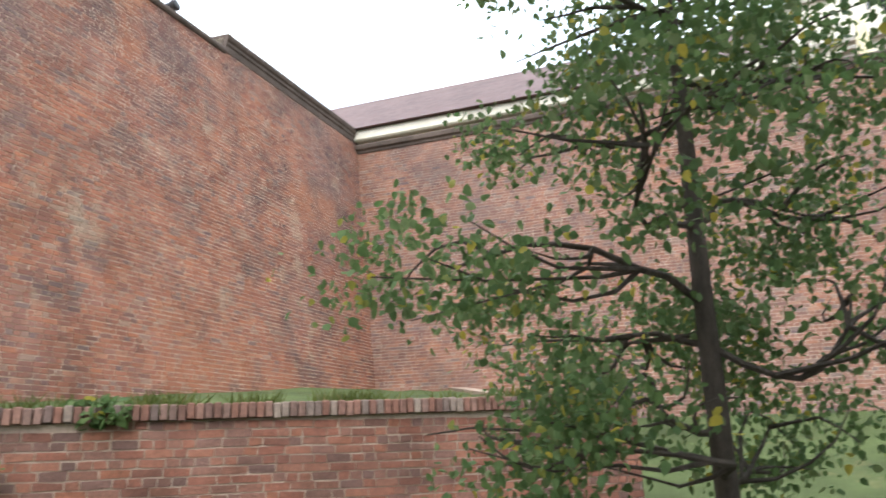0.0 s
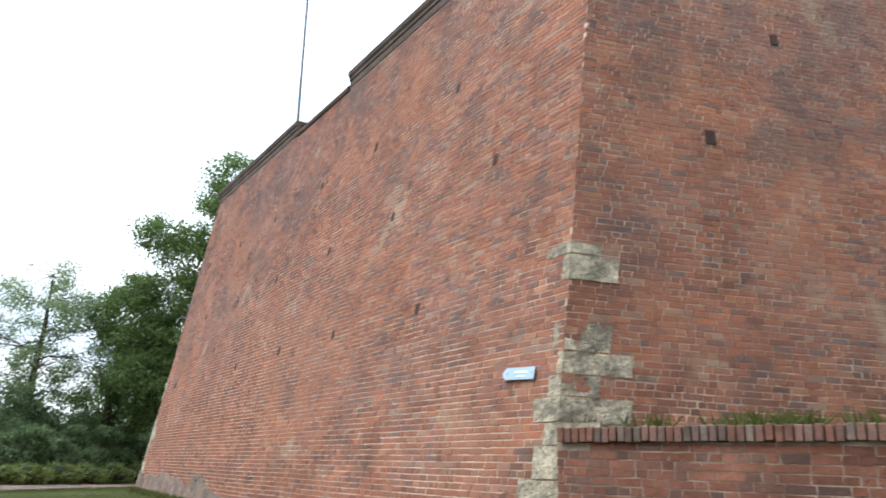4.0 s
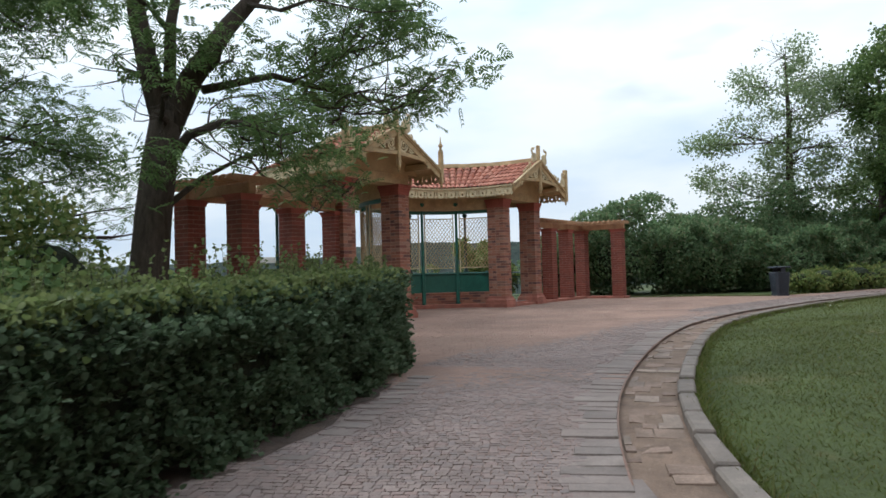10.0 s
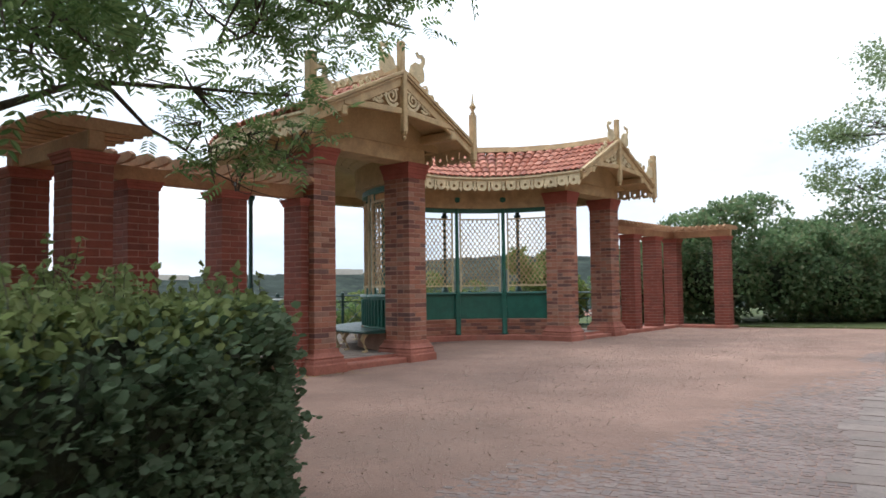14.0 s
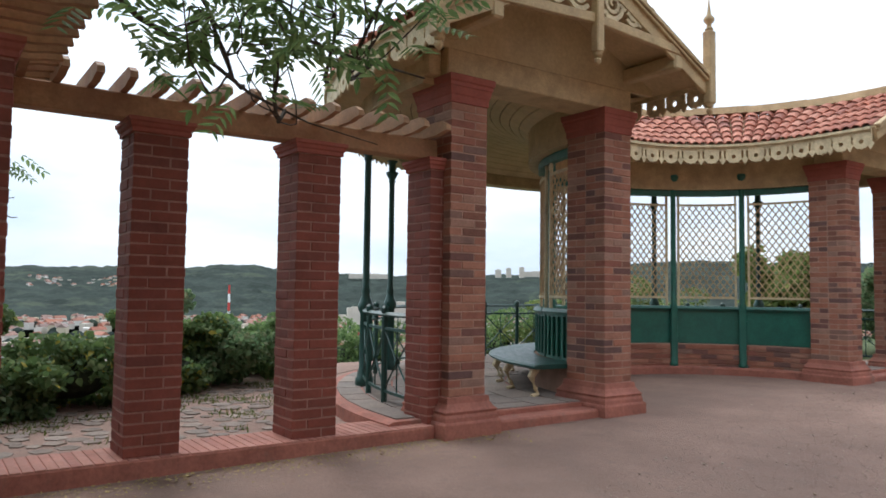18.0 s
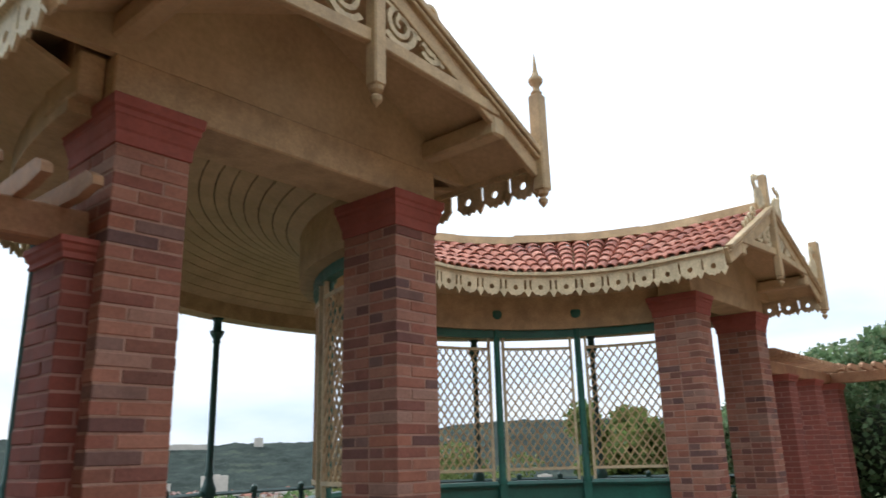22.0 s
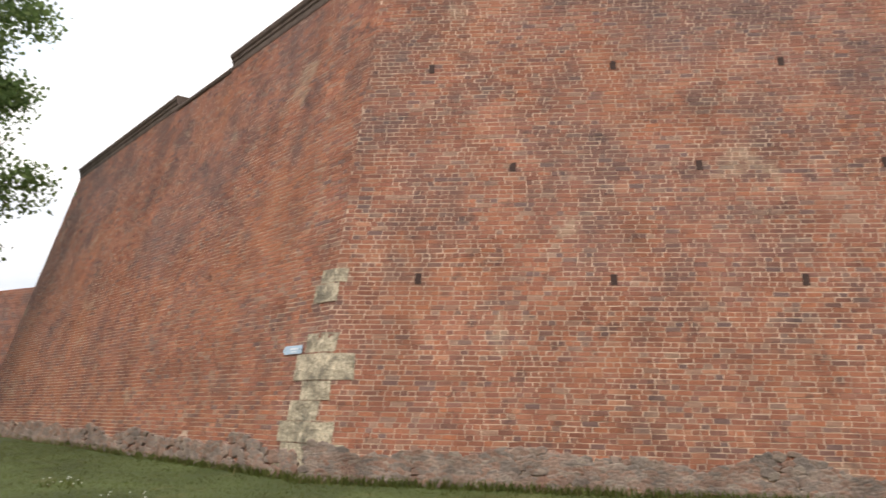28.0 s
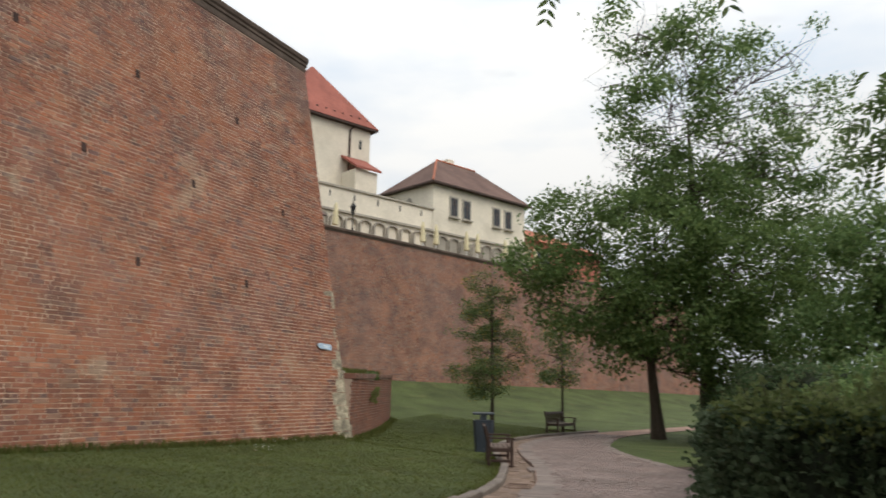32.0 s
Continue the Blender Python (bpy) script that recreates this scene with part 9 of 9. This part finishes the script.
# ---- bricks of the salient that the walk passes nearest ----
brick_mesh = Shape().box((0, 0, 0), (1, 0.05, 0.073), None, 0.005).mesh("brick", M_OLD_BRICK_O)
for cl, chh in zip(*AB_NEAR):
    e = Vector(chh[1] - chh[0])
    u = Vector(chh[3] - chh[0])
    y = u.cross(e).normalized()
    z = e.normalized().cross(y)
    m3 = Matrix((e.normalized(), y, z)).transposed()
    c = Vector(chh.mean(0))
    nrm = Vector(chh.mean(0) - cl.mean(0)).normalized()
    ob = new("brick", brick_mesh)
    ob.parent = bastion
    ob.matrix_basis = Matrix.Translation(c - nrm * 0.025) @ m3.to_4x4() @ Matrix.Diagonal((e.length, 1, u.length / 0.073, 1))


# ---- rubble at the foot of the walls ----
def rubble(face, n, s0, s1, height, seed, proud=0.012):
    rng = np.random.default_rng(seed)
    p0, p1, q0, q1 = face
    sh = Shape()
    for _ in range(n):
        s = rng.uniform(s0, s1)
        h = height(s)
        z = rng.uniform(-0.1, 1.0) * h
        c = face_point(p0, p1, q0, q1, s, z)
        g = ground_z(c.x, c.y)
        c.z += max(0, g) * 0.9
        if c.z < g - 0.1:
            continue
        w = rng.uniform(0.06, 0.15)
        n3 = 7
        rings = []
        base = [1 + rng.normal(0, 0.15) for _ in range(n3)]
        d = (q0 - p0).normalized()
        out = Vector((d.y, -d.x, 0))
        out = out if out.dot(Vector((0, -1, 0))) > 0 else -out
        for k, (sc, o) in enumerate(((1.0, -0.06), (0.98, proud * 0.3), (0.7, proud))):
            rings.append([c + d * (w * sc * base[i] * math.cos(2 * math.pi * i / n3)) + Vector((0, 0, w * 0.62 * sc * base[i] * math.sin(2 * math.pi * i / n3))) + out * o for i in range(n3)])
        sh.sweep(rings)
    me = bpy.data.meshes.new("rubble_footing")
    me.from_pydata([tuple(p) for p in sh.v], [], sh.f)
    me.materials.append(M_RUBBLE)
    ob = new("rubble_footing", me)
    ob.parent = bastion
    tagged(ob, "grey rubble stones at the foot of the wall", kind="stuff")


rubble((A0, A1, B0, B1), 1500, 0.48, 1.0, lambda s: 0.05 + (0.46 + 0.30 * noise.noise(Vector(((-8.1 - 21.15 * s) * 0.8, 0, 3)))) * smooth01((21.15 * s - 10.4) / 3), 95)

rubble((B0, B1, C0, C1), 1500, 0.012, 1.0, lambda s: 0.48 + 0.2 * noise.noise(Vector((s * 14, 0, 4))), 96)


# ---- grass, flowers ----
def blades(name, pts, size, rng, lean=0.5, mt=None):
    n = len(pts)
    a = rng.uniform(0, 2 * math.pi, n)
    h = size * rng.uniform(0.5, 1.3, n)
    side = np.stack([np.cos(a), np.sin(a), np.zeros(n)], 1)
    tip = pts + np.stack([rng.normal(0, lean, n) * h, rng.normal(0, lean, n) * h, h], 1)
    w = (h * 0.10 + 0.003)[:, None]
    v = np.stack([pts - side * w, pts + side * w, tip], 1).reshape(-1, 3)
    return quads_mesh(name, v, np.arange(3 * n).reshape(n, 3), mt or M_BLADE)


rng = np.random.default_rng(97)
pts = []
WALL_YX, WALL_YY = [-44, -29.25, -8.1, 2.3, 9], [21.2, 6.75, 4.95, 8.8, 8.8]
while len(pts) < 210000:
    m = 40000
    x = rng.uniform(-40, 7, m)
    t = rng.uniform(0, 1, m)
    ky = np.interp(x, KX, KY) + 0.17
    wy = np.interp(x, WALL_YX, WALL_YY)
    y = ky + t * (np.maximum(wy - ky, 0.2))
    prob = np.where(x > -27, 1.0, 0.5)
    ok = (rng.uniform(0, 1, m) < prob * (wy - ky) / 9)
    pts += list(np.stack([x[ok], y[ok]], 1))
pts = np.array(pts[:210000])
gx, gy = np.arange(-42, 9, 0.25), np.arange(-3, 23, 0.25)
grid = np.array([[ground_z(a, b) for b in gy] for a in gx])
ix, iy = (pts[:, 0] - gx[0]) / 0.25, (pts[:, 1] - gy[0]) / 0.25
i0, j0 = ix.astype(int), iy.astype(int)
fx, fy = ix - i0, iy - j0
z = (grid[i0, j0] * (1 - fx) * (1 - fy) + grid[i0 + 1, j0] * fx * (1 - fy) + grid[i0, j0 + 1] * (1 - fx) * fy + grid[i0 + 1, j0 + 1] * fx * fy) - 0.035
ob = new("grass", blades("grass", np.column_stack([pts, z]), 0.034, rng, 0.9))
tagged(ob, "short mown grass with clover", "grass", kind="stuff")
# longer tufts at the wall foot and along the kerb
x = rng.uniform(-44, 2.5, 9000)
off = np.abs(rng.normal(0, 0.14, len(x)))
y = np.interp(x, WALL_YX, WALL_YY) - off + 0.1
z = np.array([ground_z(a, b) - 0.04 for a, b in zip(x, y)])
tagged(new("tall_grass", blades("tall_grass", np.column_stack([x, y, z]), 0.15, rng, 0.4)), "longer grass along the foot of the walls", "grass", kind="stuff")
x = rng.uniform(-40, 5, 9000)
y = np.interp(x, KX, KY) + 0.16 + np.abs(rng.normal(0, 0.05, len(x)))
z = np.array([ground_z(a, b) - 0.03 for a, b in zip(x, y)])
tagged(new("tall_grass", blades("tall_grass", np.column_stack([x, y, z]), 0.075, rng, 0.7)), "ragged grass along the kerb", "grass", kind="stuff")
# ragged grass along the back edge of the forecourt
line = resample(np.array([(-40.7, 4.5), (-39.3, 2.9), (-39.67, 1.85), (-40.1, 0.69), (-40.16, -0.32), (-40.4, -1.55), (-41.5, -2.6)]), 500)
x, y = (np.repeat(line, 9, 0) + rng.normal(0, 0.09, (4500, 2)) + (-0.06, 0)).T
tagged(new("tall_grass", blades("tall_grass", np.column_stack([x, y, np.full(len(x), -0.035)]), 0.07, rng, 0.7)), "ragged grass along the edge of the forecourt", "grass", kind="stuff")
# grass on the bank behind the low wall
t = rng.uniform(0, 1, 9000)
dd = np.abs(rng.normal(0, 0.6, len(t))) + 0.44
px = LW0.x + (LW1.x - LW0.x) * t - lw_out.x * dd
py = LW0.y + (LW1.y - LW0.y) * t - lw_out.y * dd
clump = np.array([noise.noise(Vector((a * 1.5, b * 1.5, 4))) for a, b in zip(px, py)])
sel = clump > 0.08
pz = 1.56 + 0.14 * t + 0.06 * dd
tagged(new("tall_grass", blades("tall_grass", np.column_stack([px, py, pz])[sel], 0.24, rng, 0.5)), "unmown grass on the bank above the low wall", "grass", kind="stuff")
for fx, fy in ((-13.4, 4.1), (-30.4, 2.9), (-31.0, 4.6), (-32.9, 6.5), (-11.4, 4.95)):
    c = np.array([fx, fy])
    fl = tagged(new("wild_flowers"), "small patch of white wild flowers in the lawn", "flowers", "white flower patches")
    k = 13
    p = c + rng.normal(0, 0.2, (k, 2))
    gz = np.array([ground_z(a, b) - 0.04 for a, b in p])
    hgt = rng.uniform(0.05, 0.16, k)
    ob = new("stalk", blades("stalk", np.repeat(np.column_stack([p, gz]), 4, 0), 0.12, rng, 0.5))
    ob.parent = fl
    tagged(ob, "thin green flower stalks", kind="stuff")
    sh = Shape()
    for (a, b), zz, hh in zip(p, gz, hgt):
        r = rng.uniform(0.008, 0.015)
        sh.lathe((a, b, zz + hh), [(r * 0.4, 0), (r, 0.006), (r * 0.8, 0.012), (r * 0.2, 0.014)], 7)
    tagged(part("petal", sh, M_FLOWER, fl), "tiny white flower heads", kind="stuff")

# broken flagstones behind the pergola
rng = np.random.default_rng(99)
patio = tagged(new("pavement"), "rough terrace of broken flagstones behind the pergola", "pavement", kind="structure")
def terrace(lx, ly):
    return (-32 + 0.937 * lx + 0.349 * ly, -6.75 - 0.349 * lx + 0.937 * ly)


edge = [terrace(6.15 * math.cos(radians(a)), 6.15 * math.sin(radians(a))) for a in range(-6, -71, -8)]
sand = [terrace(10.6, -0.42)] + edge + [terrace(2.2, -6.4), terrace(10.6, -6.4)]
part("sand_bed", Shape().slab(sand, -0.5, 0.004), M_SAND, patio)
placed = []
M_ROUGH = mat("rough_fieldstone", (0.24, 0.19, 0.16), 0.95, var=0.3, scale=6, fine=40, bump=0.6, obj_random=1, tones=[(0.17, 0.13, 0.108), (0.225, 0.172, 0.142), (0.20, 0.16, 0.138), (0.26, 0.205, 0.17)])
for _ in range(4200):
    x, y = rng.uniform(-29.5, -22.5), rng.uniform(-13.2, -9.0)
    r = rng.uniform(0.06, 0.15)
    lx, ly = (x + 32) * 0.937 - (y + 6.75) * 0.349, (x + 32) * 0.349 + (y + 6.75) * 0.937
    if ly > -0.4 or math.hypot(lx, ly) < 6.2 or any(math.hypot(x - a, y - b) < (r + c) * 0.86 for a, b, c in placed) or ly < -4.4 or lx > 9.6 or len(placed) > 330:
        continue
    placed.append((x, y, r))
    k = rng.integers(5, 8)
    ph = rng.uniform(0, 6)
    poly = [(x + r * rng.uniform(0.8, 1.08) * math.cos(ph + 2 * math.pi * i / k), y + r * rng.uniform(0.8, 1.08) * math.sin(ph + 2 * math.pi * i / k)) for i in range(k)]
    part("flagstone", Shape().slab(poly, -0.06, 0.008 + rng.uniform(0, 0.008)), M_ROUGH, patio)

# grass between the stones, thicker towards the bushes
lx, ly = rng.uniform(4.2, 11.0, 9000), -0.5 - 3.8 * rng.uniform(0, 1, 9000) ** 0.7
tuft = np.array([noise.noise(Vector((a * 1.6, b * 1.6, 8))) for a, b in zip(lx, ly)])
sel = (tuft > 0.22 - 0.12 * np.clip(-ly - 1.2, 0, 2)) & (np.hypot(lx, ly) > 5.75)
px, py = -32 + 0.937 * lx[sel] + 0.349 * ly[sel], -6.75 - 0.349 * lx[sel] + 0.937 * ly[sel]
tagged(new("terrace_grass", blades("terrace_grass", np.column_stack([px, py, np.zeros(len(px))]), 0.055, rng, 0.7)), "thin grass and weeds between the terrace stones", "grass", kind="stuff")

# bare earth under the hedge
tn = np.gradient(HEDGE_FRONT, axis=0)
tn /= np.linalg.norm(tn, axis=1)[:, None]
bed = []
for o in np.linspace(-0.06, 1.6, 7):
    bed.append([(p[0] - t[1] * o, p[1] + t[0] * o) for p, t in zip(HEDGE_FRONT, tn)])
draped("soil_bed", bed, M_EARTH, 0.004, "dry bare earth with leaf litter under the hedge", "soil")

# pebbles and dry litter scattered over the sand of the forecourt
M_PEBBLE = mat("pebble", (0.34, 0.27, 0.22), 0.9, var=0.2, scale=8, fine=60, bump=0, island=1,
               tones=[(0.20, 0.14, 0.11), (0.34, 0.25, 0.20), (0.46, 0.38, 0.31), (0.28, 0.19, 0.15), (0.40, 0.30, 0.22)])
M_LITTER = mat("dry_leaf", (0.36, 0.26, 0.10), 0.8, var=0.2, scale=8, fine=40, bump=0, island=1,
               tones=[(0.30, 0.20, 0.08), (0.44, 0.34, 0.13), (0.22, 0.14, 0.07), (0.36, 0.29, 0.12)])
rng = np.random.default_rng(131)
n = 26000
px, py = rng.uniform(-41, -21.5, n), rng.uniform(-6.5, 3.5, n)
lx, ly = (px + 32) * 0.937 - (py + 6.75) * 0.349, (px + 32) * 0.349 + (py + 6.75) * 0.937
far_y = np.interp(px, FAR_SIDE[np.argsort(FAR_SIDE[:, 0]), 0], FAR_SIDE[np.argsort(FAR_SIDE[:, 0]), 1])
keep = (ly > 0.55) & (py < far_y + 0.6)
px, py = px[keep], py[keep]
n = len(px)
pz = np.array([path_z(x) for x in px])
rad = rng.uniform(0.003, 0.009, n) * (1 + (rng.uniform(0, 1, n) > 0.97) * 1.2)
oct_v = np.array([(1, 0, 0), (0, 1, 0), (-1, 0, 0), (0, -1, 0), (0, 0, 0.7), (0, 0, -0.5)])
stretch = rng.uniform(0.6, 1.3, (n, 1, 3))
v = oct_v[None] * rad[:, None, None] * stretch + np.stack([px, py, pz + 0.004], 1)[:, None, :]
f = np.array([(0, 1, 4), (1, 2, 4), (2, 3, 4), (3, 0, 4), (1, 0, 5), (2, 1, 5), (3, 2, 5), (0, 3, 5)])
q = (f[None] + 6 * np.arange(n)[:, None, None]).reshape(-1, 3)
tagged(new("pebbles", quads_mesh("pebbles", v.reshape(-1, 3), q, M_PEBBLE)), "small stones scattered over the sandy forecourt", "gravel", kind="stuff")
n = 1500
u = rng.uniform(0, 1, n)
lx, ly = rng.uniform(4.6, 9.6, n), 0.22 + np.abs(rng.normal(0, 0.22, n))
wx, wy = -32 + 0.937 * lx + 0.349 * ly, -6.75 - 0.349 * lx + 0.937 * ly
wz = np.array([path_z(x) for x in wx]) + 0.008
a = rng.uniform(0, 2 * math.pi, n)
L = rng.uniform(0.008, 0.022, n)
ax = np.stack([np.cos(a) * L, np.sin(a) * L, rng.normal(0, 0.15, n) * L], 1)
bx = np.stack([-np.sin(a) * L * 0.45, np.cos(a) * L * 0.45, np.abs(rng.normal(0, 0.15, n)) * L], 1)
c = np.stack([wx, wy, wz], 1)
v = np.stack([c - ax, c + bx, c + ax, c - bx], 1).reshape(-1, 3)
tagged(new("leaf_litter", quads_mesh("leaf_litter", v, np.arange(4 * n).reshape(n, 4), M_LITTER)), "dry yellow leaf litter along the pergola plinth", "leaf litter", kind="stuff")
